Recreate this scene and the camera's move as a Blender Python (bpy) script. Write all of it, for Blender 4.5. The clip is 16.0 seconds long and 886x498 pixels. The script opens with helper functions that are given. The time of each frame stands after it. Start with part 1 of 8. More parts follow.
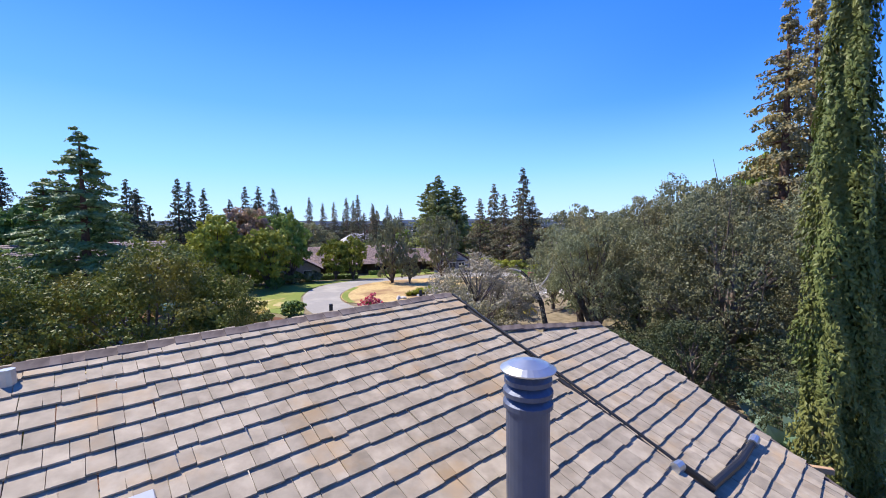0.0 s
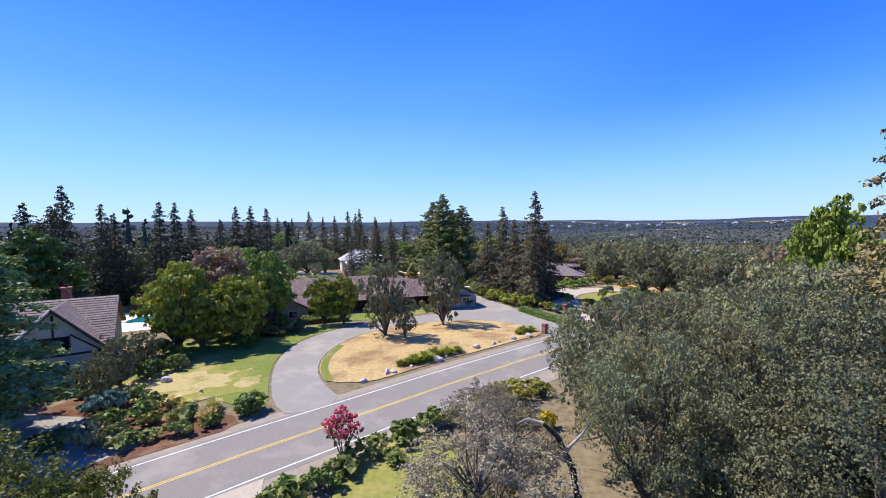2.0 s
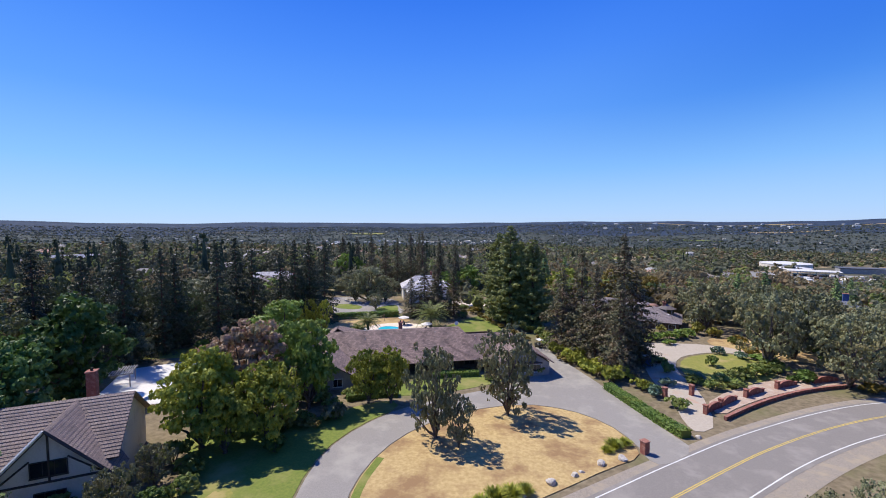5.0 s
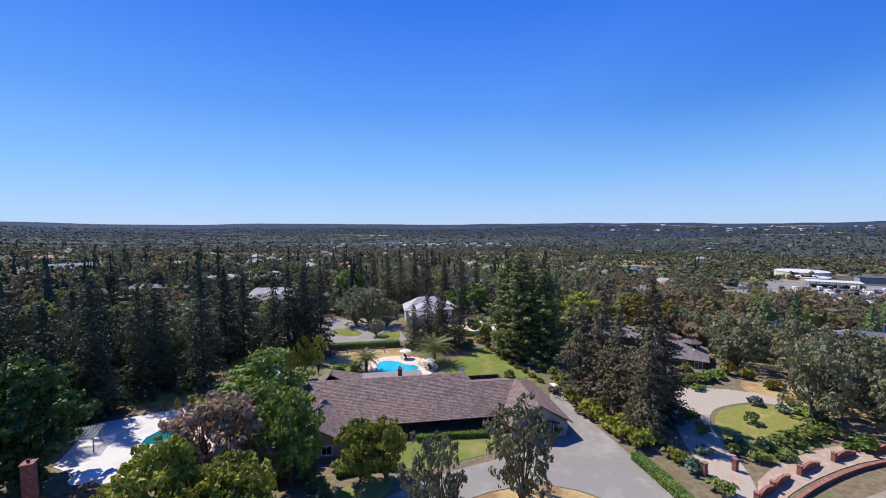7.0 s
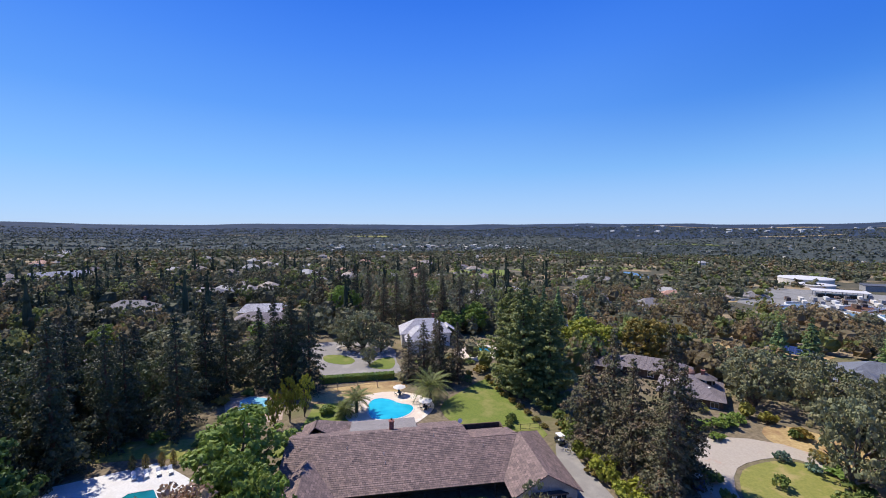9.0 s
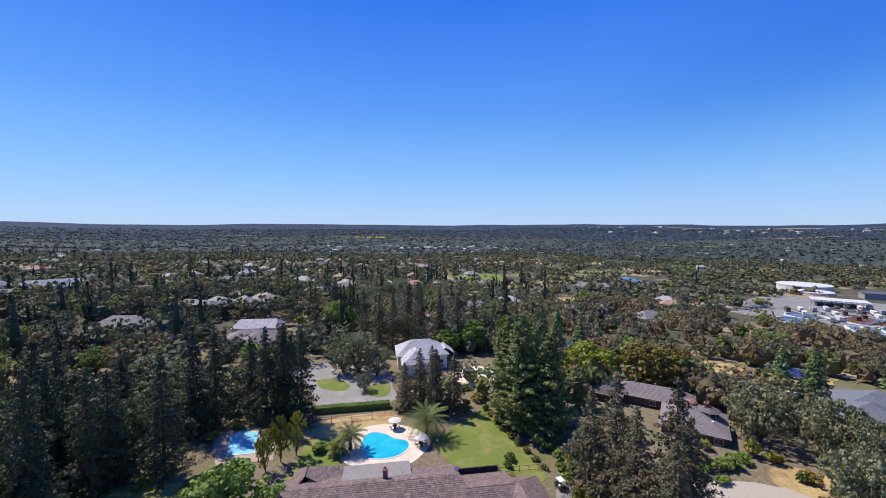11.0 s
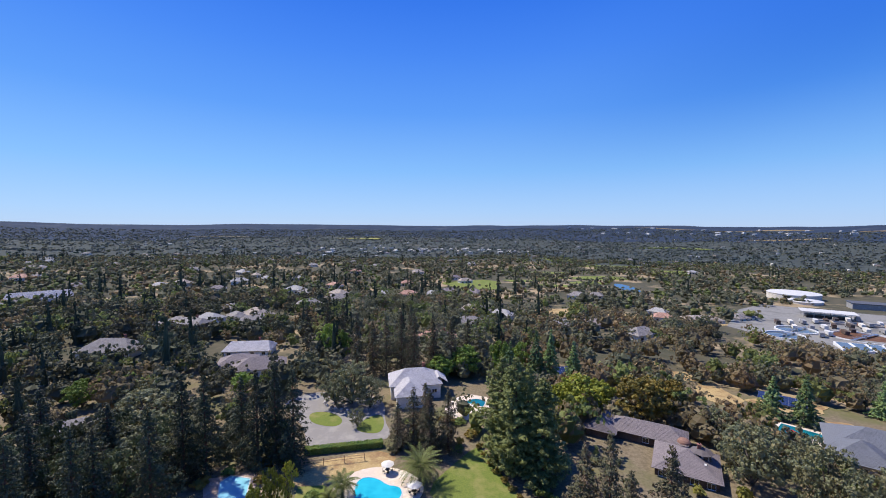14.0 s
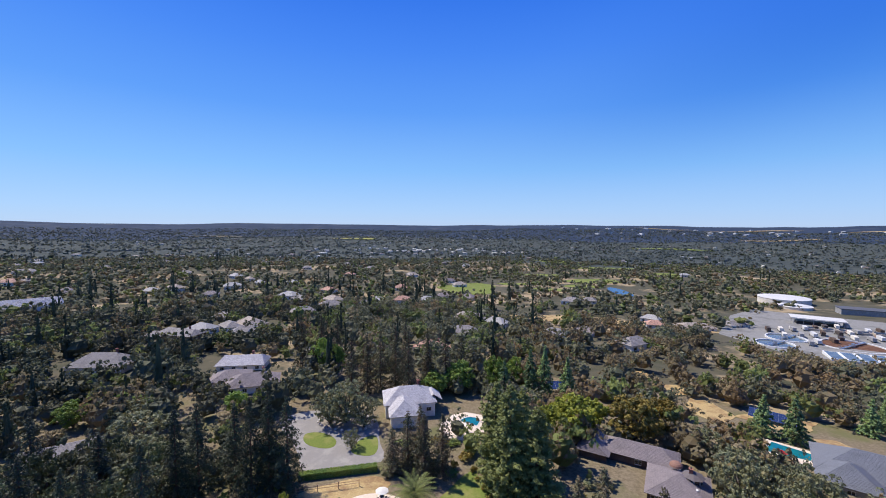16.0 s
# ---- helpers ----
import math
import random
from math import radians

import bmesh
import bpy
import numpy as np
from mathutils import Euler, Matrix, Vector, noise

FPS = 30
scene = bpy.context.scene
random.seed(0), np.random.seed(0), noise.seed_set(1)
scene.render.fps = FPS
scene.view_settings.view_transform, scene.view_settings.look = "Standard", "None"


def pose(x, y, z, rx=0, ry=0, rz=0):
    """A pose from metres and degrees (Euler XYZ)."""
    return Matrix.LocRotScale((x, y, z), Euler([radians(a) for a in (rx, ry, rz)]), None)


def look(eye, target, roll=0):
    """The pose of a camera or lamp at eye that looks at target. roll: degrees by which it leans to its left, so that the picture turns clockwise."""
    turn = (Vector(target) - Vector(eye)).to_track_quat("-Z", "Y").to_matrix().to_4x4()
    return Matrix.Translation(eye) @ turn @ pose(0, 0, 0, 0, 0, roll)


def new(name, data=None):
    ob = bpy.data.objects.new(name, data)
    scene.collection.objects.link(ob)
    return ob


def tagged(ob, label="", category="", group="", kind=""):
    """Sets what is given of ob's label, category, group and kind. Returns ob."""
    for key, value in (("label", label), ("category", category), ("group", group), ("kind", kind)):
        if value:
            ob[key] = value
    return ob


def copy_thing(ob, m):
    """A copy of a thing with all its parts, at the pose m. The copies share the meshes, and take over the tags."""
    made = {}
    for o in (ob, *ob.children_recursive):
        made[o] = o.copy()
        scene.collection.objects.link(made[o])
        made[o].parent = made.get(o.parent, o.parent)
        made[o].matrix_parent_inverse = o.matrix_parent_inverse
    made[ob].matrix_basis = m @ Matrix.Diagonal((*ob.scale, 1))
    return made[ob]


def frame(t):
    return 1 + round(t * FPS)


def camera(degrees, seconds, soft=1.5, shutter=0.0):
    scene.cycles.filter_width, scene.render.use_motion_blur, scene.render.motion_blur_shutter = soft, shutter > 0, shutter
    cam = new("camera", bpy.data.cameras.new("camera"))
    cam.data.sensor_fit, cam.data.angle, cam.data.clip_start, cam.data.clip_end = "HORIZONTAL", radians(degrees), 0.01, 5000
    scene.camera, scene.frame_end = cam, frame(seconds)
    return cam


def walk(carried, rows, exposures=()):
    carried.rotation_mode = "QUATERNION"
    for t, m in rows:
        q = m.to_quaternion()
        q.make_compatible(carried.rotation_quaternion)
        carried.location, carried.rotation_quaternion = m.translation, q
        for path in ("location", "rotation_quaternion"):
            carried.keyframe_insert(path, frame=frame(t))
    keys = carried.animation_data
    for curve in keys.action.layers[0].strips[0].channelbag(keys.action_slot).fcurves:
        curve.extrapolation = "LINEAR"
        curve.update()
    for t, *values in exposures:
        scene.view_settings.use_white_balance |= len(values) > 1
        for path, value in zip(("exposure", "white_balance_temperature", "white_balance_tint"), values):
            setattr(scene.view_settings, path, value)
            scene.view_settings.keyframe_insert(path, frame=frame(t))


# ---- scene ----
cam = camera(95.0, 16.0, 0.95)
METRES, EYE, TILT, LEAN, TURN = 75.0, 10.3, -3.5, 0.75, 0.0
ROWS = [
    (0.0, 0.0, 0.0, 0.0, 0.0, 0.0, -0.0),
    (0.5, 0.0052, 0.033, 0.0235, 0.22, 0.09, -0.08),
    (1.0, 0.0102, 0.0665, 0.0468, 0.4, 0.19, -0.23),
    (1.5, 0.0133, 0.0987, 0.0717, 0.82, 0.16, -0.36),
    (2.0, 0.0147, 0.1294, 0.0973, 1.14, 0.15, -0.36),
    (2.5, 0.0172, 0.1602, 0.1219, 1.7, 0.14, -0.47),
    (3.0, 0.0179, 0.1897, 0.1462, 2.36, 0.15, -0.59),
    (3.5, 0.0184, 0.2188, 0.1705, 3.55, 0.09, -0.69),
    (4.0, 0.0181, 0.2446, 0.1926, 7.72, 0.01, -0.9),
    (6.5, 0.0005, 0.3831, 0.3133, 11.65, 0.11, -1.16),
    (7.0, -0.0052, 0.4119, 0.3366, 11.62, 0.15, -1.18),
    (7.5, -0.0088, 0.44, 0.3599, 11.61, 0.15, -1.18),
    (8.0, -0.014, 0.4679, 0.3836, 11.57, 0.17, -1.21),
    (8.5, -0.0176, 0.4911, 0.4089, 11.54, 0.09, -1.24),
    (9.0, -0.0191, 0.5079, 0.4331, 11.53, 0.12, -1.27),
    (11.5, -0.0264, 0.5498, 0.5505, 11.16, 0.09, -1.38),
    (12.0, -0.028, 0.5523, 0.5731, 11.03, 0.07, -1.39),
    (12.5, -0.0284, 0.554, 0.5955, 10.95, 0.07, -1.42),
    (13.0, -0.0284, 0.5551, 0.6188, 10.85, 0.07, -1.41),
    (13.5, -0.0288, 0.5551, 0.6413, 10.68, 0.05, -1.44),
    (14.0, -0.0292, 0.5553, 0.6633, 10.41, 0.07, -1.45),
    (14.5, -0.0299, 0.5553, 0.6842, 10.1, 0.05, -1.47),
    (15.0, -0.0311, 0.5545, 0.7074, 9.88, 0.04, -1.5),
    (15.5, -0.0313, 0.5543, 0.7304, 9.76, 0.01, -1.51),
    (16.0, -0.0318, 0.5535, 0.7526, 9.63, -0.04, -1.52),
]
walk(cam, [(t, pose(0, 0, EYE, TILT, LEAN, TURN) @ pose(METRES * x, METRES * y, METRES * z, 90 + pitch, roll, yaw)) for t, x, y, z, yaw, pitch, roll in ROWS], [(0.0, 0.72), (1.0, 0.62), (2.0, 0.5), (3.5, 0.32), (5.0, 0.2), (6.5, 0.12), (16.0, 0.12)])

# ---- world, sun, exposure ----
SUN_AZ, SUN_EL = -66.0, 55.0
world = bpy.data.worlds.new("sky")
scene.world = world
world.use_nodes = True
_bg = world.node_tree.nodes["Background"]
_sky = world.node_tree.nodes.new("ShaderNodeTexSky")
_sky.sky_type = "NISHITA"
_sky.sun_disc = False
_sky.sun_elevation = radians(SUN_EL)
_sky.sun_rotation = radians(SUN_AZ)
_sky.altitude = 200
_sky.air_density = 1.0
_sky.dust_density = 0.2
_sky.ozone_density = 2.5
# clear-day gradient from a pale horizon to a deep zenith, with a share of the sky model round the sun
_tc = world.node_tree.nodes.new("ShaderNodeTexCoord")
_sep = world.node_tree.nodes.new("ShaderNodeSeparateXYZ")
_grad = world.node_tree.nodes.new("ShaderNodeValToRGB")
_el = _grad.color_ramp.elements
_el[0].position, _el[0].color = 0.0, (0.47, 0.62, 0.91, 1)
_el[1].position, _el[1].color = 1.0, (0.012, 0.07, 0.42, 1)
for _p, _c in ((0.035, (0.40, 0.60, 0.95)), (0.13, (0.235, 0.50, 0.95)), (0.26, (0.105, 0.33, 0.93)), (0.38, (0.055, 0.235, 0.9)), (0.47, (0.028, 0.175, 0.84))):
    _e = _el.new(_p)
    _e.color = (*_c, 1)
_tint = world.node_tree.nodes.new("ShaderNodeMix")
_tint.data_type, _tint.blend_type = "RGBA", "MULTIPLY"
_tint.inputs[0].default_value = 1.0
_tint.inputs[7].default_value = (0.05, 0.075, 0.1, 1)
_both = world.node_tree.nodes.new("ShaderNodeMix")
_both.data_type = "RGBA"
_both.inputs[0].default_value = 0.18
world.node_tree.links.new(_tc.outputs["Generated"], _sep.inputs[0])
world.node_tree.links.new(_sep.outputs[2], _grad.inputs[0])
world.node_tree.links.new(_sky.outputs[0], _tint.inputs[6])
world.node_tree.links.new(_grad.outputs[0], _both.inputs[6])
world.node_tree.links.new(_tint.outputs[2], _both.inputs[7])
# a clear sky is deepest at right angles to the sun, and evenly pale along the horizon
_dot = world.node_tree.nodes.new("ShaderNodeVectorMath")
_dot.operation = "DOT_PRODUCT"
_dot.inputs[1].default_value = (math.sin(radians(SUN_AZ)) * math.cos(radians(SUN_EL)), math.cos(radians(SUN_AZ)) * math.cos(radians(SUN_EL)), math.sin(radians(SUN_EL)))
_deep = world.node_tree.nodes.new("ShaderNodeValToRGB")
_deep.color_ramp.interpolation = "EASE"
_de = _deep.color_ramp.elements
_de[0].position, _de[0].color = 0.12, (0.52, 0.72, 0.88, 1)
_de[1].position, _de[1].color = 0.48, (1, 1, 1, 1)
_high = world.node_tree.nodes.new("ShaderNodeMapRange")
_high.interpolation_type = "SMOOTHSTEP"
_high.inputs[1].default_value, _high.inputs[2].default_value = 0.06, 0.36
_shift = world.node_tree.nodes.new("ShaderNodeMix")
_shift.data_type, _shift.blend_type = "RGBA", "MULTIPLY"
world.node_tree.links.new(_tc.outputs["Generated"], _dot.inputs[0])
world.node_tree.links.new(_dot.outputs["Value"], _deep.inputs[0])
world.node_tree.links.new(_sep.outputs[2], _high.inputs[0])
world.node_tree.links.new(_high.outputs[0], _shift.inputs[0])
world.node_tree.links.new(_both.outputs[2], _shift.inputs[6])
world.node_tree.links.new(_deep.outputs[0], _shift.inputs[7])
world.node_tree.links.new(_shift.outputs[2], _bg.inputs[0])
_bg.inputs[1].default_value = 1.0
_sd = bpy.data.lights.new("sun", "SUN")
_sd.energy, _sd.angle, _sd.color = 4.9, radians(0.53), (1.0, 0.93, 0.83)
_sun = new("sun", _sd)
_sun.matrix_basis = look((0, 0, 0), (-math.sin(radians(SUN_AZ)) * math.cos(radians(SUN_EL)), -math.cos(radians(SUN_AZ)) * math.cos(radians(SUN_EL)), -math.sin(radians(SUN_EL))))
_sun.location = (-60, 40, 90)


# ---- materials ----
def nodes_of(name):
    m = bpy.data.materials.new(name)
    m.use_nodes = True
    nt = m.node_tree
    return m, nt, nt.nodes["Principled BSDF"], nt.nodes.new, nt.links.new


def mixer(nt, a, b, fac, blend="MIX"):
    n = nt.nodes.new("ShaderNodeMix")
    n.data_type, n.blend_type = "RGBA", blend
    for sock, v in ((n.inputs[0], fac), (n.inputs[6], a), (n.inputs[7], b)):
        if isinstance(v, bpy.types.NodeSocket):
            nt.links.new(v, sock)
        elif isinstance(v, (tuple, list)):
            sock.default_value = (*v[:3], 1)
        else:
            sock.default_value = v
    return n.outputs[2]


def ramp(nt, fac, lo, hi):
    n = nt.nodes.new("ShaderNodeMapRange")
    n.inputs[1].default_value, n.inputs[2].default_value = lo, hi
    nt.links.new(fac, n.inputs[0])
    return n.outputs[0]


def noise_of(nt, vec, scale, detail=4, rough=0.55):
    n = nt.nodes.new("ShaderNodeTexNoise")
    n.inputs["Scale"].default_value, n.inputs["Detail"].default_value, n.inputs["Roughness"].default_value = scale, detail, rough
    nt.links.new(vec, n.inputs["Vector"])
    return n.outputs["Fac"]


def bump_of(nt, bsdf, height, strength, dist):
    b = nt.nodes.new("ShaderNodeBump")
    b.inputs["Strength"].default_value, b.inputs["Distance"].default_value = strength, dist
    nt.links.new(height, b.inputs["Height"])
    nt.links.new(b.outputs[0], bsdf.inputs["Normal"])


def surface(name, c1, c2, scale, rough=0.85, c3=None, scale3=0.1, bump=0.3, dist=0.02, world_space=False, metal=0.0, lo=0.35, hi=0.65, lo3=0.5, hi3=0.65, each=0.0):
    """A grainy two-scale surface: c1 to c2 by fine noise, c3 in large stains."""
    m, nt, p, nn, ll = nodes_of(name)
    vec = nn("ShaderNodeNewGeometry").outputs["Position"] if world_space else nn("ShaderNodeTexCoord").outputs["Object"]
    n1 = noise_of(nt, vec, scale, 6)
    col = mixer(nt, c1, c2, ramp(nt, n1, lo, hi))
    if c3:
        col = mixer(nt, col, c3, ramp(nt, noise_of(nt, vec, scale3, 5, 0.65), lo3, hi3))
    if each:
        o = nn("ShaderNodeObjectInfo").outputs["Random"]
        h = nn("ShaderNodeHueSaturation")
        ll(col, h.inputs["Color"])
        mr = nn("ShaderNodeMapRange")
        mr.inputs[3].default_value, mr.inputs[4].default_value = 1 - each, 1 + each
        ll(o, mr.inputs[0])
        ll(mr.outputs[0], h.inputs["Value"])
        col = h.outputs[0]
    ll(col, p.inputs["Base Color"])
    p.inputs["Roughness"].default_value, p.inputs["Metallic"].default_value = rough, metal
    if rough >= 0.84:
        p.inputs["Specular IOR Level"].default_value = 0.12
    if bump:
        bump_of(nt, p, n1, bump, dist)
    return m


def foliage(name, c1, c2, c3=None, clump=0.35, glow=0.24, vary=0.3, wood=False):
    """Leaves: each leaf, each clump and each tree differ a little; some light passes through."""
    m, nt, p, nn, ll = nodes_of(name)
    k = 2.1 if wood else 1.95
    c1, c2, c3 = (tuple(k * v for v in c) if c else None for c in (c1, c2, c3))
    geo = nn("ShaderNodeNewGeometry")
    col = mixer(nt, c1, c2, geo.outputs["Random Per Island"])
    n = noise_of(nt, geo.outputs["Position"], clump, 2)
    if c3:
        col = mixer(nt, col, c3, ramp(nt, n, 0.45, 0.7))
    h = nn("ShaderNodeHueSaturation")
    ll(col, h.inputs["Color"])
    mr = nn("ShaderNodeMapRange")
    mr.inputs[3].default_value, mr.inputs[4].default_value = 1 - vary, 1 + vary
    if wood:
        ll(ramp(nt, noise_of(nt, geo.outputs["Position"], 0.07, 1), 0.3, 0.7), mr.inputs[0])
    else:
        ll(nn("ShaderNodeObjectInfo").outputs["Random"], mr.inputs[0])
    ll(mr.outputs[0], h.inputs["Value"])
    ll(h.outputs[0], p.inputs["Base Color"])
    p.inputs["Roughness"].default_value = 0.6 if wood else 0.5
    p.inputs["Specular IOR Level"].default_value = 0.15 if wood else 0.22
    if glow:
        tr = nn("ShaderNodeBsdfTranslucent")
        ll(h.outputs[0], tr.inputs[0])
        mx = nn("ShaderNodeMixShader")
        mx.inputs[0].default_value = glow
        ll(p.outputs[0], mx.inputs[1])
        ll(tr.outputs[0], mx.inputs[2])
        ll(mx.outputs[0], nt.nodes["Material Output"].inputs[0])
    return m


def shakes(name, c1, c2, dark, width=0.2, course=0.25, moss=None):
    """Roof covering in courses, laid out in metres along the eave and up the slope."""
    m, nt, p, nn, ll = nodes_of(name)
    uv = nn("ShaderNodeTexCoord").outputs["UV"]
    b = nn("ShaderNodeTexBrick")
    b.inputs["Color1"].default_value, b.inputs["Color2"].default_value, b.inputs["Mortar"].default_value = (*c1, 1), (*c2, 1), (*dark, 1)
    b.inputs["Scale"].default_value = 1.0
    b.inputs["Brick Width"].default_value, b.inputs["Row Height"].default_value = width, course
    b.inputs["Mortar Size"].default_value, b.inputs["Mortar Smooth"].default_value, b.inputs["Bias"].default_value = 0.018, 0.3, 0.0
    ll(uv, b.inputs["Vector"])
    pos = nn("ShaderNodeTexCoord").outputs["Object"]
    col = mixer(nt, b.outputs["Color"], dark, ramp(nt, noise_of(nt, pos, 0.35, 6, 0.7), 0.5, 0.85))
    col = mixer(nt, col, c2, ramp(nt, noise_of(nt, pos, 2.5, 4, 0.7), 0.5, 0.9))
    if moss:
        col = mixer(nt, col, moss, ramp(nt, noise_of(nt, pos, 0.9, 5, 0.7), 0.58, 0.75))
    ll(col, p.inputs["Base Color"])
    p.inputs["Roughness"].default_value = 0.8
    inv = nn("ShaderNodeMath")
    inv.operation = "SUBTRACT"
    inv.inputs[0].default_value = 1.0
    ll(b.outputs["Fac"], inv.inputs[1])
    bump_of(nt, p, inv.outputs[0], 0.6, 0.03)
    return m


def plain(name, col, rough=0.5, metal=0.0, grain=0.12, scale=6.0):
    return surface(name, col, tuple(c * (1 - grain) for c in col), scale, rough, tuple(c * (1 - 1.6 * grain) for c in col), scale * 0.12, 0.1, 0.004, metal=metal)


M_EARTH = surface("dry_earth", (0.25, 0.2, 0.13), (0.15, 0.12, 0.075), 1.3, 0.95, (0.15, 0.145, 0.065), 0.06, 0.5, 0.05, True)
M_WOODFLOOR = surface("woodland_floor", (0.12, 0.105, 0.07), (0.075, 0.075, 0.048), 0.08, 0.95, (0.36, 0.275, 0.165), 0.014, 0.4, 0.3, True, lo3=0.52, hi3=0.6)
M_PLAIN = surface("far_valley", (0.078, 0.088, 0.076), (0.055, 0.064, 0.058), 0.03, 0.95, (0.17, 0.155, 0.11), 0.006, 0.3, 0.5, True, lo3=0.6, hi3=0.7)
# woods near the horizon, with the blue of air haze painted into the colour
M_FARHAZE = surface("hazed_distant_woods", (0.04, 0.056, 0.086), (0.026, 0.04, 0.068), 0.012, 0.95, (0.085, 0.095, 0.11), 0.0045, 0.0, 0.5, True, lo3=0.56, hi3=0.72)
M_STRAW = surface("dry_straw_grass", (0.52, 0.385, 0.185), (0.39, 0.275, 0.125), 2.2, 0.95, (0.28, 0.175, 0.09), 0.16, 0.6, 0.03, True, lo3=0.48, hi3=0.62)
M_LAWN = surface("lawn_grass", (0.185, 0.22, 0.05), (0.135, 0.175, 0.04), 3.0, 0.95, (0.30, 0.265, 0.10), 0.14, 0.6, 0.03, True, lo3=0.5, hi3=0.72)
M_PALELAWN = surface("yellowing_lawn", (0.27, 0.26, 0.07), (0.2, 0.21, 0.055), 2.5, 0.95, (0.36, 0.29, 0.12), 0.3, 0.6, 0.03, True)
M_PATCHY = surface("worn_patchy_lawn", (0.46, 0.37, 0.18), (0.36, 0.30, 0.13), 2.4, 0.95, (0.22, 0.23, 0.07), 0.32, 0.6, 0.03, True, lo3=0.56, hi3=0.7)
M_MULCH = surface("red_mulch", (0.17, 0.085, 0.05), (0.10, 0.05, 0.035), 5, 0.95, (0.22, 0.13, 0.08), 0.4, 0.8, 0.04, True)
M_ASPHALT = surface("weathered_asphalt", (0.25, 0.228, 0.208), (0.21, 0.192, 0.176), 9, 0.9, (0.29, 0.265, 0.24), 0.22, 0.4, 0.006, True)
M_YARD = surface("pale_yard_paving", (0.29, 0.28, 0.26), (0.23, 0.22, 0.2), 0.6, 0.9, (0.17, 0.165, 0.15), 0.05, 0.2, 0.006, True)
M_DRIVE = surface("driveway_asphalt", (0.30, 0.278, 0.252), (0.25, 0.232, 0.212), 7, 0.9, (0.35, 0.325, 0.285), 0.2, 0.4, 0.006, True)
M_CONCRETE = surface("pale_concrete", (0.46, 0.40, 0.325), (0.40, 0.345, 0.28), 3, 0.85, (0.46, 0.31, 0.235), 0.25, 0.2, 0.004, True, lo3=0.58, hi3=0.68)
M_PAVING = surface("pool_paving", (0.72, 0.60, 0.47), (0.64, 0.52, 0.40), 4, 0.8, (0.76, 0.68, 0.58), 0.4, 0.2, 0.004, True)
M_WHITEDECK = surface("white_decking", (0.66, 0.64, 0.6), (0.58, 0.56, 0.53), 3, 0.7, (0.56, 0.54, 0.5), 0.3, 0.2, 0.004, True)
M_LINEW = surface("white_road_paint", (0.72, 0.72, 0.70), (0.6, 0.6, 0.58), 12, 0.7, (0.4, 0.4, 0.4), 1.2, 0, world_space=True, lo3=0.6, hi3=0.72)
M_LINEY = surface("yellow_road_paint", (0.66, 0.49, 0.10), (0.55, 0.4, 0.1), 12, 0.7, (0.4, 0.34, 0.18), 1.2, 0, world_space=True, lo3=0.6, hi3=0.72)
M_GRAVEL = surface("pinkish_gravel", (0.48, 0.36, 0.28), (0.36, 0.26, 0.2), 20, 0.95, (0.5, 0.42, 0.34), 0.8, 0.5, 0.01, True)
M_VERGE = surface("roadside_gravel", (0.34, 0.295, 0.245), (0.25, 0.215, 0.175), 8, 0.95, (0.36, 0.3, 0.22), 0.5, 0.5, 0.02, True)
M_ROCK = surface("pale_granite", (0.55, 0.50, 0.44), (0.38, 0.34, 0.3), 4, 0.9, (0.62, 0.58, 0.52), 1.5, 0.8, 0.05)
M_BRICK = surface("red_brick", (0.30, 0.125, 0.095), (0.22, 0.09, 0.07), 9, 0.9, (0.36, 0.2, 0.16), 2, 0.4, 0.01, each=0.2)
M_BRICKCAP = surface("brick_coping", (0.34, 0.15, 0.115), (0.26, 0.11, 0.085), 9, 0.85, (0.4, 0.24, 0.2), 2, 0.4, 0.01)
M_STUCCO = surface("cream_stucco", (0.72, 0.67, 0.58), (0.66, 0.61, 0.52), 8, 0.9, (0.58, 0.53, 0.45), 0.5, 0.3, 0.006)
M_WHITE = plain("white_paint", (0.8, 0.79, 0.76), 0.5)
M_CREAM = plain("cream_canvas", (0.78, 0.73, 0.64), 0.8)
M_TIMBER = surface("dark_timber", (0.07, 0.05, 0.04), (0.045, 0.033, 0.028), 9, 0.8, (0.1, 0.075, 0.055), 1.2, 0.4, 0.006)
M_BROWNWALL = surface("brown_siding", (0.125, 0.085, 0.062), (0.095, 0.064, 0.048), 6, 0.85, (0.15, 0.11, 0.08), 0.6, 0.3, 0.006)
M_GREYWALL = surface("grey_siding", (0.33, 0.32, 0.31), (0.27, 0.26, 0.255), 6, 0.85, (0.38, 0.37, 0.35), 0.6, 0.3, 0.006)
M_BARK = surface("grey_bark", (0.16, 0.125, 0.10), (0.085, 0.066, 0.054), 7, 0.95, (0.22, 0.19, 0.165), 1.5, 0.9, 0.04)
M_REDBARK = surface("red_bark", (0.15, 0.085, 0.06), (0.085, 0.05, 0.04), 7, 0.95, (0.18, 0.12, 0.09), 1.5, 0.9, 0.04)
M_PALEBARK = surface("bare_grey_wood", (0.42, 0.38, 0.35), (0.28, 0.25, 0.23), 6, 0.95, (0.5, 0.46, 0.43), 1.5, 0.7, 0.02)
M_STEEL = plain("galvanised_metal", (0.5, 0.51, 0.53), 0.35, 0.8)
M_FLUE = plain("blue_grey_painted_metal", (0.085, 0.10, 0.15), 0.42, 0.35)
M_BLACK = plain("black_metal", (0.025, 0.025, 0.028), 0.45, 0.3)
M_BLUE = plain("blue_panel", (0.05, 0.09, 0.24), 0.6)
M_RED = plain("red_canvas", (0.62, 0.045, 0.03), 0.8)
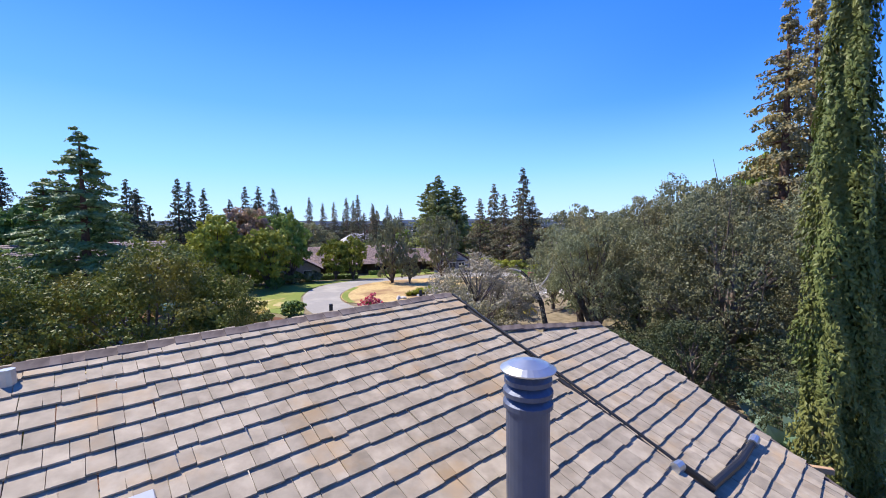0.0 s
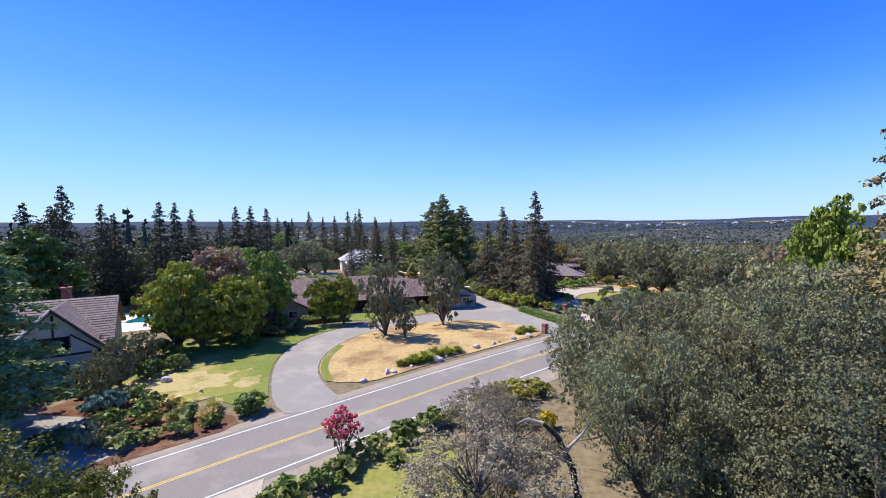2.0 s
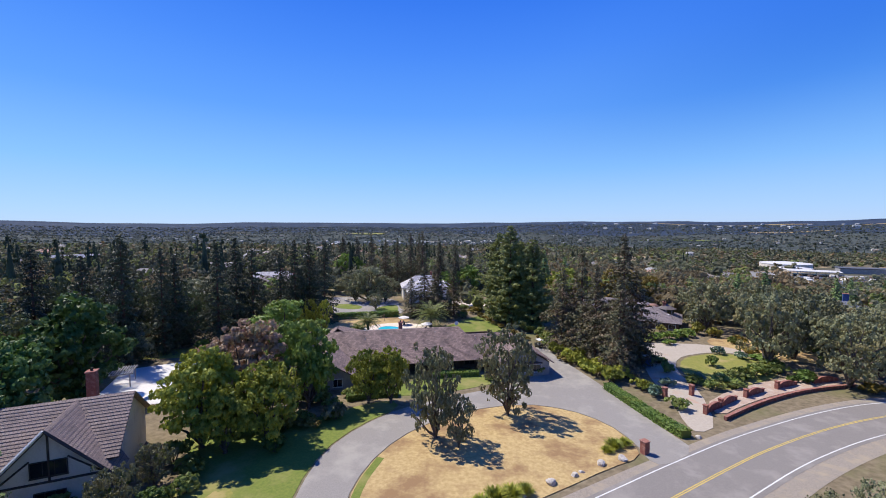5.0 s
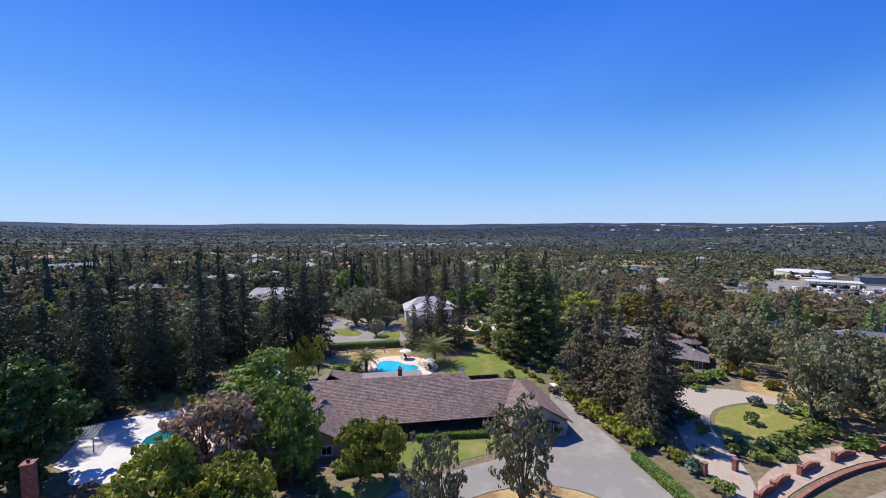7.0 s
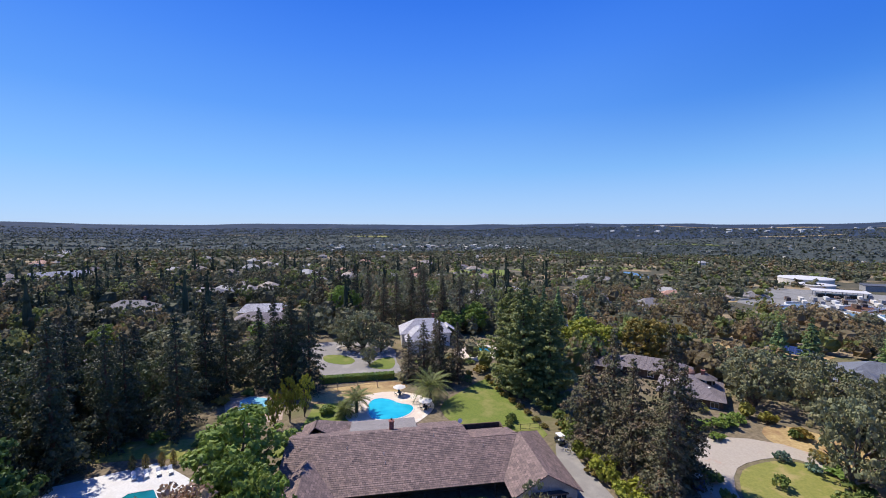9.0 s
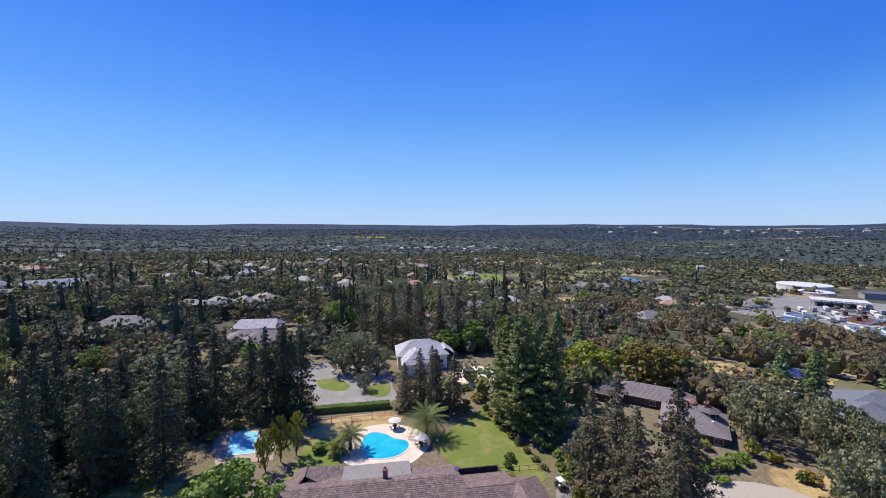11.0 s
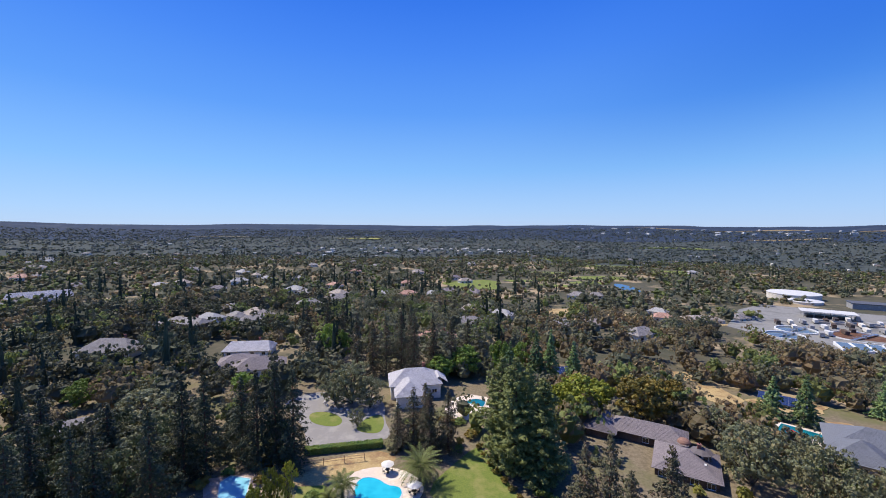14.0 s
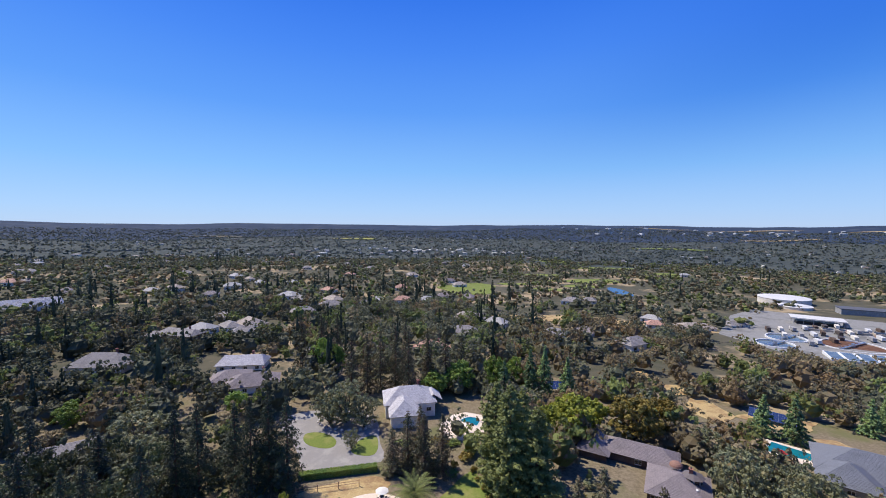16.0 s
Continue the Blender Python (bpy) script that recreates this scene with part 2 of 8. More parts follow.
M_PLYWOOD = plain("raw_board", (0.42, 0.26, 0.15), 0.8)
M_SHAKE = shakes("brown_wood_shakes", (0.30, 0.205, 0.175), (0.15, 0.105, 0.096), (0.06, 0.045, 0.044), 0.5, 0.45)
M_TUDOR = shakes("weathered_brown_tiles", (0.31, 0.235, 0.20), (0.235, 0.175, 0.155), (0.09, 0.065, 0.06), 0.3, 0.36)
M_PALEROOF = shakes("silvered_shakes", (0.56, 0.54, 0.55), (0.44, 0.42, 0.43), (0.24, 0.22, 0.23), 0.35, 0.4)
M_MAUVEROOF = shakes("mauve_grey_tiles", (0.27, 0.225, 0.225), (0.22, 0.185, 0.185), (0.13, 0.11, 0.11), 0.3, 0.4)
M_GREYROOF = shakes("slate_grey_tiles", (0.185, 0.195, 0.225), (0.155, 0.165, 0.19), (0.09, 0.095, 0.11), 0.3, 0.4)
M_TERRA = shakes("salmon_clay_tiles", (0.55, 0.31, 0.22), (0.46, 0.26, 0.19), (0.26, 0.14, 0.1), 0.3, 0.4)
M_TANROOF = shakes("tan_roof", (0.42, 0.35, 0.28), (0.36, 0.3, 0.25), (0.22, 0.18, 0.15), 0.4, 0.5)
M_MIDROOF = shakes("grey_brown_roof", (0.3, 0.27, 0.25), (0.25, 0.23, 0.22), (0.15, 0.13, 0.12), 0.4, 0.5)
M_LIGHTROOF = shakes("pale_roof", (0.4, 0.385, 0.36), (0.34, 0.325, 0.31), (0.35, 0.33, 0.31), 0.4, 0.5)


def glassy(name, col, rough=0.05):
    m, nt, p, nn, ll = nodes_of(name)
    p.inputs["Base Color"].default_value = (*col, 1)
    p.inputs["Roughness"].default_value = rough
    p.inputs["Specular IOR Level"].default_value = 0.6
    return m


M_PANE = glassy("dark_window_glass", (0.015, 0.018, 0.022))
M_SOLAR = glassy("solar_glass", (0.03, 0.05, 0.13), 0.12)


def water(name, col, deep):
    m, nt, p, nn, ll = nodes_of(name)
    pos = nn("ShaderNodeNewGeometry").outputs["Position"]
    ll(mixer(nt, col, deep, ramp(nt, noise_of(nt, pos, 0.25, 2), 0.4, 0.65)), p.inputs["Base Color"])
    p.inputs["Roughness"].default_value = 0.06
    bump_of(nt, p, noise_of(nt, pos, 3.0, 3), 0.08, 0.05)
    return m


M_POOL = water("clear_pool_water", (0.03, 0.50, 0.62), (0.015, 0.40, 0.55))
M_TEAL = water("teal_pool_water", (0.012, 0.19, 0.22), (0.008, 0.13, 0.17))
M_PALEPOOL = water("pale_pool_water", (0.30, 0.66, 0.76), (0.24, 0.58, 0.70))
M_GREYWATER = water("grey_process_water", (0.16, 0.18, 0.18), (0.10, 0.115, 0.12))
M_POND = water("pond_water", (0.02, 0.045, 0.13), (0.02, 0.04, 0.1))

L_OAK = foliage("live_oak_leaves", (0.09, 0.098, 0.051), (0.125, 0.129, 0.07), (0.13, 0.112, 0.053))
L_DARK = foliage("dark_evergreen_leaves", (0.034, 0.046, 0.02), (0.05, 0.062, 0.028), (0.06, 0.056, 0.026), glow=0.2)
L_GREY = foliage("grey_bare_twigs", (0.155, 0.132, 0.095), (0.115, 0.10, 0.068), (0.135, 0.125, 0.066), glow=0.15)
L_LEFT = foliage("glossy_green_leaves", (0.046, 0.06, 0.012), (0.085, 0.093, 0.018), (0.115, 0.098, 0.02))
L_YELLOW = foliage("yellow_green_leaves", (0.14, 0.15, 0.02), (0.19, 0.185, 0.028), (0.095, 0.115, 0.02))
L_BRIGHT = foliage("fresh_green_leaves", (0.09, 0.135, 0.024), (0.125, 0.17, 0.036), (0.135, 0.16, 0.032))
L_DEEP = foliage("deep_green_leaves", (0.042, 0.078, 0.02), (0.068, 0.108, 0.03), (0.05, 0.085, 0.02))
L_LIME = foliage("lime_leaves", (0.14, 0.185, 0.026), (0.18, 0.215, 0.034), (0.12, 0.16, 0.026))
L_RUST = foliage("rusty_leaves", (0.29, 0.18, 0.125), (0.24, 0.165, 0.105), (0.185, 0.155, 0.075))
L_BRONZE = foliage("bronze_leaves", (0.12, 0.085, 0.02), (0.165, 0.12, 0.025), (0.09, 0.085, 0.025))
L_REDWOOD = foliage("redwood_needles", (0.05, 0.052, 0.026), (0.07, 0.064, 0.034), (0.09, 0.06, 0.036), glow=0.12)
L_PINE = foliage("blackish_green_needles", (0.022, 0.029, 0.016), (0.034, 0.04, 0.02), (0.04, 0.036, 0.02), glow=0.1)
L_RWGOLD = foliage("gold_tinged_needles", (0.085, 0.085, 0.045), (0.15, 0.11, 0.035), (0.085, 0.075, 0.05), 0.2, glow=0.15)
L_CEDAR = foliage("cedar_needles", (0.07, 0.108, 0.042), (0.10, 0.14, 0.055), (0.11, 0.14, 0.04), glow=0.15)
L_FIR = foliage("soft_green_needles", (0.1, 0.115, 0.038), (0.13, 0.142, 0.048), (0.145, 0.15, 0.042), glow=0.2)
L_CYPRESS = foliage("cypress_green", (0.05, 0.066, 0.018), (0.075, 0.088, 0.024), (0.1, 0.1, 0.028))
L_PALM = foliage("palm_green", (0.075, 0.09, 0.026), (0.12, 0.13, 0.04), glow=0.2)
L_SHRUB = foliage("shrub_green", (0.065, 0.09, 0.022), (0.11, 0.135, 0.035), (0.14, 0.145, 0.04))
L_HEDGE = foliage("hedge_green", (0.05, 0.085, 0.018), (0.085, 0.125, 0.03), (0.1, 0.125, 0.025))
L_GOLDSHRUB = foliage("golden_shrub", (0.155, 0.135, 0.028), (0.12, 0.115, 0.026), (0.095, 0.10, 0.024))
L_YFLOWER = foliage("yellow_blossom", (0.34, 0.26, 0.012), (0.27, 0.22, 0.015), (0.12, 0.13, 0.02), 1.5, glow=0.2)
L_PINK = foliage("crimson_blossom", (0.30, 0.03, 0.06), (0.38, 0.09, 0.12), (0.24, 0.03, 0.05), glow=0.2)
L_GRASS = foliage("tall_dry_grass", (0.42, 0.33, 0.16), (0.3, 0.25, 0.1), (0.2, 0.21, 0.06), glow=0.2)
L_TEALSHRUB = foliage("blue_green_shrub", (0.075, 0.115, 0.085), (0.11, 0.15, 0.11), (0.06, 0.10, 0.05))
W_OAK = foliage("oak_woodland_leaves", (0.08, 0.086, 0.052), (0.105, 0.106, 0.066), (0.115, 0.105, 0.06), 0.03, 0.42, 0.35, True)
W_DARK = foliage("dark_oak_woodland_leaves", (0.042, 0.048, 0.028), (0.06, 0.062, 0.036), (0.07, 0.06, 0.036), 0.03, 0.25, 0.35, True)
W_BROWN = foliage("dry_oak_woodland_leaves", (0.135, 0.106, 0.06), (0.115, 0.10, 0.058), (0.165, 0.112, 0.058), 0.03, 0.42, 0.3, True)
W_GREEN = foliage("green_grove_leaves", (0.085, 0.105, 0.034), (0.105, 0.12, 0.042), (0.12, 0.122, 0.04), 0.03, 0.4, 0.35, True)
# far crowns: distance haze mixed into the leaf colour, bluer than W_OAK
W_FARHAZE = foliage("hazed_grey_green_leaves", (0.072, 0.086, 0.08), (0.094, 0.106, 0.096), (0.115, 0.114, 0.092), 0.012, 0.5, 0.25, True)
W_CONE = foliage("conifer_woodland_needles", (0.026, 0.036, 0.022), (0.04, 0.046, 0.028), (0.04, 0.05, 0.028), 0.03, 0.25, 0.3, True)


# ---- mesh helpers ----
def as_mesh(name, bm, material):
    bmesh.ops.recalc_face_normals(bm, faces=bm.faces)
    me = bpy.data.meshes.new(name)
    bm.to_mesh(me)
    bm.free()
    me.materials.append(material)
    return me


def part(name, bm, material, parent=None, label="", m=None):
    """One mesh object from a bmesh or a ready mesh, under a thing or a part."""
    me = bm if isinstance(bm, bpy.types.Mesh) else as_mesh(name, bm, material)
    ob = new(name, me)
    if parent:
        ob.parent = parent
    if m is not None:
        ob.matrix_basis = m
    if label:
        ob["label"] = label
    return ob


def thing(name, label, category, m=None, group="", kind=""):
    ob = new(name)
    ob.empty_display_size = 0.3
    if m is not None:
        ob.matrix_basis = m
    return tagged(ob, label, category, group, kind)


def bm_box(x0, y0, z0, x1, y1, z1, bevel=0.0, bm=None):
    b = bmesh.new()
    bmesh.ops.create_cube(b, size=1)
    for v in b.verts:
        v.co = Vector(((x0 + x1) / 2 + v.co.x * (x1 - x0), (y0 + y1) / 2 + v.co.y * (y1 - y0), (z0 + z1) / 2 + v.co.z * (z1 - z0)))
    if bevel:
        bmesh.ops.bevel(b, geom=b.edges[:], offset=bevel, segments=1, affect="EDGES")
    return b


def bm_cyl(r0, r1, z0, z1, seg=16, cap=True):
    b = bmesh.new()
    bmesh.ops.create_cone(b, cap_ends=cap, segments=seg, radius1=r0, radius2=r1, depth=z1 - z0)
    for v in b.verts:
        v.co.z += (z0 + z1) / 2
    return b


def bm_prism(pts, z0, z1):
    """A slab over a plan outline."""
    b = bmesh.new()
    lo = [b.verts.new((x, y, z0)) for x, y in pts]
    hi = [b.verts.new((x, y, z1)) for x, y in pts]
    b.faces.new(hi)
    b.faces.new(lo[::-1])
    for i in range(len(pts)):
        j = (i + 1) % len(pts)
        b.faces.new((lo[i], lo[j], hi[j], hi[i]))
    return b


def bm_loops(loops, closed=False):
    """Skin between rings of equal length."""
    b = bmesh.new()
    rows = [[b.verts.new(p) for p in ring] for ring in loops]
    for r0, r1 in zip(rows, rows[1:]):
        for i in range(len(r0)):
            j = (i + 1) % len(r0)
            b.faces.new((r0[i], r0[j], r1[j], r1[i]))
    b.faces.new(rows[0][::-1])
    b.faces.new(rows[-1])
    return b


def tube_rings(path, radii, seg=7):
    out = []
    for i, p in enumerate(path):
        a, c = Vector(path[max(0, i - 1)]), Vector(path[min(len(path) - 1, i + 1)])
        q = (c - a).to_track_quat("Z", "Y")
        out.append([tuple(Vector(p) + q @ Vector((radii[i] * math.cos(2 * math.pi * k / seg), radii[i] * math.sin(2 * math.pi * k / seg), 0))) for k in range(seg)])
    return out


def bm_tubes(tubes, seg=7):
    b = bmesh.new()
    for path, radii in tubes:
        rows = [[b.verts.new(p) for p in ring] for ring in tube_rings(path, radii, seg)]
        for r0, r1 in zip(rows, rows[1:]):
            for i in range(seg):
                j = (i + 1) % seg
                b.faces.new((r0[i], r0[j], r1[j], r1[i]))
        b.faces.new(rows[0][::-1])
        b.faces.new(rows[-1])
    return b


def np_mesh(name, V, F, material):
    """A mesh from arrays: F is (n, k) with one k for all faces."""
    me = bpy.data.meshes.new(name)
    n, k = F.shape
    me.vertices.add(len(V))
    me.vertices.foreach_set("co", np.ascontiguousarray(V, np.float32).ravel())
    me.loops.add(n * k)
    me.loops.foreach_set("vertex_index", np.ascontiguousarray(F, np.int32).ravel())
    me.polygons.add(n)
    me.polygons.foreach_set("loop_start", np.arange(0, n * k, k, dtype=np.int32))
    me.update(calc_edges=True)
    me.shade_flat()
    me.materials.append(material)
    return me


# ---- the lie of the land ----
def smooth(a, b, v):
    u = np.clip((v - a) / (b - a), 0, 1)
    return u * u * (3 - 2 * u)


def land(x, y):
    """Height of the ground: a hilltop round the road, falling away to a valley, rising far off."""
    x, y = np.asarray(x, float), np.asarray(y, float)
    d = 0.9 * y + 0.35 * x - 150
    r = np.hypot(x, y)
    fall = 0.065 * (d + np.sqrt(d * d + 400)) / 2
    fall = 47 * (1 - np.exp(-fall / 47 * 1.12))
    z = -1.3 * smooth(68, 94, y) - fall
    side = smooth(150, 700, -x) * smooth(100, 500, -x + 0.2 * y)
    z = z - 22 * side * (1 - smooth(0, 600, y))
    z = z + smooth(400, 900, r) * 5 * (np.sin(x * 0.0061 + 1.3) * np.cos(y * 0.0047) + 0.5 * np.sin(x * 0.011 - y * 0.009))
    z = z + smooth(1200, 2600, r) * 14 * (np.sin(x * 0.0021 + 0.4) * np.sin(y * 0.0017 + 0.9))
    return z + np.clip((r - 1900) / 2950, 0, 1.02) ** 1.35 * 110


def lz(x, y):
    return float(land(x, y))


# ---- ground and roads ----
def build_ground():
    rad = np.concatenate([np.linspace(0, 240, 61), 240 * np.exp(np.linspace(0, math.log(4920 / 240), 90))[1:]])
    na = 180
    ang = np.linspace(0, 2 * math.pi, na, endpoint=False)
    rr, aa = np.meshgrid(rad[1:], ang, indexing="ij")
    X, Y = rr * np.sin(aa), rr * np.cos(aa)
    V = np.concatenate([[[0, 0, 0]], np.stack([X, Y, land(X, Y)], -1).reshape(-1, 3)])
    nr = len(rad) - 1
    i, j = np.meshgrid(np.arange(nr - 1), np.arange(na), indexing="ij")
    a = 1 + i * na + j
    b = 1 + i * na + (j + 1) % na
    F = np.stack([a, a + na, b + na, b], -1).reshape(-1, 4)
    c = np.arange(na)
    core = np.stack([np.zeros(na, int), 1 + c, 1 + (c + 1) % na, 1 + (c + 1) % na], -1)[:, :3]
    me = bpy.data.meshes.new("ground")
    me.from_pydata(V.tolist(), [], F.tolist() + core.tolist())
    for m in (M_EARTH, M_WOODFLOOR, M_PLAIN, M_FARHAZE):
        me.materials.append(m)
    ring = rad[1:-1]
    # the outermost ring, past 2700 m, gets the haze-blue colour
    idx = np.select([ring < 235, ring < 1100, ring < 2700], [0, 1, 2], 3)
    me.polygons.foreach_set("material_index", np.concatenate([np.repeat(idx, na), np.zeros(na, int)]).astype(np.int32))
    me.update()
    ob = new("ground", me)
    for p in me.polygons:
        p.use_smooth = True
    return tagged(ob, "dry hilltop earth falling to a wooded valley", "ground", kind="structure")


build_ground()


def rounded(pts, times=2):
    """Corner cutting on a closed outline."""
    p = np.array(pts, float)
    for _ in range(times):
        q = np.roll(p, -1, 0)
        p = np.stack([0.75 * p + 0.25 * q, 0.25 * p + 0.75 * q], 1).reshape(-1, 2)
    return p.tolist()


def ragged(pts, seed, amount=0.32):
    """An uneven outline: each side broken into short steps that wander."""
    rng = np.random.default_rng(seed)
    p = np.array(pts, float)
    q = np.roll(p, -1, 0)
    return np.concatenate([a + (b - a) * np.linspace(0, 1, 5)[:4, None] + rng.normal(0, amount, (4, 2)) for a, b in zip(p, q)]).tolist()


def curve_line(pts, times=3):
    p = np.array(pts, float)
    for _ in range(times):
        a, b = p[:-1], p[1:]
        mid = np.stack([0.75 * a + 0.25 * b, 0.25 * a + 0.75 * b], 1).reshape(-1, 2)
        p = np.concatenate([p[:1], mid, p[-1:]])
    return p


def patch(name, pts, lift, material, label, category, cut=6.0, thick=0.0, parent=None):
    """A piece of ground cover that follows the land, with a skirt down to it."""
    bm = bmesh.new()
    bm.faces.new([bm.verts.new((x, y, 0)) for x, y in pts])
    bmesh.ops.triangulate(bm, faces=bm.faces[:])
    P = np.array(pts)
    for axis in (0, 1):
        lo, hi = P[:, axis].min(), P[:, axis].max()
        if lz(P[:, 0].mean(), hi) == lz(P[:, 0].mean(), lo):
            continue
        for c in np.arange(lo + cut, hi, cut):
            no = (1, 0, 0) if axis == 0 else (0, 1, 0)
            bmesh.ops.bisect_plane(bm, geom=bm.verts[:] + bm.edges[:] + bm.faces[:], plane_co=(c, c, 0), plane_no=no)
    for v in bm.verts:
        v.co.z = lz(v.co.x, v.co.y) + lift
    edge = [e for e in bm.edges if e.is_boundary]
    ext = bmesh.ops.extrude_edge_only(bm, edges=edge)
    for v in ext["geom"]:
        if isinstance(v, bmesh.types.BMVert):
            v.co.z -= lift + 0.12
    for f in bm.faces:
        f.normal_update()
    ob = part(name, bm, material, parent)
    return tagged(ob, label, category, kind="structure") if not parent else ob


def ribbon(name, line, off0, off1, lift, material, label, category, parent=None):
    """A strip along a line, between two offsets to its right."""
    p = np.asarray(line)
    t = np.gradient(p, axis=0)
    t /= np.linalg.norm(t, axis=1)[:, None]
    nrm = np.stack([t[:, 1], -t[:, 0]], 1)
    k = max(2, int(abs(off1 - off0) / 1.6) + 1)
    offs = np.linspace(off0, off1, k)
    pts = p[:, None] + nrm[:, None] * offs[None, :, None]
    z = land(pts[..., 0], pts[..., 1]) + lift
    V = np.concatenate([pts, z[..., None]], -1).reshape(-1, 3)
    n = len(p)
    i, j = np.meshgrid(np.arange(n - 1), np.arange(k - 1), indexing="ij")
    a = i * k + j
    F = np.stack([a, a + 1, a + k + 1, a + k], -1).reshape(-1, 4)
    ob = part(name, np_mesh(name, V, F, material), material, parent)
    return tagged(ob, label, category, kind="structure") if not parent else ob


# the road: far edge line, from lower left to the bend on the right
ROAD = curve_line([(-95, -36), (-55, 6), (-21.0, 38.6), (-9.0, 49.0), (1.0, 58.0), (17.3, 71.2), (30.5, 82.4), (45.7, 93.0), (60, 99.5), (80, 103), (110, 101), (150, 88)], 3)
ribbon("road_verge", ROAD, -1.6, 10.2, 0.02, M_VERGE, "gravelly verge beside a two-lane road", "verge")
_road = ribbon("road", ROAD, -0.45, 8.0, 0.035, M_ASPHALT, "two-lane grey asphalt road with painted lines", "road")
ribbon("edge_line", ROAD, 0.0, 0.14, 0.043, M_LINEW, "", "", _road)
ribbon("edge_line", ROAD, 7.35, 7.49, 0.043, M_LINEW, "", "", _road)
ribbon("centre_line", ROAD, 3.58, 3.69, 0.043, M_LINEY, "", "", _road)
ribbon("centre_line", ROAD, 3.79, 3.90, 0.043, M_LINEY, "", "", _road)

# the curved driveway of the ranch house, with the dry island that it goes round
DRIVE = [(-9.4, 48.7), (-13.4, 45.2), (-16.2, 48.0), (-19.1, 54.3), (-21.0, 60), (-21.7, 66.8), (-20.0, 73.8), (-16.3, 81.5), (-10.3, 87.6), (-5.0, 91.5), (0.5, 95.5), (3.6, 101), (4.6, 108), (4.8, 121), (7.4, 121.5),
         (8.2, 114.5), (11.4, 107.2), (15.9, 96.8), (18.9, 87), (20.9, 80.2), (22.2, 75.8), (17.2, 71.0), (15.7, 72.6), (15.6, 76.3), (13.4, 82.1), (8.5, 86.3), (1.6, 87.2), (-6.6, 82.5), (-12.4, 75.1), (-15.2, 68.0), (-15.8, 61.7), (-14.8, 56.8), (-12.9, 53.0)]
patch("driveway", rounded(DRIVE, 1), 0.05, M_DRIVE, "sweeping grey asphalt driveway of the ranch house", "driveway", 5)
ISLAND = [(-12.7, 53.2), (-14.6, 56.8), (-15.6, 61.7), (-15.0, 68.0), (-12.2, 75.0), (-6.5, 82.2), (1.6, 86.9), (8.4, 86.0), (13.2, 81.9), (15.3, 76.3), (15.2, 72.6), (11.1, 69.6), (5.0, 64.3), (-0.3, 60.2), (-4.7, 56.0), (-8.0, 53.2)]
patch("dry_grass_island", rounded(ISLAND, 1), 0.09, M_STRAW, "straw-coloured dry grass bed inside the driveway curve", "dry grass", 5)
_green = ribbon("grass_edge", curve_line([(-12.6, 53.4), (-14.5, 56.8), (-15.5, 61.7), (-15.0, 67)], 2), 0.0, 0.9, 0.1, M_LAWN, "narrow strip of green grass along the driveway", "grass")
patch("front_lawn", rounded([(-36, 63), (-33, 58.5), (-30, 53), (-26, 50), (-21, 48.5), (-17.0, 45.6), (-16.4, 47.6), (-19.4, 54.3), (-21.3, 60), (-22.0, 66.8), (-20.3, 73.9), (-16.6, 81.7), (-19, 84.5), (-24, 80), (-28, 74), (-36, 70), (-42, 66)], 1), 0.05, M_LAWN, "green front lawn along the driveway", "lawn", 6)
patch("fading_lawn", rounded(ragged([(-36, 53), (-33.6, 57.4), (-30.2, 56.6), (-28.4, 58.8), (-25.6, 56.6), (-22.8, 57.8), (-22.6, 53.8), (-19.6, 54.0), (-19.2, 50.4), (-22.6, 50.4), (-24.2, 48.4), (-27.6, 48.0), (-31.4, 48.8), (-34.6, 50.4)], 3, 0.42), 1), 0.066, M_PALELAWN, "yellowing rim of the worn lawn", "lawn", 6)
patch("bare_lawn", rounded(ragged([(-34.5, 53.4), (-32.8, 56.0), (-30.2, 55.4), (-28.2, 57.4), (-26.4, 55.2), (-24.0, 56.6), (-23.8, 53.6), (-22.6, 52.0), (-24.6, 51.6), (-24.8, 49.8), (-27.2, 49.6), (-28.6, 51.0), (-31.4, 50.0), (-33.4, 51.2)], 4, 0.42), 1), 0.075, M_PATCHY, "worn straw-coloured patch of lawn", "dry grass", 6)
patch("bare_lawn", rounded(ragged([(-22.4, 54.6), (-20.8, 55.2), (-19.9, 53.4), (-20.6, 51.6), (-22.2, 52.2)], 5, 0.2), 1), 0.078, M_PATCHY, "small bare patch of lawn beside the driveway", "dry grass", 6)
patch("planting_bed", rounded([(-19.0, 46), (-17.0, 43.6), (-20.5, 40.4), (-28, 33.5), (-34, 38), (-38, 47), (-33, 52), (-26, 47)], 1), 0.045, M_MULCH, "planting bed of reddish bark mulch", "bed", 6)
patch("ranch_lawn", rounded([(-14, 87.5), (-6, 93), (-1, 97), (-3, 99.5), (-9, 98.5), (-20, 93), (-20, 86)], 1), 0.05, M_LAWN, "small green lawn before the ranch house", "lawn", 6)
patch("neighbour_path", rounded([(-46, 47), (-30, 44.5), (-28, 42.5), (-33, 41), (-48, 43)], 1), 0.06, M_CONCRETE, "pale concrete path to the half-timbered house", "path", 6)
patch("neighbour_forecourt", rounded([(-37.1, 44.6), (-33.5, 45.4), (-28.5, 44.3), (-23.1, 41.0), (-23.8, 39.6), (-27.2, 33.6), (-33, 27.6), (-38, 33)], 1), 0.07, M_DRIVE, "pale grey drive of the half-timbered house", "driveway", 6)
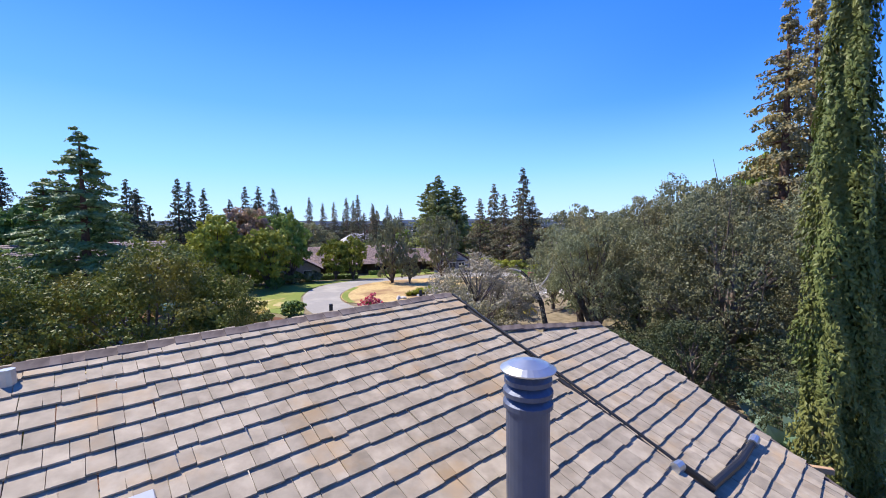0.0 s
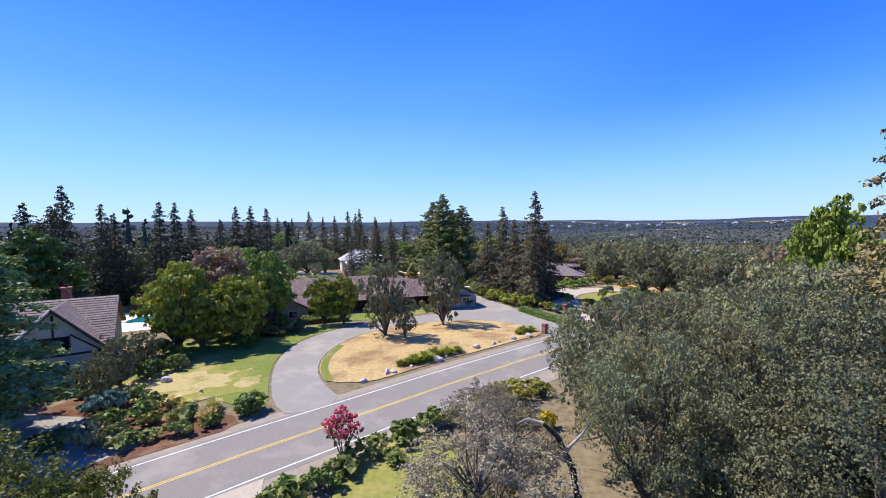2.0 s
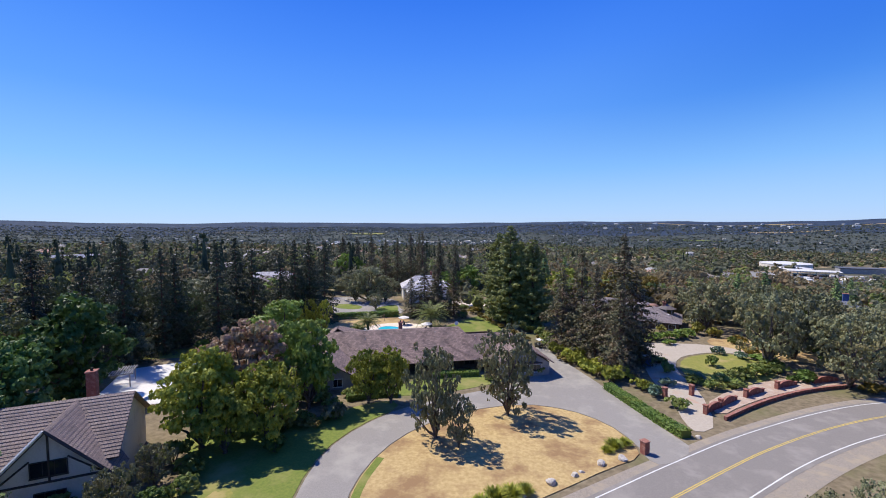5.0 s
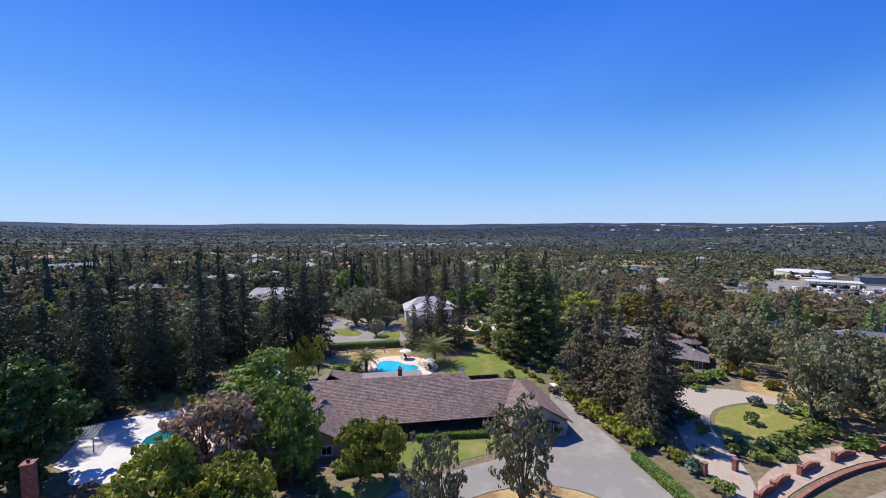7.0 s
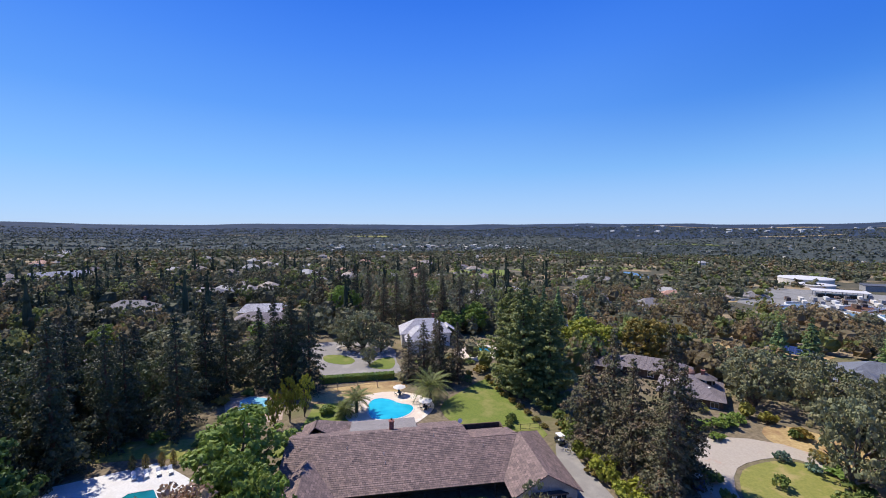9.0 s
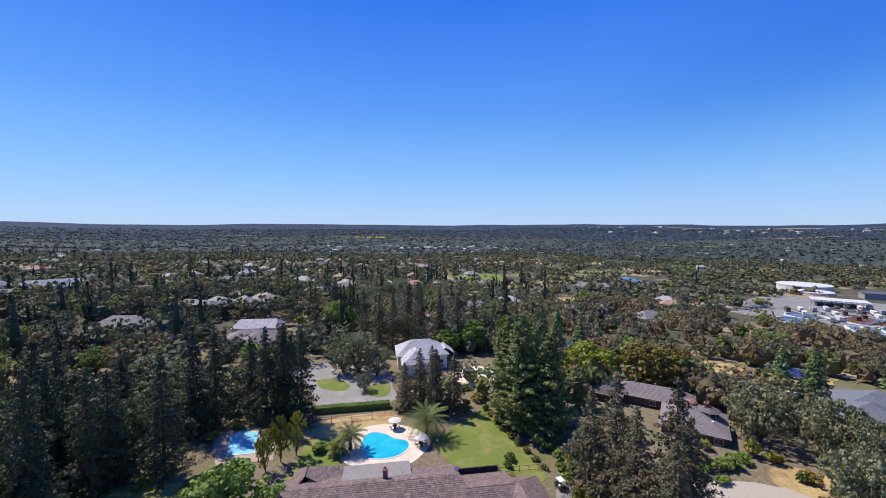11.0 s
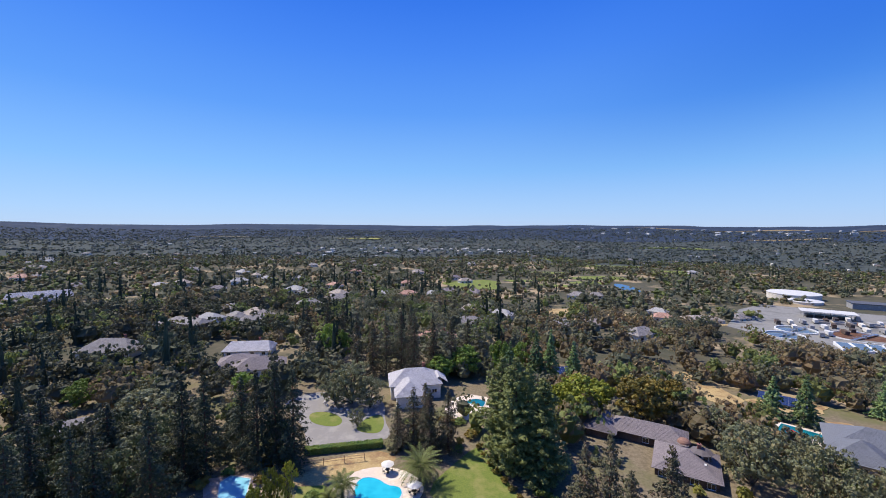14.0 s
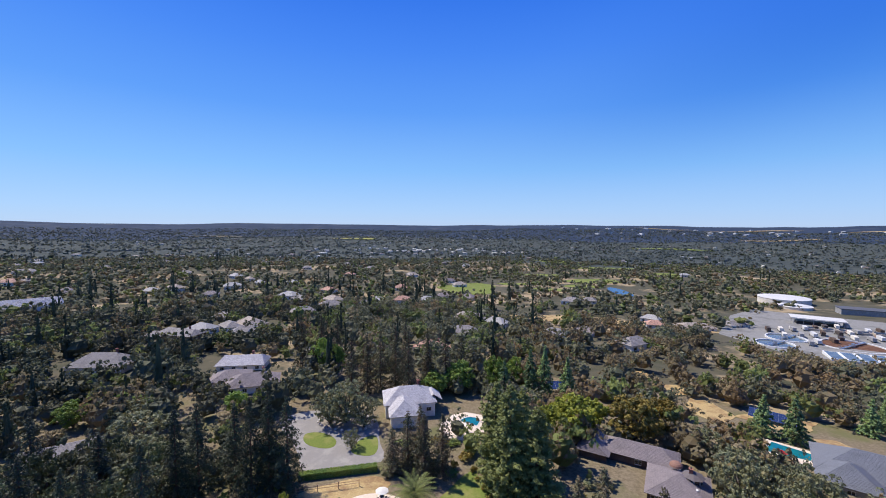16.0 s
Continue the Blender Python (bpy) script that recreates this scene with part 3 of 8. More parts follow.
patch("own_driveway", [(-16.6, 32.2), (-11.6, 36.4), (-10.6, 33.4), (-7.9, 30.7), (-5.0, 28.5), (-1.4, 25.6), (0.8, 22.5), (-2.5, 14), (-12.5, 16.5), (-13.5, 24), (-13.0, 28.5)], 0.05, M_CONCRETE, "pale concrete driveway with pinkish stains", "driveway", 6)
patch("own_bed", rounded([(-13.6, 28), (-17.5, 31.0), (-26, 23.0), (-34, 12), (-20, 6), (-13, 14)], 1), 0.045, M_MULCH, "mulched bed under the driveway tree", "bed", 6)
patch("own_lawn", rounded([(-5.0, 40.6), (-1.0, 43.5), (2.5, 40), (1.5, 33), (-1.5, 30), (-4.5, 31.5), (-7.0, 35)], 1), 0.05, M_PALELAWN, "yellowing grass beside the road", "lawn", 6)
patch("garden_lawn", rounded([(4, 33), (12, 30), (13, 24), (6, 21), (2, 26)], 1), 0.045, M_PALELAWN, "patchy yellow-green garden grass", "lawn", 6)

# behind the ranch house: pool terrace and lawns
patch("back_lawn", rounded([(-17.5, 124), (-21, 131), (-17, 140), (-12.3, 150), (-10, 149), (4.0, 123), (2, 119.5), (-8, 117.5)], 1), 0.05, M_LAWN, "green back lawn beside the pool", "lawn", 8)
patch("side_lawn", rounded([(-48, 104), (-46, 112), (-49, 124), (-51, 128), (-42, 127), (-38.5, 122), (-38, 114), (-42, 104)], 1), 0.05, M_LAWN, "narrow green lawn beside the pool", "lawn", 8)
patch("sand_court", rounded([(-52, 125), (-55, 132), (-38, 143.5), (-31, 142), (-32, 136.5), (-42, 128)], 1), 0.055, M_STRAW, "sandy court edged by a hedge", "court", 8)
patch("kitchen_bed", [(-10.2, 112.5), (-0.5, 116.2), (-2.8, 122), (-13.0, 118.5)], 0.06, M_MULCH, "fenced vegetable bed of brown soil", "bed", 8)
PATIO = rounded([(-42.5, 124), (-40.5, 133), (-34, 137), (-26.5, 136), (-21.5, 131.5), (-21.8, 126), (-24.5, 119.5), (-36, 117)], 2)
patch("pool_terrace", PATIO, 0.07, M_PAVING, "peach-coloured paving round the pool", "terrace", 8)
POOL = rounded([(-37.6, 129.8), (-36, 132.0), (-32.6, 131.6), (-30.2, 129.8), (-27.0, 129.9), (-25.7, 127), (-27.5, 122.6), (-33.3, 120.8), (-36.0, 124.6)], 3)


def pool_thing(name, outline, material, label, edge=0.35, lift=0.1):
    c = np.array(outline).mean(0)
    z = lz(*c)
    t = thing(name, label, "swimming pool", Matrix.Translation((c[0], c[1], z)))
    o = np.array(outline) - c
    g = np.linalg.norm(o, axis=1)[:, None]
    out = o * (g + edge) / g
    n = len(o)
    bm = bmesh.new()
    rows = [[bm.verts.new((x, y, zz)) for x, y in ring] for ring, zz in ((out, 0.02), (out, lift + 0.05), (o, lift + 0.05), (o, lift - 0.04))]
    for r0, r1 in zip(rows, rows[1:]):
        for i in range(n):
            bm.faces.new((r0[i], r0[(i + 1) % n], r1[(i + 1) % n], r1[i]))
    part("coping", bm, M_WHITEDECK, t)
    bm = bmesh.new()
    bm.faces.new([bm.verts.new((x, y, lift)) for x, y in o])
    bmesh.ops.triangulate(bm, faces=bm.faces[:])
    part("water", bm, material, t)
    return t


pool_thing("swimming_pool", POOL, M_POOL, "kidney-shaped swimming pool of bright turquoise water")
patch("neighbour_terrace", [(-73, 124), (-60, 129.5), (-52.5, 117), (-62, 112)], 0.06, M_GRAVEL, "paved surround of a small pale pool", "terrace", 8)
pool_thing("swimming_pool", [(-68.0, 123.6), (-67.2, 126.4), (-62.2, 126.2), (-58.0, 118.4), (-63, 116.5)], M_PALEPOOL, "small pale blue pool behind the lawn")
patch("pool_deck", [(-75.5, 89), (-64.5, 98.5), (-54, 95), (-46, 82), (-55, 74), (-66, 76)], 0.06, M_WHITEDECK, "white deck round the teal pool", "deck", 8)
pool_thing("swimming_pool", rounded([(-62.8, 89.0), (-56.8, 92.2), (-51.0, 81.0), (-57.0, 77.8)], 1), M_TEAL, "rectangular pool of teal water in a white deck")
patch("neighbour_lawn", rounded([(-80, 94), (-66, 100), (-58, 99), (-52, 106), (-60, 108), (-84, 101)], 1), 0.05, M_PALELAWN, "strip of dry lawn behind the pool deck", "lawn", 8)

# side street behind, with its islands
patch("side_street", rounded([(-55, 139.5), (-37.0, 148.5), (-36.4, 152.5), (-41, 160), (-44, 170), (-49, 176), (-60, 178), (-75, 174), (-78, 164), (-70, 158), (-62, 150)], 1), 0.05, M_DRIVE, "pale grey driveway looping in front of the silver-roofed house", "driveway", 6)
patch("street_lawn", rounded([(-62, 153.5), (-53, 152.5), (-53, 158), (-60, 162), (-66, 160)], 2), 0.09, M_LAWN, "small lawn inside the loop of the drive", "lawn", 6)
patch("street_lawn", rounded([(-48, 152), (-40, 151), (-39.5, 156), (-43, 164), (-47, 160)], 2), 0.09, M_LAWN, "small lawn inside the loop of the drive", "lawn", 6)
patch("rock_island", rounded([(-63, 164), (-47, 165.5), (-50, 172), (-64, 173)], 2), 0.1, M_VERGE, "rocky planted island of the drive", "bed", 6)

# right-hand neighbour's forecourt
patch("neighbour_drive", rounded([(24.8, 100), (26, 112), (29, 124), (31, 127.5), (46, 128.8), (53, 123), (51, 118.5), (46, 123), (38.5, 119.8), (34, 116), (31, 108), (31.5, 98), (28.2, 84.2), (24.6, 81), (24.0, 84), (25.5, 93)], 1), 0.055, M_CONCRETE, "pale concrete drive of the neighbouring house", "driveway", 6)
patch("neighbour_grass", rounded([(32.3, 100), (31.8, 108), (34.6, 115.4), (38.8, 119.0), (46, 122.0), (50, 117.5), (50, 109), (44, 104.5), (36, 99)], 1), 0.06, M_PALELAWN, "dry lawn beside the neighbour's drive", "lawn", 6)
patch("dry_slope", rounded([(44, 128), (50, 138), (60, 132), (66, 120), (56, 117)], 2), 0.05, M_STRAW, "dry straw-coloured slope under oaks", "dry grass", 6)
patch("wall_bed", rounded([(30.5, 88.2), (35, 92.6), (42, 97.8), (50, 102.6), (58.2, 105.4), (57, 109.5), (46, 105.5), (36, 98.8), (29.5, 92)], 1), 0.1, M_GRAVEL, "pinkish gravel bed behind the brick wall", "bed", 6)
for _x, _y, _r, _q in ((73, 212, 7, 1.8), (98, 188, 8, 0.7), (94, 205, 12, 0.6), (90, 395, 26, 0.45), (12, 392, 30, 0.35), (45, 405, 22, 0.3), (68, 232, 6, 1.3), (140, 380, 16, 0.5), (60, 250, 7, 1.0)):
    patch("dry_clearing", [(_x + _r * math.cos(a) * (1 + 0.25 * math.sin(3 * a + _x)), _y + _r * _q * math.sin(a) * (1 + 0.2 * math.cos(2 * a + _y))) for a in np.linspace(0, 2 * math.pi, 20, endpoint=False)], 0.12, M_STRAW, "bare straw-coloured clearing between trees", "clearing", 10)
for _x, _y, _r, _q in ((-58, 600, 38, 1.9), (0, 690, 22, 1.1), (56, 622, 24, 0.9), (104, 684, 26, 1.0), (130, 770, 60, 0.5), (60, 880, 50, 0.5), (230, 1050, 90, 0.4), (300, 900, 40, 0.7), (-160, 1250, 26, 2.2), (120, 1180, 60, 0.5), (420, 1120, 60, 0.5)):
    patch("golf_fairway", [(_x + _r * math.cos(a) * (1 + 0.25 * math.sin(3 * a + _x)), _y + _r * _q * math.sin(a) * (1 + 0.2 * math.cos(2 * a + _y))) for a in np.linspace(0, 2 * math.pi, 24, endpoint=False)], 0.4, M_LAWN, "mown green fairway between oak groves", "fairway", 25)
_pz = lz(145, 630)
_pb = bm_prism(rounded([(138, 588), (130, 630), (134, 662), (146, 656), (155, 618), (152, 584)], 2), _pz - 1, _pz + 1.6)
tagged(part("pond", _pb, M_POND), "small dark blue pond on the golf course", "pond", kind="structure")

for _x, _y, _r, _q, _m in ((1900, 3720, 330, 0.14, M_STRAW), (1350, 4050, 260, 0.12, M_STRAW), (2600, 3300, 260, 0.14, M_STRAW), (-900, 2300, 130, 0.5, M_PALELAWN), (700, 2100, 180, 0.3, M_LAWN), (1500, 2600, 200, 0.2, M_STRAW), (-1900, 2400, 220, 0.25, M_WOODFLOOR)):
    patch("distant_field", [(_x + _r * math.cos(a) * (1 + 0.2 * math.sin(3 * a + _x)), _y + _r * _q * math.sin(a) * (1 + 0.2 * math.cos(2 * a + _y))) for a in np.linspace(0, 2 * math.pi, 24, endpoint=False)], 3.0, _m, "pale distant field far down the valley", "field", 120)


# ---- buildings ----
def bm_roof_plane(a, b, c, d, course=0.36, step=0.035, thick=0.14):
    """Stepped courses from the eave a-b up to the ridge d-c, as one sheet with an underside, in metres along the eave."""
    a, b, c, d = (Vector(p) for p in (a, b, c, d))
    up = ((d + c) / 2 - (a + b) / 2)
    n = (b - a).cross(d - a)
    if n.length < 1e-6:
        n = (b - a).cross(c - a)
    n.normalize()
    if n.z < 0:
        n = -n
    rows = max(2, int(round(up.length / course)))
    bm = bmesh.new()
    uv = bm.loops.layers.uv.new("UVMap")
    e = (b - a).normalized()
    s = n.cross(e)
    if s.z < 0:
        s = -s

    def put(points):
        vs = [bm.verts.new(p) for p in points]
        if (vs[0].co - vs[-1].co).length < 1e-4 and len(vs) == 4:
            vs = vs[:3]
        f = bm.faces.new(vs)
        for l in f.loops:
            q = l.vert.co - a
            l[uv].uv = (q.dot(e), q.dot(s))

    for i in range(rows):
        v0, v1 = i / rows, (i + 1) / rows
        p0, p1 = a.lerp(d, v0), b.lerp(c, v0)
        q0, q1 = a.lerp(d, v1), b.lerp(c, v1)
        if (q1 - q0).length < 0.02:
            q1 = q0 + (p1 - p0) * 0.02
        lift = n * step
        put((p0 + lift, p1 + lift, q1, q0))
        put((p0, p1, p1 + lift, p0 + lift))
    lo = [p - n * thick for p in (a, b, c, d)]
    if (c - d).length < 0.05:
        lo = lo[:3]
        rim = [a, b, c]
    else:
        rim = [a, b, c, d]
    put(lo[::-1])
    for i in range(len(rim)):
        j = (i + 1) % len(rim)
        put((rim[i], rim[j], lo[j], lo[i]))
    return bm


def roof(parent, a, b, c, d, material, course=0.36, name="roof", step=0.035):
    bm = bm_roof_plane(a, b, c, d, course, step)
    me = bpy.data.meshes.new(name)
    bm.to_mesh(me)
    bm.free()
    me.materials.append(material)
    return part(name, me, material, parent)


def window(parent, w, h, m, frame_mat=None, bars=1, pane_mat=None):
    """A framed window in the local x-z plane that faces -y, with its own panes and sill."""
    t = 0.07
    bm = bmesh.new()
    for x0, z0, x1, z1 in ((-w / 2, -h / 2, w / 2, -h / 2 + t), (-w / 2, h / 2 - t, w / 2, h / 2), (-w / 2, -h / 2 + t, -w / 2 + t, h / 2 - t), (w / 2 - t, -h / 2 + t, w / 2, h / 2 - t)):
        b = bm_box(x0, -0.09, z0, x1, 0.06, z1)
        me = bpy.data.meshes.new("tmp")
        b.to_mesh(me)
        b.free()
        bm.from_mesh(me)
        bpy.data.meshes.remove(me)
    win = part("window", bm, frame_mat or M_WHITE, parent, m=m)
    k = bars + 1
    cell = (w - 2 * t) / k
    for i in range(k):
        x0 = -w / 2 + t + i * cell
        part("pane", bm_box(x0 + 0.02, -0.03, -h / 2 + t, x0 + cell - 0.02, 0.01, h / 2 - t), pane_mat or M_PANE, win)
        if i:
            part("glazing_bar", bm_box(x0 - 0.02, -0.07, -h / 2 + t, x0 + 0.02, 0.03, h / 2 - t), frame_mat or M_WHITE, win)
    part("sill", bm_box(-w / 2 - 0.06, -0.16, -h / 2 - 0.06, w / 2 + 0.06, 0.0, -h / 2 - 0.005), frame_mat or M_WHITE, win)
    return win


def place(x, y, z=0.0, turn=0.0):
    return Matrix.Translation((x, y, z)) @ Matrix.Rotation(turn, 4, "Z")


def gable_wall(parent, w, z0, z1, zp, m, material, thick=0.25, name="gable_wall"):
    """A wall in x-z that ends in a peak."""
    pts = [(-w / 2, z0), (w / 2, z0), (w / 2, z1), (0, zp), (-w / 2, z1)]
    bm = bmesh.new()
    f = [bm.verts.new((x, 0, z)) for x, z in pts]
    g = [bm.verts.new((x, thick, z)) for x, z in pts]
    bm.faces.new(f)
    bm.faces.new(g[::-1])
    for i in range(5):
        j = (i + 1) % 5
        bm.faces.new((f[i], f[j], g[j], g[i]))
    return part(name, bm, material, parent, m=m)


def block(parent, x0, y0, x1, y1, z0, z1, wall, name="wall", thick=0.25):
    """Four walls, one mesh each."""
    part(name, bm_box(x0, y0, z0, x1, y0 + thick, z1), wall, parent)
    part(name, bm_box(x0, y1 - thick, z0, x1, y1, z1), wall, parent)
    part(name, bm_box(x0, y0 + thick, z0, x0 + thick, y1 - thick, z1), wall, parent)
    part(name, bm_box(x1 - thick, y0 + thick, z0, x1, y1 - thick, z1), wall, parent)


def hip_roof(parent, x0, y0, x1, y1, ze, zr, material, over=0.6, hip=1.0, course=0.4):
    """Four planes; hip 0 gives gables, 1 a full hip at 45 degrees in plan. The ridge runs along the longer side."""
    if x1 - x0 >= y1 - y0:
        fix = lambda p: p
        X0, Y0, X1, Y1 = x0 - over, y0 - over, x1 + over, y1 + over
    else:
        fix = lambda p: (p[1], p[0], p[2])
        X0, Y0, X1, Y1 = y0 - over, x0 - over, y1 + over, x1 + over
    ym, inset = (Y0 + Y1) / 2, (Y1 - Y0) / 2 * hip
    r0, r1 = (X0 + inset, ym, zr), (X1 - inset, ym, zr)
    if hip > 0.9 and r1[0] - r0[0] < 0.1:
        r0 = r1 = ((X0 + X1) / 2, ym, zr)
    A, B, C, D = (X0, Y0, ze), (X1, Y0, ze), (X1, Y1, ze), (X0, Y1, ze)
    roof(parent, *(fix(p) for p in (A, B, r1, r0)), material, course)
    roof(parent, *(fix(p) for p in (C, D, r0, r1)), material, course)
    if hip > 0.1:
        roof(parent, *(fix(p) for p in (D, A, r0, r0)), material, course)
        roof(parent, *(fix(p) for p in (B, C, r1, r1)), material, course)
    return fix(r0), fix(r1)


def chimney(parent, x, y, z0, z1, w=0.9, material=None):
    c = part("chimney", bm_box(-w / 2, -w / 2, z0, w / 2, w / 2, z1, 0.02), material or M_BRICK, parent, m=Matrix.Translation((x, y, 0)))
    part("cap", bm_box(-w / 2 - 0.1, -w / 2 - 0.1, z1, w / 2 + 0.1, w / 2 + 0.1, z1 + 0.16, 0.02), M_BRICKCAP, c)
    part("flue", bm_cyl(0.14, 0.14, z1 + 0.16, z1 + 0.5, 10), M_BLACK, c)
    return c


# --- the camera's own house: shake roof with flue, ridge run 48.5 degrees right of ahead ---
OWN = radians(48.5)
U, S = Vector((math.sin(OWN), math.cos(OWN), 0)), Vector((math.cos(OWN), -math.sin(OWN), 0))
APEX, PITCH = Vector((0.1, 8.1, 8.87)), radians(22)


def on_roof(u, s, up=0.0):
    """A point of the near slope: u along the ridge, s down the slope from it."""
    n = Vector((S.x * math.sin(PITCH), S.y * math.sin(PITCH), math.cos(PITCH)))
    return APEX + U * u + S * (s * math.cos(PITCH)) + Vector((0, 0, -s * math.sin(PITCH))) + n * up


def on_wing(u, s, up=0.0):
    """The lower wing's slope, parallel to the main one and 0.42 m under it."""
    return on_roof(u, s, up) + Vector((0, 0, -0.42))


M_OWNSHAKE = surface("weathered_shake", (0.36, 0.3, 0.225), (0.25, 0.205, 0.15), 5, 0.85, (0.34, 0.24, 0.14), 0.9, 0.5, 0.01, True, each=0.15)
M_RIDGE = surface("dark_ridge_shake", (0.15, 0.12, 0.105), (0.10, 0.078, 0.07), 6, 0.85, (0.19, 0.155, 0.135), 1.2, 0.5, 0.01, each=0.25)
own = thing("house_with_shake_roof", "house with weathered grey-brown wood-shake roof", "house")
_deck = bmesh.new()
for f, q in ((on_roof, ((-10.5, 0.02), (0, 0.02), (0, 8.6), (-10.5, 8.6))), (on_wing, ((-0.3, 0.5), (3.43, 1.46), (3.43, 3.4), (2.43, 8.6), (-0.3, 8.6)))):
    _deck.faces.new([_deck.verts.new(f(u, s, -0.03)) for u, s in q])
for f, q in ((on_roof, ((-10.5, 0.0), (0, 0.0))), (on_wing, ((0.01, 0.57), (3.43, 1.45)))):
    pts = [f(u, s, -0.03) for u, s in q]
    _deck.faces.new([_deck.verts.new(p) for p in (pts[0], pts[1], pts[1] - S * 0.7 + Vector((0, 0, -0.3)), pts[0] - S * 0.7 + Vector((0, 0, -0.3)))])
part("roof_deck", _deck, M_RIDGE, own, "dark boards under the shakes")
part("gable_wall", bm_box(-1, 0, 0, 0, 8, 1), M_BROWNWALL, own).data.transform(Matrix.Identity(4))
_w = own.children[-1]
_wb = bmesh.new()
for u, s0, s1 in ((-0.35, -0.6, 8.0), (2.2, 1.6, 8.0)):
    top = [(on_roof if u < 0 else on_wing)(u, s, -0.1) if s > 0 else APEX + U * u - S * (-s) + Vector((0, 0, s * 0.405 - 0.1)) for s in ((s0, 0.0, s1) if s0 < 0 else (s0, s1))]
    low = [Vector((p.x, p.y, 0)) for p in top]
    k = len(top)
    for off in (0.0, -0.2):
        vs = [_wb.verts.new(p + U * off) for p in low + top[::-1]]
        _wb.faces.new(vs)
_wb.to_mesh(_w.data)
_wb.free()
_w.data.materials.clear()
_w.data.materials.append(M_BROWNWALL)
part("fascia", bm_tubes([([on_roof(0.02, 0.0, 0.01), on_roof(0.02, 8.5, 0.01)], [0.035, 0.035])], 6), M_BLACK, own)
part("fascia", bm_tubes([([on_wing(3.46, 1.46, -0.03), on_wing(3.46, 3.4, -0.03), on_wing(2.46, 8.5, -0.03)], [0.05, 0.05, 0.05])], 6), M_RIDGE, own)
part("conduit", bm_tubes([([on_roof(0.03, 0.05, 0.06), on_roof(0.05, 2.4, 0.06), on_roof(0.08, 4.55, 0.06)], [0.022, 0.022, 0.022])], 8), M_BLACK, own, "thin black conduit down the roof")
_elb = part("vent_hose", bm_tubes([([on_roof(0.0, 4.55, 0.07), on_roof(0.15, 4.57, 0.0), on_wing(0.6, 4.75, 0.12), on_wing(1.7, 4.85, 0.09), on_wing(2.45, 4.85, 0.1)], [0.05, 0.06, 0.06, 0.06, 0.05])], 10), M_BLACK, own, "black hose with silver ends")
part("clamp", bm_tubes([([on_roof(-0.1, 4.54, 0.07), on_roof(0.06, 4.56, 0.06)], [0.07, 0.07])], 10), M_STEEL, _elb)
part("clamp", bm_tubes([([on_wing(2.4, 4.85, 0.1), on_wing(2.6, 4.84, 0.12)], [0.075, 0.075])], 10), M_STEEL, _elb)
part("flashing", bm_box(-0.14, -0.1, 0, 0.14, 0.1, 0.09, 0.01), M_STEEL, own, m=Matrix.Translation(on_roof(-5.25, 2.2, 0.0)) @ Matrix.Rotation(0.7, 4, "Z"))
part("vent_cap", bm_cyl(0.07, 0.06, 0, 0.16, 10), M_STEEL, own, m=Matrix.Translation(on_roof(-6.07, 0.28, 0.02)))
part("vent_pipe", bm_cyl(0.03, 0.03, -0.2, 0.16, 10), M_BLACK, own, m=Matrix.Translation(APEX + U * -0.6 - S * 0.15))
part("vent_pipe", bm_cyl(0.03, 0.03, -0.2, 0.12, 10), M_BLACK, own, m=Matrix.Translation(APEX + U * -2.4 - S * 0.3))
_ra, _rb = Vector((3.97, 10.52, 7.2)), Vector((10.6, 13.95, 3.34))
_beam = part("beam", bm_box(-0.06, -0.05, 0, 0.06, 0.05, (_rb - _ra).length, 0.01), M_PLYWOOD, own, "long sloping timber beside the gable", m=Matrix.Translation(_ra) @ (_rb - _ra).to_track_quat("Z", "Y").to_matrix().to_4x4())
part("post", bm_box(-0.07, -0.07, 0, 0.07, 0.07, 3.4, 0.01), M_TIMBER, own, m=Matrix.Translation((10.5, 13.9, 0)))
# flue with louvred cap
_fx, _fy = 0.82, 3.93
_flue = part("flue_pipe", bm_cyl(0.215, 0.215, 6.8, 8.5, 28), M_FLUE, own, "blue-grey metal flue pipe", m=Matrix.Translation((_fx, _fy, 0)))
for _z, _r in ((8.50, 0.245), (8.62, 0.245), (8.74, 0.235)):
    part("louvre", bm_loops([[(r * math.cos(a), r * math.sin(a), z) for a in np.linspace(0, 2 * math.pi, 24, endpoint=False)] for r, z in ((_r, _z), (_r, _z + 0.045), (_r - 0.055, _z + 0.1))]), M_FLUE, _flue)
part("cap", bm_loops([[(r * math.cos(a), r * math.sin(a), z) for a in np.linspace(0, 2 * math.pi, 28, endpoint=False)] for r, z in ((0.27, 8.86), (0.275, 8.875), (0.2, 8.92), (0.05, 8.965))]), M_STEEL, _flue, "galvanised flat rain cap")


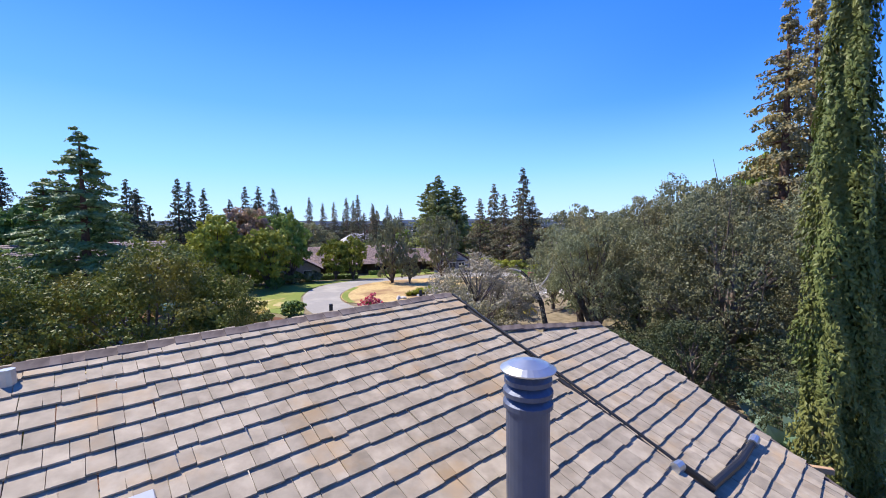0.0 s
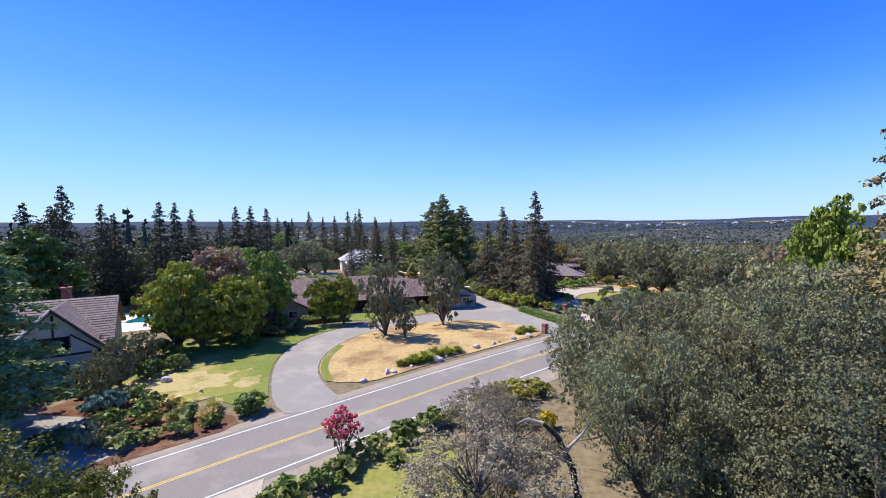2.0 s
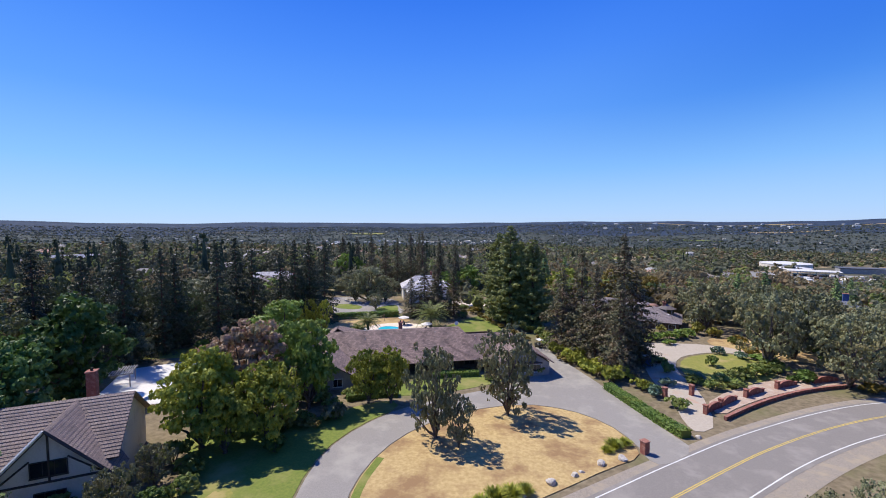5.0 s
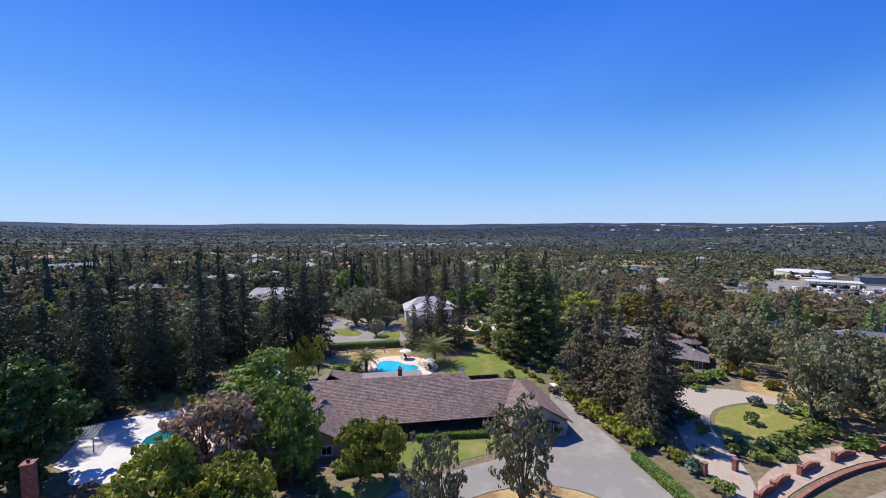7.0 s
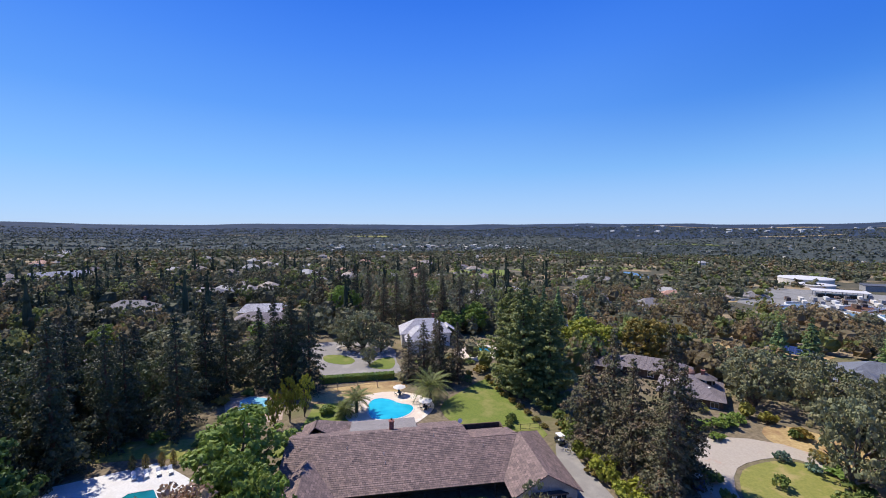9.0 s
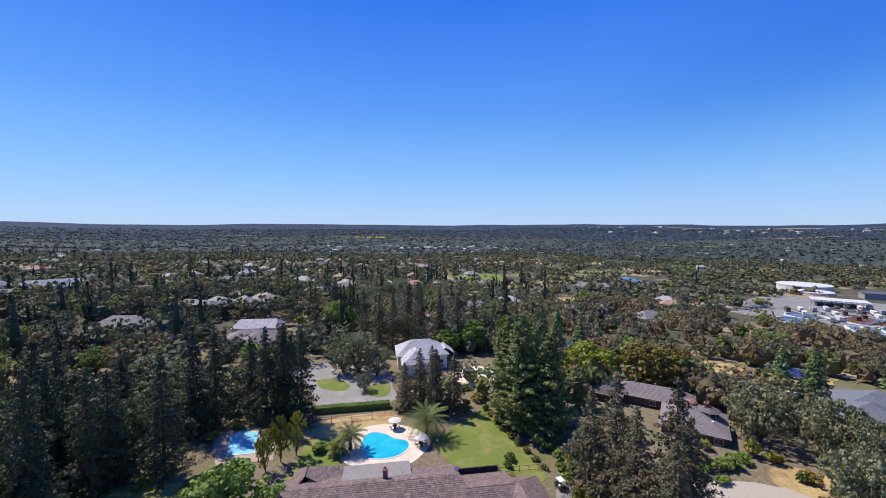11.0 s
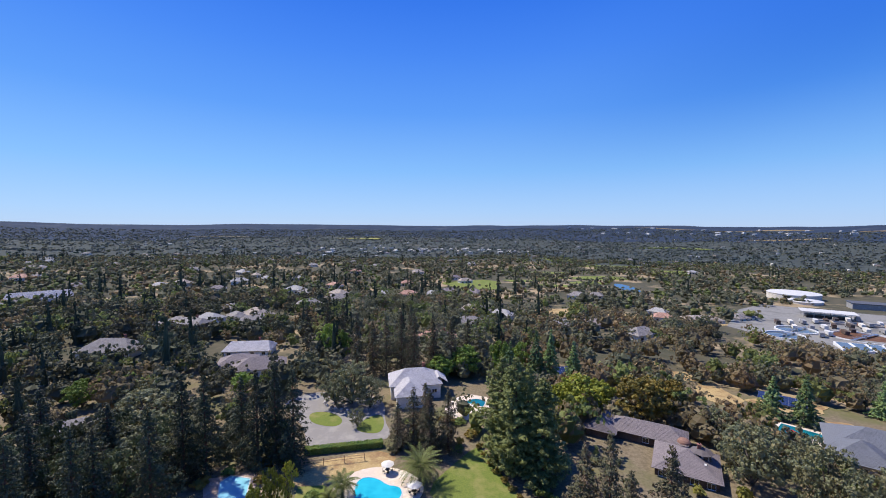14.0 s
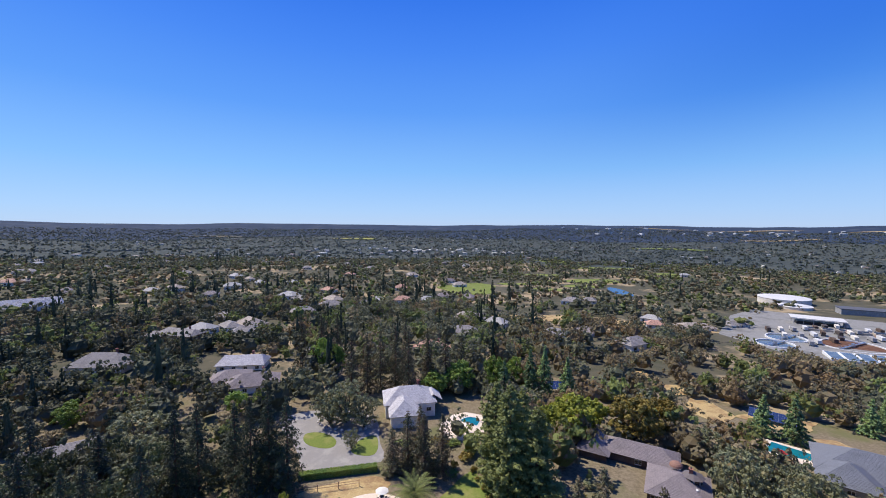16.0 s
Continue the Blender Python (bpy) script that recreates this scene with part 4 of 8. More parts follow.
def own_shakes():
    rng = np.random.default_rng(8)
    rot = Matrix((U, S * math.cos(PITCH) + Vector((0, 0, -math.sin(PITCH))), Vector((S.x * math.sin(PITCH), S.y * math.sin(PITCH), math.cos(PITCH))))).transposed().to_4x4()
    widths = [0.13, 0.17, 0.2, 0.24, 0.29]
    meshes = []
    for w in widths:
        bm = bm_box(-w / 2 + 0.003, -0.33, -0.004, w / 2 - 0.003, 0.0, 0.016)
        for v in bm.verts:
            if v.co.y < -0.2:
                v.co.z -= 0.012
        meshes.append(as_mesh("shingle", bm, M_OWNSHAKE))
    rows = []
    for i in range(33):
        s = 0.25 * (i + 1)
        for u, end, wing in ((-10.5 + rng.uniform(0, 0.2), 0.0, False), (0.02 + rng.uniform(0, 0.1), 3.45 - 0.19 * max(0, s - 3.3), True)):
            while u < end - 0.1:
                k = int(rng.integers(5))
                w = widths[k]
                if u + w > end:
                    u = end - w
                if wing and s < 0.85 + 0.26 * (u + w / 2):
                    u += w
                    continue
                rows.append((u + w / 2, s + rng.normal(0, 0.008), k, rng.normal(0, 0.016), rng.uniform(0, 0.007), wing))
                u += w
    near = sorted(range(len(rows)), key=lambda q: (rows[q][0] + 1.2) ** 2 * 0.5 + (rows[q][1] - 1.6) ** 2)
    pick = set(near[:290])
    joined, quads = [], []
    for q, (u, s, k, tw, hi, wing) in enumerate(rows):
        m = Matrix.Translation((on_wing if wing else on_roof)(u, s, 0.045 + hi)) @ rot @ Matrix.Rotation(tw, 4, "Z") @ Matrix.Rotation(0.08, 4, "X")
        if q in pick:
            part("shingle", meshes[k], None, own, m=m)
        else:
            base = len(joined)
            joined += [tuple(m @ v.co) for v in meshes[k].vertices]
            quads += [tuple(base + i for i in f.vertices) for f in meshes[k].polygons]
    rest = np_mesh("shingles", np.array(joined), np.array(quads), M_OWNREST)
    ob = part("shingles", rest, None, own, "weathered wood shakes in courses")
    ob["kind"] = "stuff"
    cap = as_mesh("ridge_shingle", bm_loops([[(x, y, z) for y, z in ((-0.13, -0.03), (0, 0.03), (0.13, -0.03), (0.13, -0.055), (0, 0.005), (-0.13, -0.055))] for x in (0, 0.46)]), M_RIDGE)
    for i in range(12):
        part("ridge_shingle", cap, None, own, m=Matrix.Translation(on_wing(3.0 - i * 0.28, 0.57 + 0.257 * (3.0 - i * 0.28), 0.05)) @ Matrix.Rotation(math.pi / 2 - OWN - 0.24, 4, "Z") @ Matrix.Rotation(0.05 + rng.normal(0, 0.02), 4, "Y"))
    for i in range(38):
        part("ridge_shingle", cap, None, own, m=Matrix.Translation(on_roof(-0.46 - i * 0.28, 0.0, 0.045)) @ Matrix.Rotation(math.pi / 2 - OWN, 4, "Z") @ Matrix.Rotation(0.05 + rng.normal(0, 0.02), 4, "Y"))


def island_shake():
    m, nt, p, nn, ll = nodes_of("weathered_shake_rest")
    g = nn("ShaderNodeNewGeometry")
    n = noise_of(nt, g.outputs["Position"], 5, 6)
    col = mixer(nt, (0.36, 0.3, 0.225), (0.25, 0.205, 0.15), ramp(nt, n, 0.35, 0.65))
    col = mixer(nt, col, (0.34, 0.24, 0.14), ramp(nt, noise_of(nt, g.outputs["Position"], 0.9, 5, 0.65), 0.54, 0.7))
    h = nn("ShaderNodeHueSaturation")
    mr = nn("ShaderNodeMapRange")
    mr.inputs[3].default_value, mr.inputs[4].default_value = 0.84, 1.16
    ll(g.outputs["Random Per Island"], mr.inputs[0])
    ll(mr.outputs[0], h.inputs["Value"])
    ll(col, h.inputs["Color"])
    ll(h.outputs[0], p.inputs["Base Color"])
    p.inputs["Roughness"].default_value = 0.85
    bump_of(nt, p, n, 0.5, 0.01)
    return m


M_OWNREST = island_shake()

# --- ranch house: long low shake roof; local x along the ridge, -y towards the road ---
RANCH = place(-11.9, 110.0, 0.0, math.atan2(0.346, 0.939))
ranch = thing("ranch_house", "long low ranch house with brown shake roof", "house", RANCH)
RG = -1.45
roof(ranch, (-30, -11, 1.1), (4.2, -11, 1.1), (0, 0, 5.0), (-30, 0, 5.0), M_SHAKE)
roof(ranch, (0, -2.8, 4.0), (9.5, -2.8, 4.0), (9.5, -2.7, 4.05), (0, -2.7, 4.05), M_SHAKE)
roof(ranch, (0.02, -10.99, 1.09), (9.0, -10.99, 1.09), (9.0, -2.8, 4.0), (0.02, -2.8, 4.0), M_SHAKE)
roof(ranch, (9.5, 4.6, 1.6), (0, 4.6, 1.6), (0, -2.6, 4.0), (9.5, -2.6, 4.0), M_SHAKE)
roof(ranch, (0, 7, 2.4), (-30, 7, 2.4), (-30, 0.02, 4.99), (0, 0.02, 4.99), M_SHAKE)
# right cross wing with gable to the road
roof(ranch, (4.3, -15.2, 1.15), (4.3, -3.4, 1.15), (9.6, -2.6, 4.3), (9.6, -15.2, 4.3), M_SHAKE)
roof(ranch, (15.2, 3.0, 1.15), (15.2, -15.2, 1.15), (9.62, -15.2, 4.3), (9.62, -2.6, 4.3), M_SHAKE)
roof(ranch, (4.6, 3.0, 1.2), (15.2, 3.0, 1.2), (9.61, -2.6, 4.3), (9.61, -2.6, 4.3), M_SHAKE)
gable_wall(ranch, 9.6, RG, 1.0, 3.95, Matrix.Translation((9.7, -14.6, 0)), M_GREYWALL)
for _x in (7.4, 9.7, 12.0):
    window(ranch, 1.7, 1.5, Matrix.Translation((_x, -14.62, 0.1)), M_WHITE, 1)
part("bay_roof", bm_prism([(6.6, -15.4), (12.8, -15.4), (11.8, -14.6), (7.6, -14.6)], 1.15, 1.4), M_SHAKE, ranch)
part("wall", bm_box(14.3, -14.4, RG, 14.55, 2.6, 1.1), M_BROWNWALL, ranch)
part("garage_door", bm_box(14.52, -9.5, RG, 14.6, -4.0, 0.8, 0.02), M_GREYWALL, ranch)
# left cross wing
roof(ranch, (-31, -16.0, 1.0), (-31, -6, 1.0), (-26, -4.6, 3.7), (-26, -16.0, 3.7), M_SHAKE)
roof(ranch, (-21, -8, 1.0), (-21, -16.0, 1.0), (-25.98, -16.0, 3.7), (-25.98, -4.6, 3.7), M_SHAKE)
gable_wall(ranch, 8.8, RG, 0.9, 3.3, Matrix.Translation((-26, -15.4, 0)), M_GREYWALL)
for _x in (-27.6, -24.4):
    window(ranch, 1.6, 1.4, Matrix.Translation((_x, -15.42, 0.0)), M_WHITE, 1)
block(ranch, -29.4, -8.2, 8.8, 6.4, RG, 1.9, M_BROWNWALL)
for _x in (-18.5, -15.5, -6.5, -3.5, 0.5):
    window(ranch, 2.0, 1.5, Matrix.Translation((_x, -8.22, 0.1)), M_TIMBER, 1)
_door = part("front_door", bm_box(-11.4, -8.3, RG, -10.3, -8.15, 0.65, 0.02), M_TIMBER, ranch)
part("handle", bm_cyl(0.025, 0.025, -0.5, -0.3, 8), M_STEEL, _door, m=Matrix.Translation((-10.45, -8.34, 0)))
for _x in (-19, -13.5, -8, -2.5, 3):
    part("porch_post", bm_box(_x - 0.08, -10.6, RG, _x + 0.08, -10.44, 1.15), M_TIMBER, ranch)
part("porch_step", bm_box(-20.6, -11.5, RG - 0.1, -19.0, -9.2, RG + 0.15, 0.02), M_GRAVEL, ranch)
part("porch_step", bm_box(-20.4, -10.6, RG + 0.15, -19.2, -9.2, RG + 0.32, 0.02), M_GRAVEL, ranch)
# rear wings
for _q in (((-29, 9.8, 2.3), (-29, 1.0, 2.3), (-26.2, 3.6, 4.7), (-26.2, 6.6, 4.7)), ((-19.5, 1.0, 2.3), (-19.5, 9.8, 2.3), (-26.0, 6.6, 4.7), (-26.0, 3.6, 4.7)), ((-19.5, 9.8, 2.3), (-29, 9.8, 2.3), (-26.1, 6.6, 4.7), (-26.1, 6.6, 4.7))):
    roof(ranch, *_q, M_SHAKE)
block(ranch, -28.4, 6.2, -20.1, 9.2, RG, 2.4, M_BROWNWALL)
roof(ranch, (-8, 8.6, 2.9), (-20, 8.6, 2.9), (-20, 1.5, 4.3), (-8, 1.5, 4.3), M_MIDROOF)
for _x in (-19.6, -14, -8.4):
    part("porch_post", bm_box(_x - 0.08, 8.2, RG, _x + 0.08, 8.36, 2.85), M_TIMBER, ranch)
chimney(ranch, -12.6, 1.2, 1.5, 6.1, 0.8)
for _x, _y in ((-20, -3.0), (-14, -4.6), (-13.8, -6.2), (-27.5, -2.4), (-5.5, -1.8), (2.6, -4.6)):
    part("roof_vent", bm_cyl(0.09, 0.07, -0.1, 0.35, 10), M_STEEL, ranch, m=Matrix.Translation((_x, _y, 5.0 + _y * 0.355)))
_dish = part("satellite_dish", bm_loops([[(r * math.cos(a), y, r * math.sin(a)) for a in np.linspace(0, 2 * math.pi, 18, endpoint=False)] for r, y in ((0.02, 0.12), (0.25, 0.07), (0.42, 0.0), (0.43, -0.02))]), M_WHITE, ranch, "white satellite dish", m=Matrix.Translation((-0.4, 0.4, 5.6)))
part("mast", bm_cyl(0.03, 0.03, -0.8, 0.0, 8), M_STEEL, _dish)

# --- half-timbered house, front gable towards the road ---
TUDOR = place(-42.0, 60.8, 0.0, math.atan2(0.56, 0.83))
tud = thing("half_timbered_house", "cream and timber gabled house with brown tiles", "house", TUDOR)
roof(tud, (-18, -6.2, 4.0), (0.5, -6.2, 4.0), (0.5, 0, 8.4), (-18, 0, 8.4), M_TUDOR, 0.4, step=0.05)
roof(tud, (0.5, 6.2, 4.0), (-18, 6.2, 4.0), (-18, 0.02, 8.4), (0.5, 0.02, 8.4), M_TUDOR, 0.4, step=0.05)
roof(tud, (-10.0, -7.4, 2.6), (-10.0, -4.2, 2.6), (-4.6, 0.2, 8.3), (-4.6, -7.4, 8.3), M_TUDOR, 0.4, step=0.05)
roof(tud, (0.8, -4.2, 2.6), (0.8, -7.4, 2.6), (-4.58, -7.4, 8.3), (-4.58, 0.2, 8.3), M_TUDOR, 0.4, step=0.05)
gable_wall(tud, 9.6, 0, 2.9, 7.9, Matrix.Translation((-4.6, -6.8, 0)), M_STUCCO)
for _x0, _z0, _x1, _z1, _w in ((-9.2, 3.1, 0.0, 3.1, 0.12), (-4.6, 3.1, -4.6, 7.6, 0.1), (-8.6, 3.15, -6.0, 5.3, 0.09), (-0.6, 3.15, -3.2, 5.3, 0.09), (-9.3, 0.2, -9.3, 3.0, 0.1), (0.1, 0.2, 0.1, 3.0, 0.1)):
    part("timber", bm_tubes([([(_x0, -6.84, _z0), (_x1, -6.84, _z1)], [_w, _w])], 4), M_TIMBER, tud)
for _sx in (-1, 1):
    part("bargeboard", bm_tubes([([(-4.6, -7.5, 8.25), (-4.6 + _sx * 5.5, -7.5, 2.5)], [0.15, 0.15])], 4), M_WHITE if _sx < 0 else M_TIMBER, tud)
window(tud, 2.8, 1.5, Matrix.Translation((-4.6, -6.84, 4.4)), M_TIMBER, 2)
window(tud, 2.4, 1.4, Matrix.Translation((-4.6, -6.84, 1.5)), M_TIMBER, 2)
block(tud, -17.5, -5.4, 0.0, 5.4, 0, 4.3, M_STUCCO)
gable_wall(tud, 10.8, 4.2, 4.3, 8.1, Matrix.Translation((0.0, 0, 0)) @ Matrix.Rotation(math.pi / 2, 4, "Z"), M_STUCCO)
chimney(tud, -6.0, 8.2, 0, 8.8, 1.0)

# --- houses farther off ---
def lz_min(x, y, r):
    return min(lz(x + a, y + b) for a in (-r, r) for b in (-r, r))


def plain_house(name, label, x, y, turn, L, W, wall_h, rise, wall, cover, hip=1.0, wing=None, over=0.7, wins=4, chim=True):
    h = thing(name, label, "house", place(x, y, lz_min(x, y, min(L, W) / 2) - 0.2, turn))
    block(h, -L / 2, -W / 2, L / 2, W / 2, 0, wall_h, wall)
    hip_roof(h, -L / 2, -W / 2, L / 2, W / 2, wall_h - 0.1, wall_h + rise, cover, over, hip)
    for i in range(wins):
        window(h, 1.7, 1.4, Matrix.Translation((-L / 2 + L * (i + 0.5) / wins, -W / 2 - 0.02, wall_h * 0.55)), M_WHITE, 1)
    if wing:
        wx, wy, wl, ww, k = wing
        block(h, wx - wl / 2, wy - ww / 2, wx + wl / 2, wy + ww / 2, 0, wall_h * k, wall)
        hip_roof(h, wx - wl / 2, wy - ww / 2, wx + wl / 2, wy + ww / 2, wall_h * k - 0.1, wall_h * k + rise * 0.85, cover, over, hip)
        window(h, 1.6, 1.4, Matrix.Translation((wx, wy - ww / 2 - 0.02, wall_h * k * 0.55)), M_WHITE, 1)
    if chim:
        chimney(h, L * 0.2, W * 0.1, wall_h, wall_h + rise + 1.2, 0.8)
    return h


_wh = plain_house("silver_roofed_house", "large house with silvery weathered hip roof", -37.5, 183, 0.35, 17, 12, 5.6, 3.9, M_CREAM, M_PALEROOF, 0.9, (-2.5, -7.5, 9, 12, 0.9))
hip_roof(_wh, 6.0, -3.0, 11, 3.0, 5.0, 7.0, M_PALEROOF, 0.5, 0.0)
window(_wh, 1.5, 1.6, Matrix.Translation((8.5, -3.5, 4.6)), M_WHITE, 1)
patch("neighbour_terrace", rounded([(-26, 171), (-20, 186), (-9, 184), (-10, 168), (-18, 164)], 1), 0.06, M_PAVING, "pale terrace round a small pool", "terrace", 8)
pool_thing("swimming_pool", rounded([(-19.5, 175), (-17, 181.5), (-11.5, 181), (-12.5, 174)], 2), M_TEAL, "small teal pool beside the silver-roofed house")
plain_house("mauve_roofed_house", "house with mauve-grey tiled hip roofs", -104, 190, 0.5, 19, 12, 3.4, 3.4, M_CREAM, M_MAUVEROOF, 1.0, (-9, 8, 14, 11, 1.0))
plain_house("silver_roofed_house", "house with pale grey hip roof", -124, 212, 0.3, 20, 11, 3.2, 3.0, M_CREAM, M_PALEROOF, 0.4, None)
plain_house("grey_roofed_house", "house with broad slate-grey roof", -183, 197, 0.2, 24, 13, 3.4, 4.6, M_CREAM, M_MIDROOF, 1.0, None)
plain_house("brown_house", "dark brown two-storey house with grey roof", -187, 245, -0.1, 24, 12, 5.4, 2.4, M_BROWNWALL, M_MIDROOF, 0.5, (-12, -4, 10, 9, 0.8))
plain_house("salmon_roofed_house", "house with salmon clay-tile roof", -45, 264, -0.5, 19, 13, 3.6, 3.6, M_CREAM, M_TERRA, 1.0, (7, -7, 9, 9, 0.95))
plain_house("pale_roofed_house", "house with pale hip roof among trees", -100, 238, 0.2, 16, 10, 3.2, 2.6, M_CREAM, M_TANROOF, 1.0, None)
plain_house("white_gabled_house", "long white house with grey gabled roof", -388, 310, 0.9, 40, 12, 5.0, 5.0, M_WHITE, M_PALEROOF, 0.3, (8, -8, 12, 9, 1.0), wins=8)
plain_house("grey_roofed_house", "low house with weathered grey roof among oaks", -123, 133.5, 0.75, 17, 10, 2.8, 2.6, M_BROWNWALL, M_MIDROOF, 0.2, None, chim=False)
# neighbour with turret room on the right
_nb = plain_house("mauve_roofed_house", "neighbouring house with mauve-grey hip roofs", 39.5, 150, -0.35, 13, 13, 2.8, 2.9, M_BROWNWALL, M_MAUVEROOF, 1.0, (-9.5, 12, 19, 8, 1.0))
_tu = part("turret", bm_cyl(2.0, 2.0, 2.6, 5.2, 8), M_GREYWALL, _nb, "small glazed turret", m=Matrix.Translation((3.2, 1.6, 0)))
part("turret_roof", bm_cyl(2.6, 0.1, 5.2, 6.4, 8), M_MAUVEROOF, _tu)
for _k in range(8):
    _a = math.pi / 8 + _k * math.pi / 4
    part("turret_window", bm_box(-0.5, -0.06, 3.9, 0.5, 0.06, 4.9), M_PANE, _tu, m=Matrix.Rotation(_a, 4, "Z") @ Matrix.Translation((0, -1.86, 0)))
hip_roof(_nb, -25, 5, -17, 15, 2.6, 5.0, M_MAUVEROOF, 0.5, 0.3)
part("wing_wall", bm_box(-24.6, 5.4, 0, -17.4, 14.6, 2.6), M_BROWNWALL, _nb)
part("dome_skylight", bm_loops([[(1.6 * math.cos(f) * math.cos(a), 1.6 * math.cos(f) * math.sin(a), 1.1 * math.sin(f)) for a in np.linspace(0, 2 * math.pi, 16, endpoint=False)] for f in (0.0, 0.4, 0.8, 1.2, 1.5)]), M_TERRA, _nb, "salmon-coloured low dome", m=Matrix.Translation((-0.5, 6.0, 4.4)))
for _k in range(3):
    part("skylight", bm_box(-0.5, -0.4, 0, 0.5, 0.4, 0.12, 0.02), M_WHITE, _nb, m=Matrix.Translation((3.6 - _k * 2.0, -2.5 + _k, 4.1 + 0.25 * _k)))
# grey house with blue chimney
_gr = plain_house("grey_roofed_house", "large house with slate-blue-grey hip roof", 96, 168, -0.5, 26, 16, 3.6, 4.6, M_GREYWALL, M_GREYROOF, 1.0, (-7, -8, 12, 12, 0.95), chim=False)
chimney(_gr, 3.0, 2.0, 3.5, 10.2, 1.4, M_BLUE)
patch("neighbour_terrace", [(72, 178), (80, 188), (90, 181), (84, 170)], 0.3, M_PAVING, "paved terrace round a long teal pool", "terrace", 8)
pool_thing("swimming_pool", [(75.0, 179.2), (79.8, 185.0), (87.6, 178.8), (82.6, 173.0)], M_TEAL, "long teal pool behind the grey-roofed house", 0.4, 0.45)
for _c, (_x, _y) in enumerate(((76.5, 174.5), (83.5, 170.5))):
    _pu = thing("parasol", "red garden parasol beside the pool", "parasol", place(_x, _y, lz(_x, _y) + 0.3))
    part("canopy", bm_cyl(1.5, 0.05, 2.0, 2.7, 8), M_RED if _c == 0 else M_WHITE, _pu)
    part("pole", bm_cyl(0.03, 0.03, 0, 2.1, 8), M_WHITE, _pu)


def solar_array(x, y, turn, cols, rows_n, label):
    t = thing("solar_array", label, "solar panels", place(x, y, lz(x, y), turn) @ Matrix.Rotation(0.45, 4, "X"))
    for i in range(cols):
        for j in range(rows_n):
            p = part("panel", bm_box(i * 1.7 + 0.05, j * 1.1 + 0.04, 1.6, (i + 1) * 1.7 - 0.05, (j + 1) * 1.1 - 0.04, 1.64), M_SOLAR, t)
            part("frame", bm_box(i * 1.7, j * 1.1, 1.56, (i + 1) * 1.7, (j + 1) * 1.1, 1.597), M_STEEL, p)
    for i in range(0, cols + 1, 3):
        part("post", bm_box(i * 1.7 - 0.05, 1.5, -1.5, i * 1.7 + 0.05, 1.6, 1.56), M_STEEL, t)


solar_array(84, 206, -0.55, 8, 4, "ground-mounted array of dark blue solar panels")
solar_array(12, 214, 0.2, 6, 4, "dark blue solar panels on the slope")

# --- water works on the valley side ---
def tank(x, y, r, h, label):
    t = thing("water_tank", label, "tank", place(x, y, lz_min(x, y, r) - 0.5))
    part("shell", bm_cyl(r, r, 0, h, 56), M_STUCCO, t)
    part("roof", bm_loops([[(q * math.cos(a), q * math.sin(a), z) for a in np.linspace(0, 2 * math.pi, 56, endpoint=False)] for q, z in ((r + 0.3, h), (r + 0.3, h + 0.5), (r * 0.6, h + 1.4), (0.5, h + 1.8))]), M_WHITEDECK, t, "white low domed roof")


tank(318, 586, 25, 8.0, "large round water tank with white roof")
tank(304, 545, 16, 4, "round water tank with pale roof")
patch("works_yard", [(165, 318), (150, 372), (205, 470), (250, 520), (330, 470), (390, 430), (330, 330), (240, 290)], 0.25, M_YARD, "pale paved yard of the water works", "yard", 20)
_sh = thing("works_shed", "long open shed with white flat roof", "shed", place(258, 440, lz(258, 440) - 0.3, -0.42))
part("roof", bm_box(-18, -8.6, 6.0, 18, 8.6, 6.5, 0.1), M_WHITEDECK, _sh)
for _i in range(6):
    for _s in (-1, 1):
        part("column", bm_box(-16 + _i * 6.4 - 0.2, _s * 8 - 0.2, 0, -16 + _i * 6.4 + 0.2, _s * 8 + 0.2, 6.0), M_GREYWALL, _sh)
part("machinery", bm_box(-14, -5, 0, 14, 5, 3.2, 0.2), M_BLACK, _sh)
_wr = thing("warehouse", "low wide building with grey flat roof", "building", place(352, 512, lz(352, 512) - 0.5, -0.35))
part("wall", bm_box(-24, -9, 0, 24, 9, 6), M_GREYWALL, _wr)
part("roof", bm_box(-24.6, -9.6, 6.0, 24.6, 9.6, 6.6, 0.1), M_GREYROOF, _wr)


def clarifier(x, y, r, label):
    t = thing("clarifier_basin", label, "basin", place(x, y, lz(x, y)))
    ring = bmesh.new()
    n = 40
    rows = [[ring.verts.new((q * math.cos(a), q * math.sin(a), z)) for a in np.linspace(0, 2 * math.pi, n, endpoint=False)] for q, z in ((r, -1.5), (r, 1.3), (r - 0.8, 1.3), (r - 0.8, 0.5))]
    for r0, r1 in zip(rows, rows[1:]):
        for i in range(n):
            ring.faces.new((r0[i], r0[(i + 1) % n], r1[(i + 1) % n], r1[i]))
    part("rim", ring, M_WHITE, t)
    part("water", bm_cyl(r - 0.85, r - 0.85, 0.4, 0.55, 40), M_GREYWATER if r < 14 else M_MULCH, t)
    part("walkway", bm_box(-r, -0.7, 1.35, r, 0.7, 1.6), M_STEEL, t, m=Matrix.Rotation(0.6, 4, "Z"))
    for s in (-1, 1):
        part("rail", bm_box(-r, s * 0.7 - 0.05, 2.4, r, s * 0.7 + 0.05, 2.5), M_STEEL, t, m=Matrix.Rotation(0.6, 4, "Z"))
    part("hub", bm_cyl(1.2, 1.0, 0.4, 2.8, 14), M_STEEL, t)


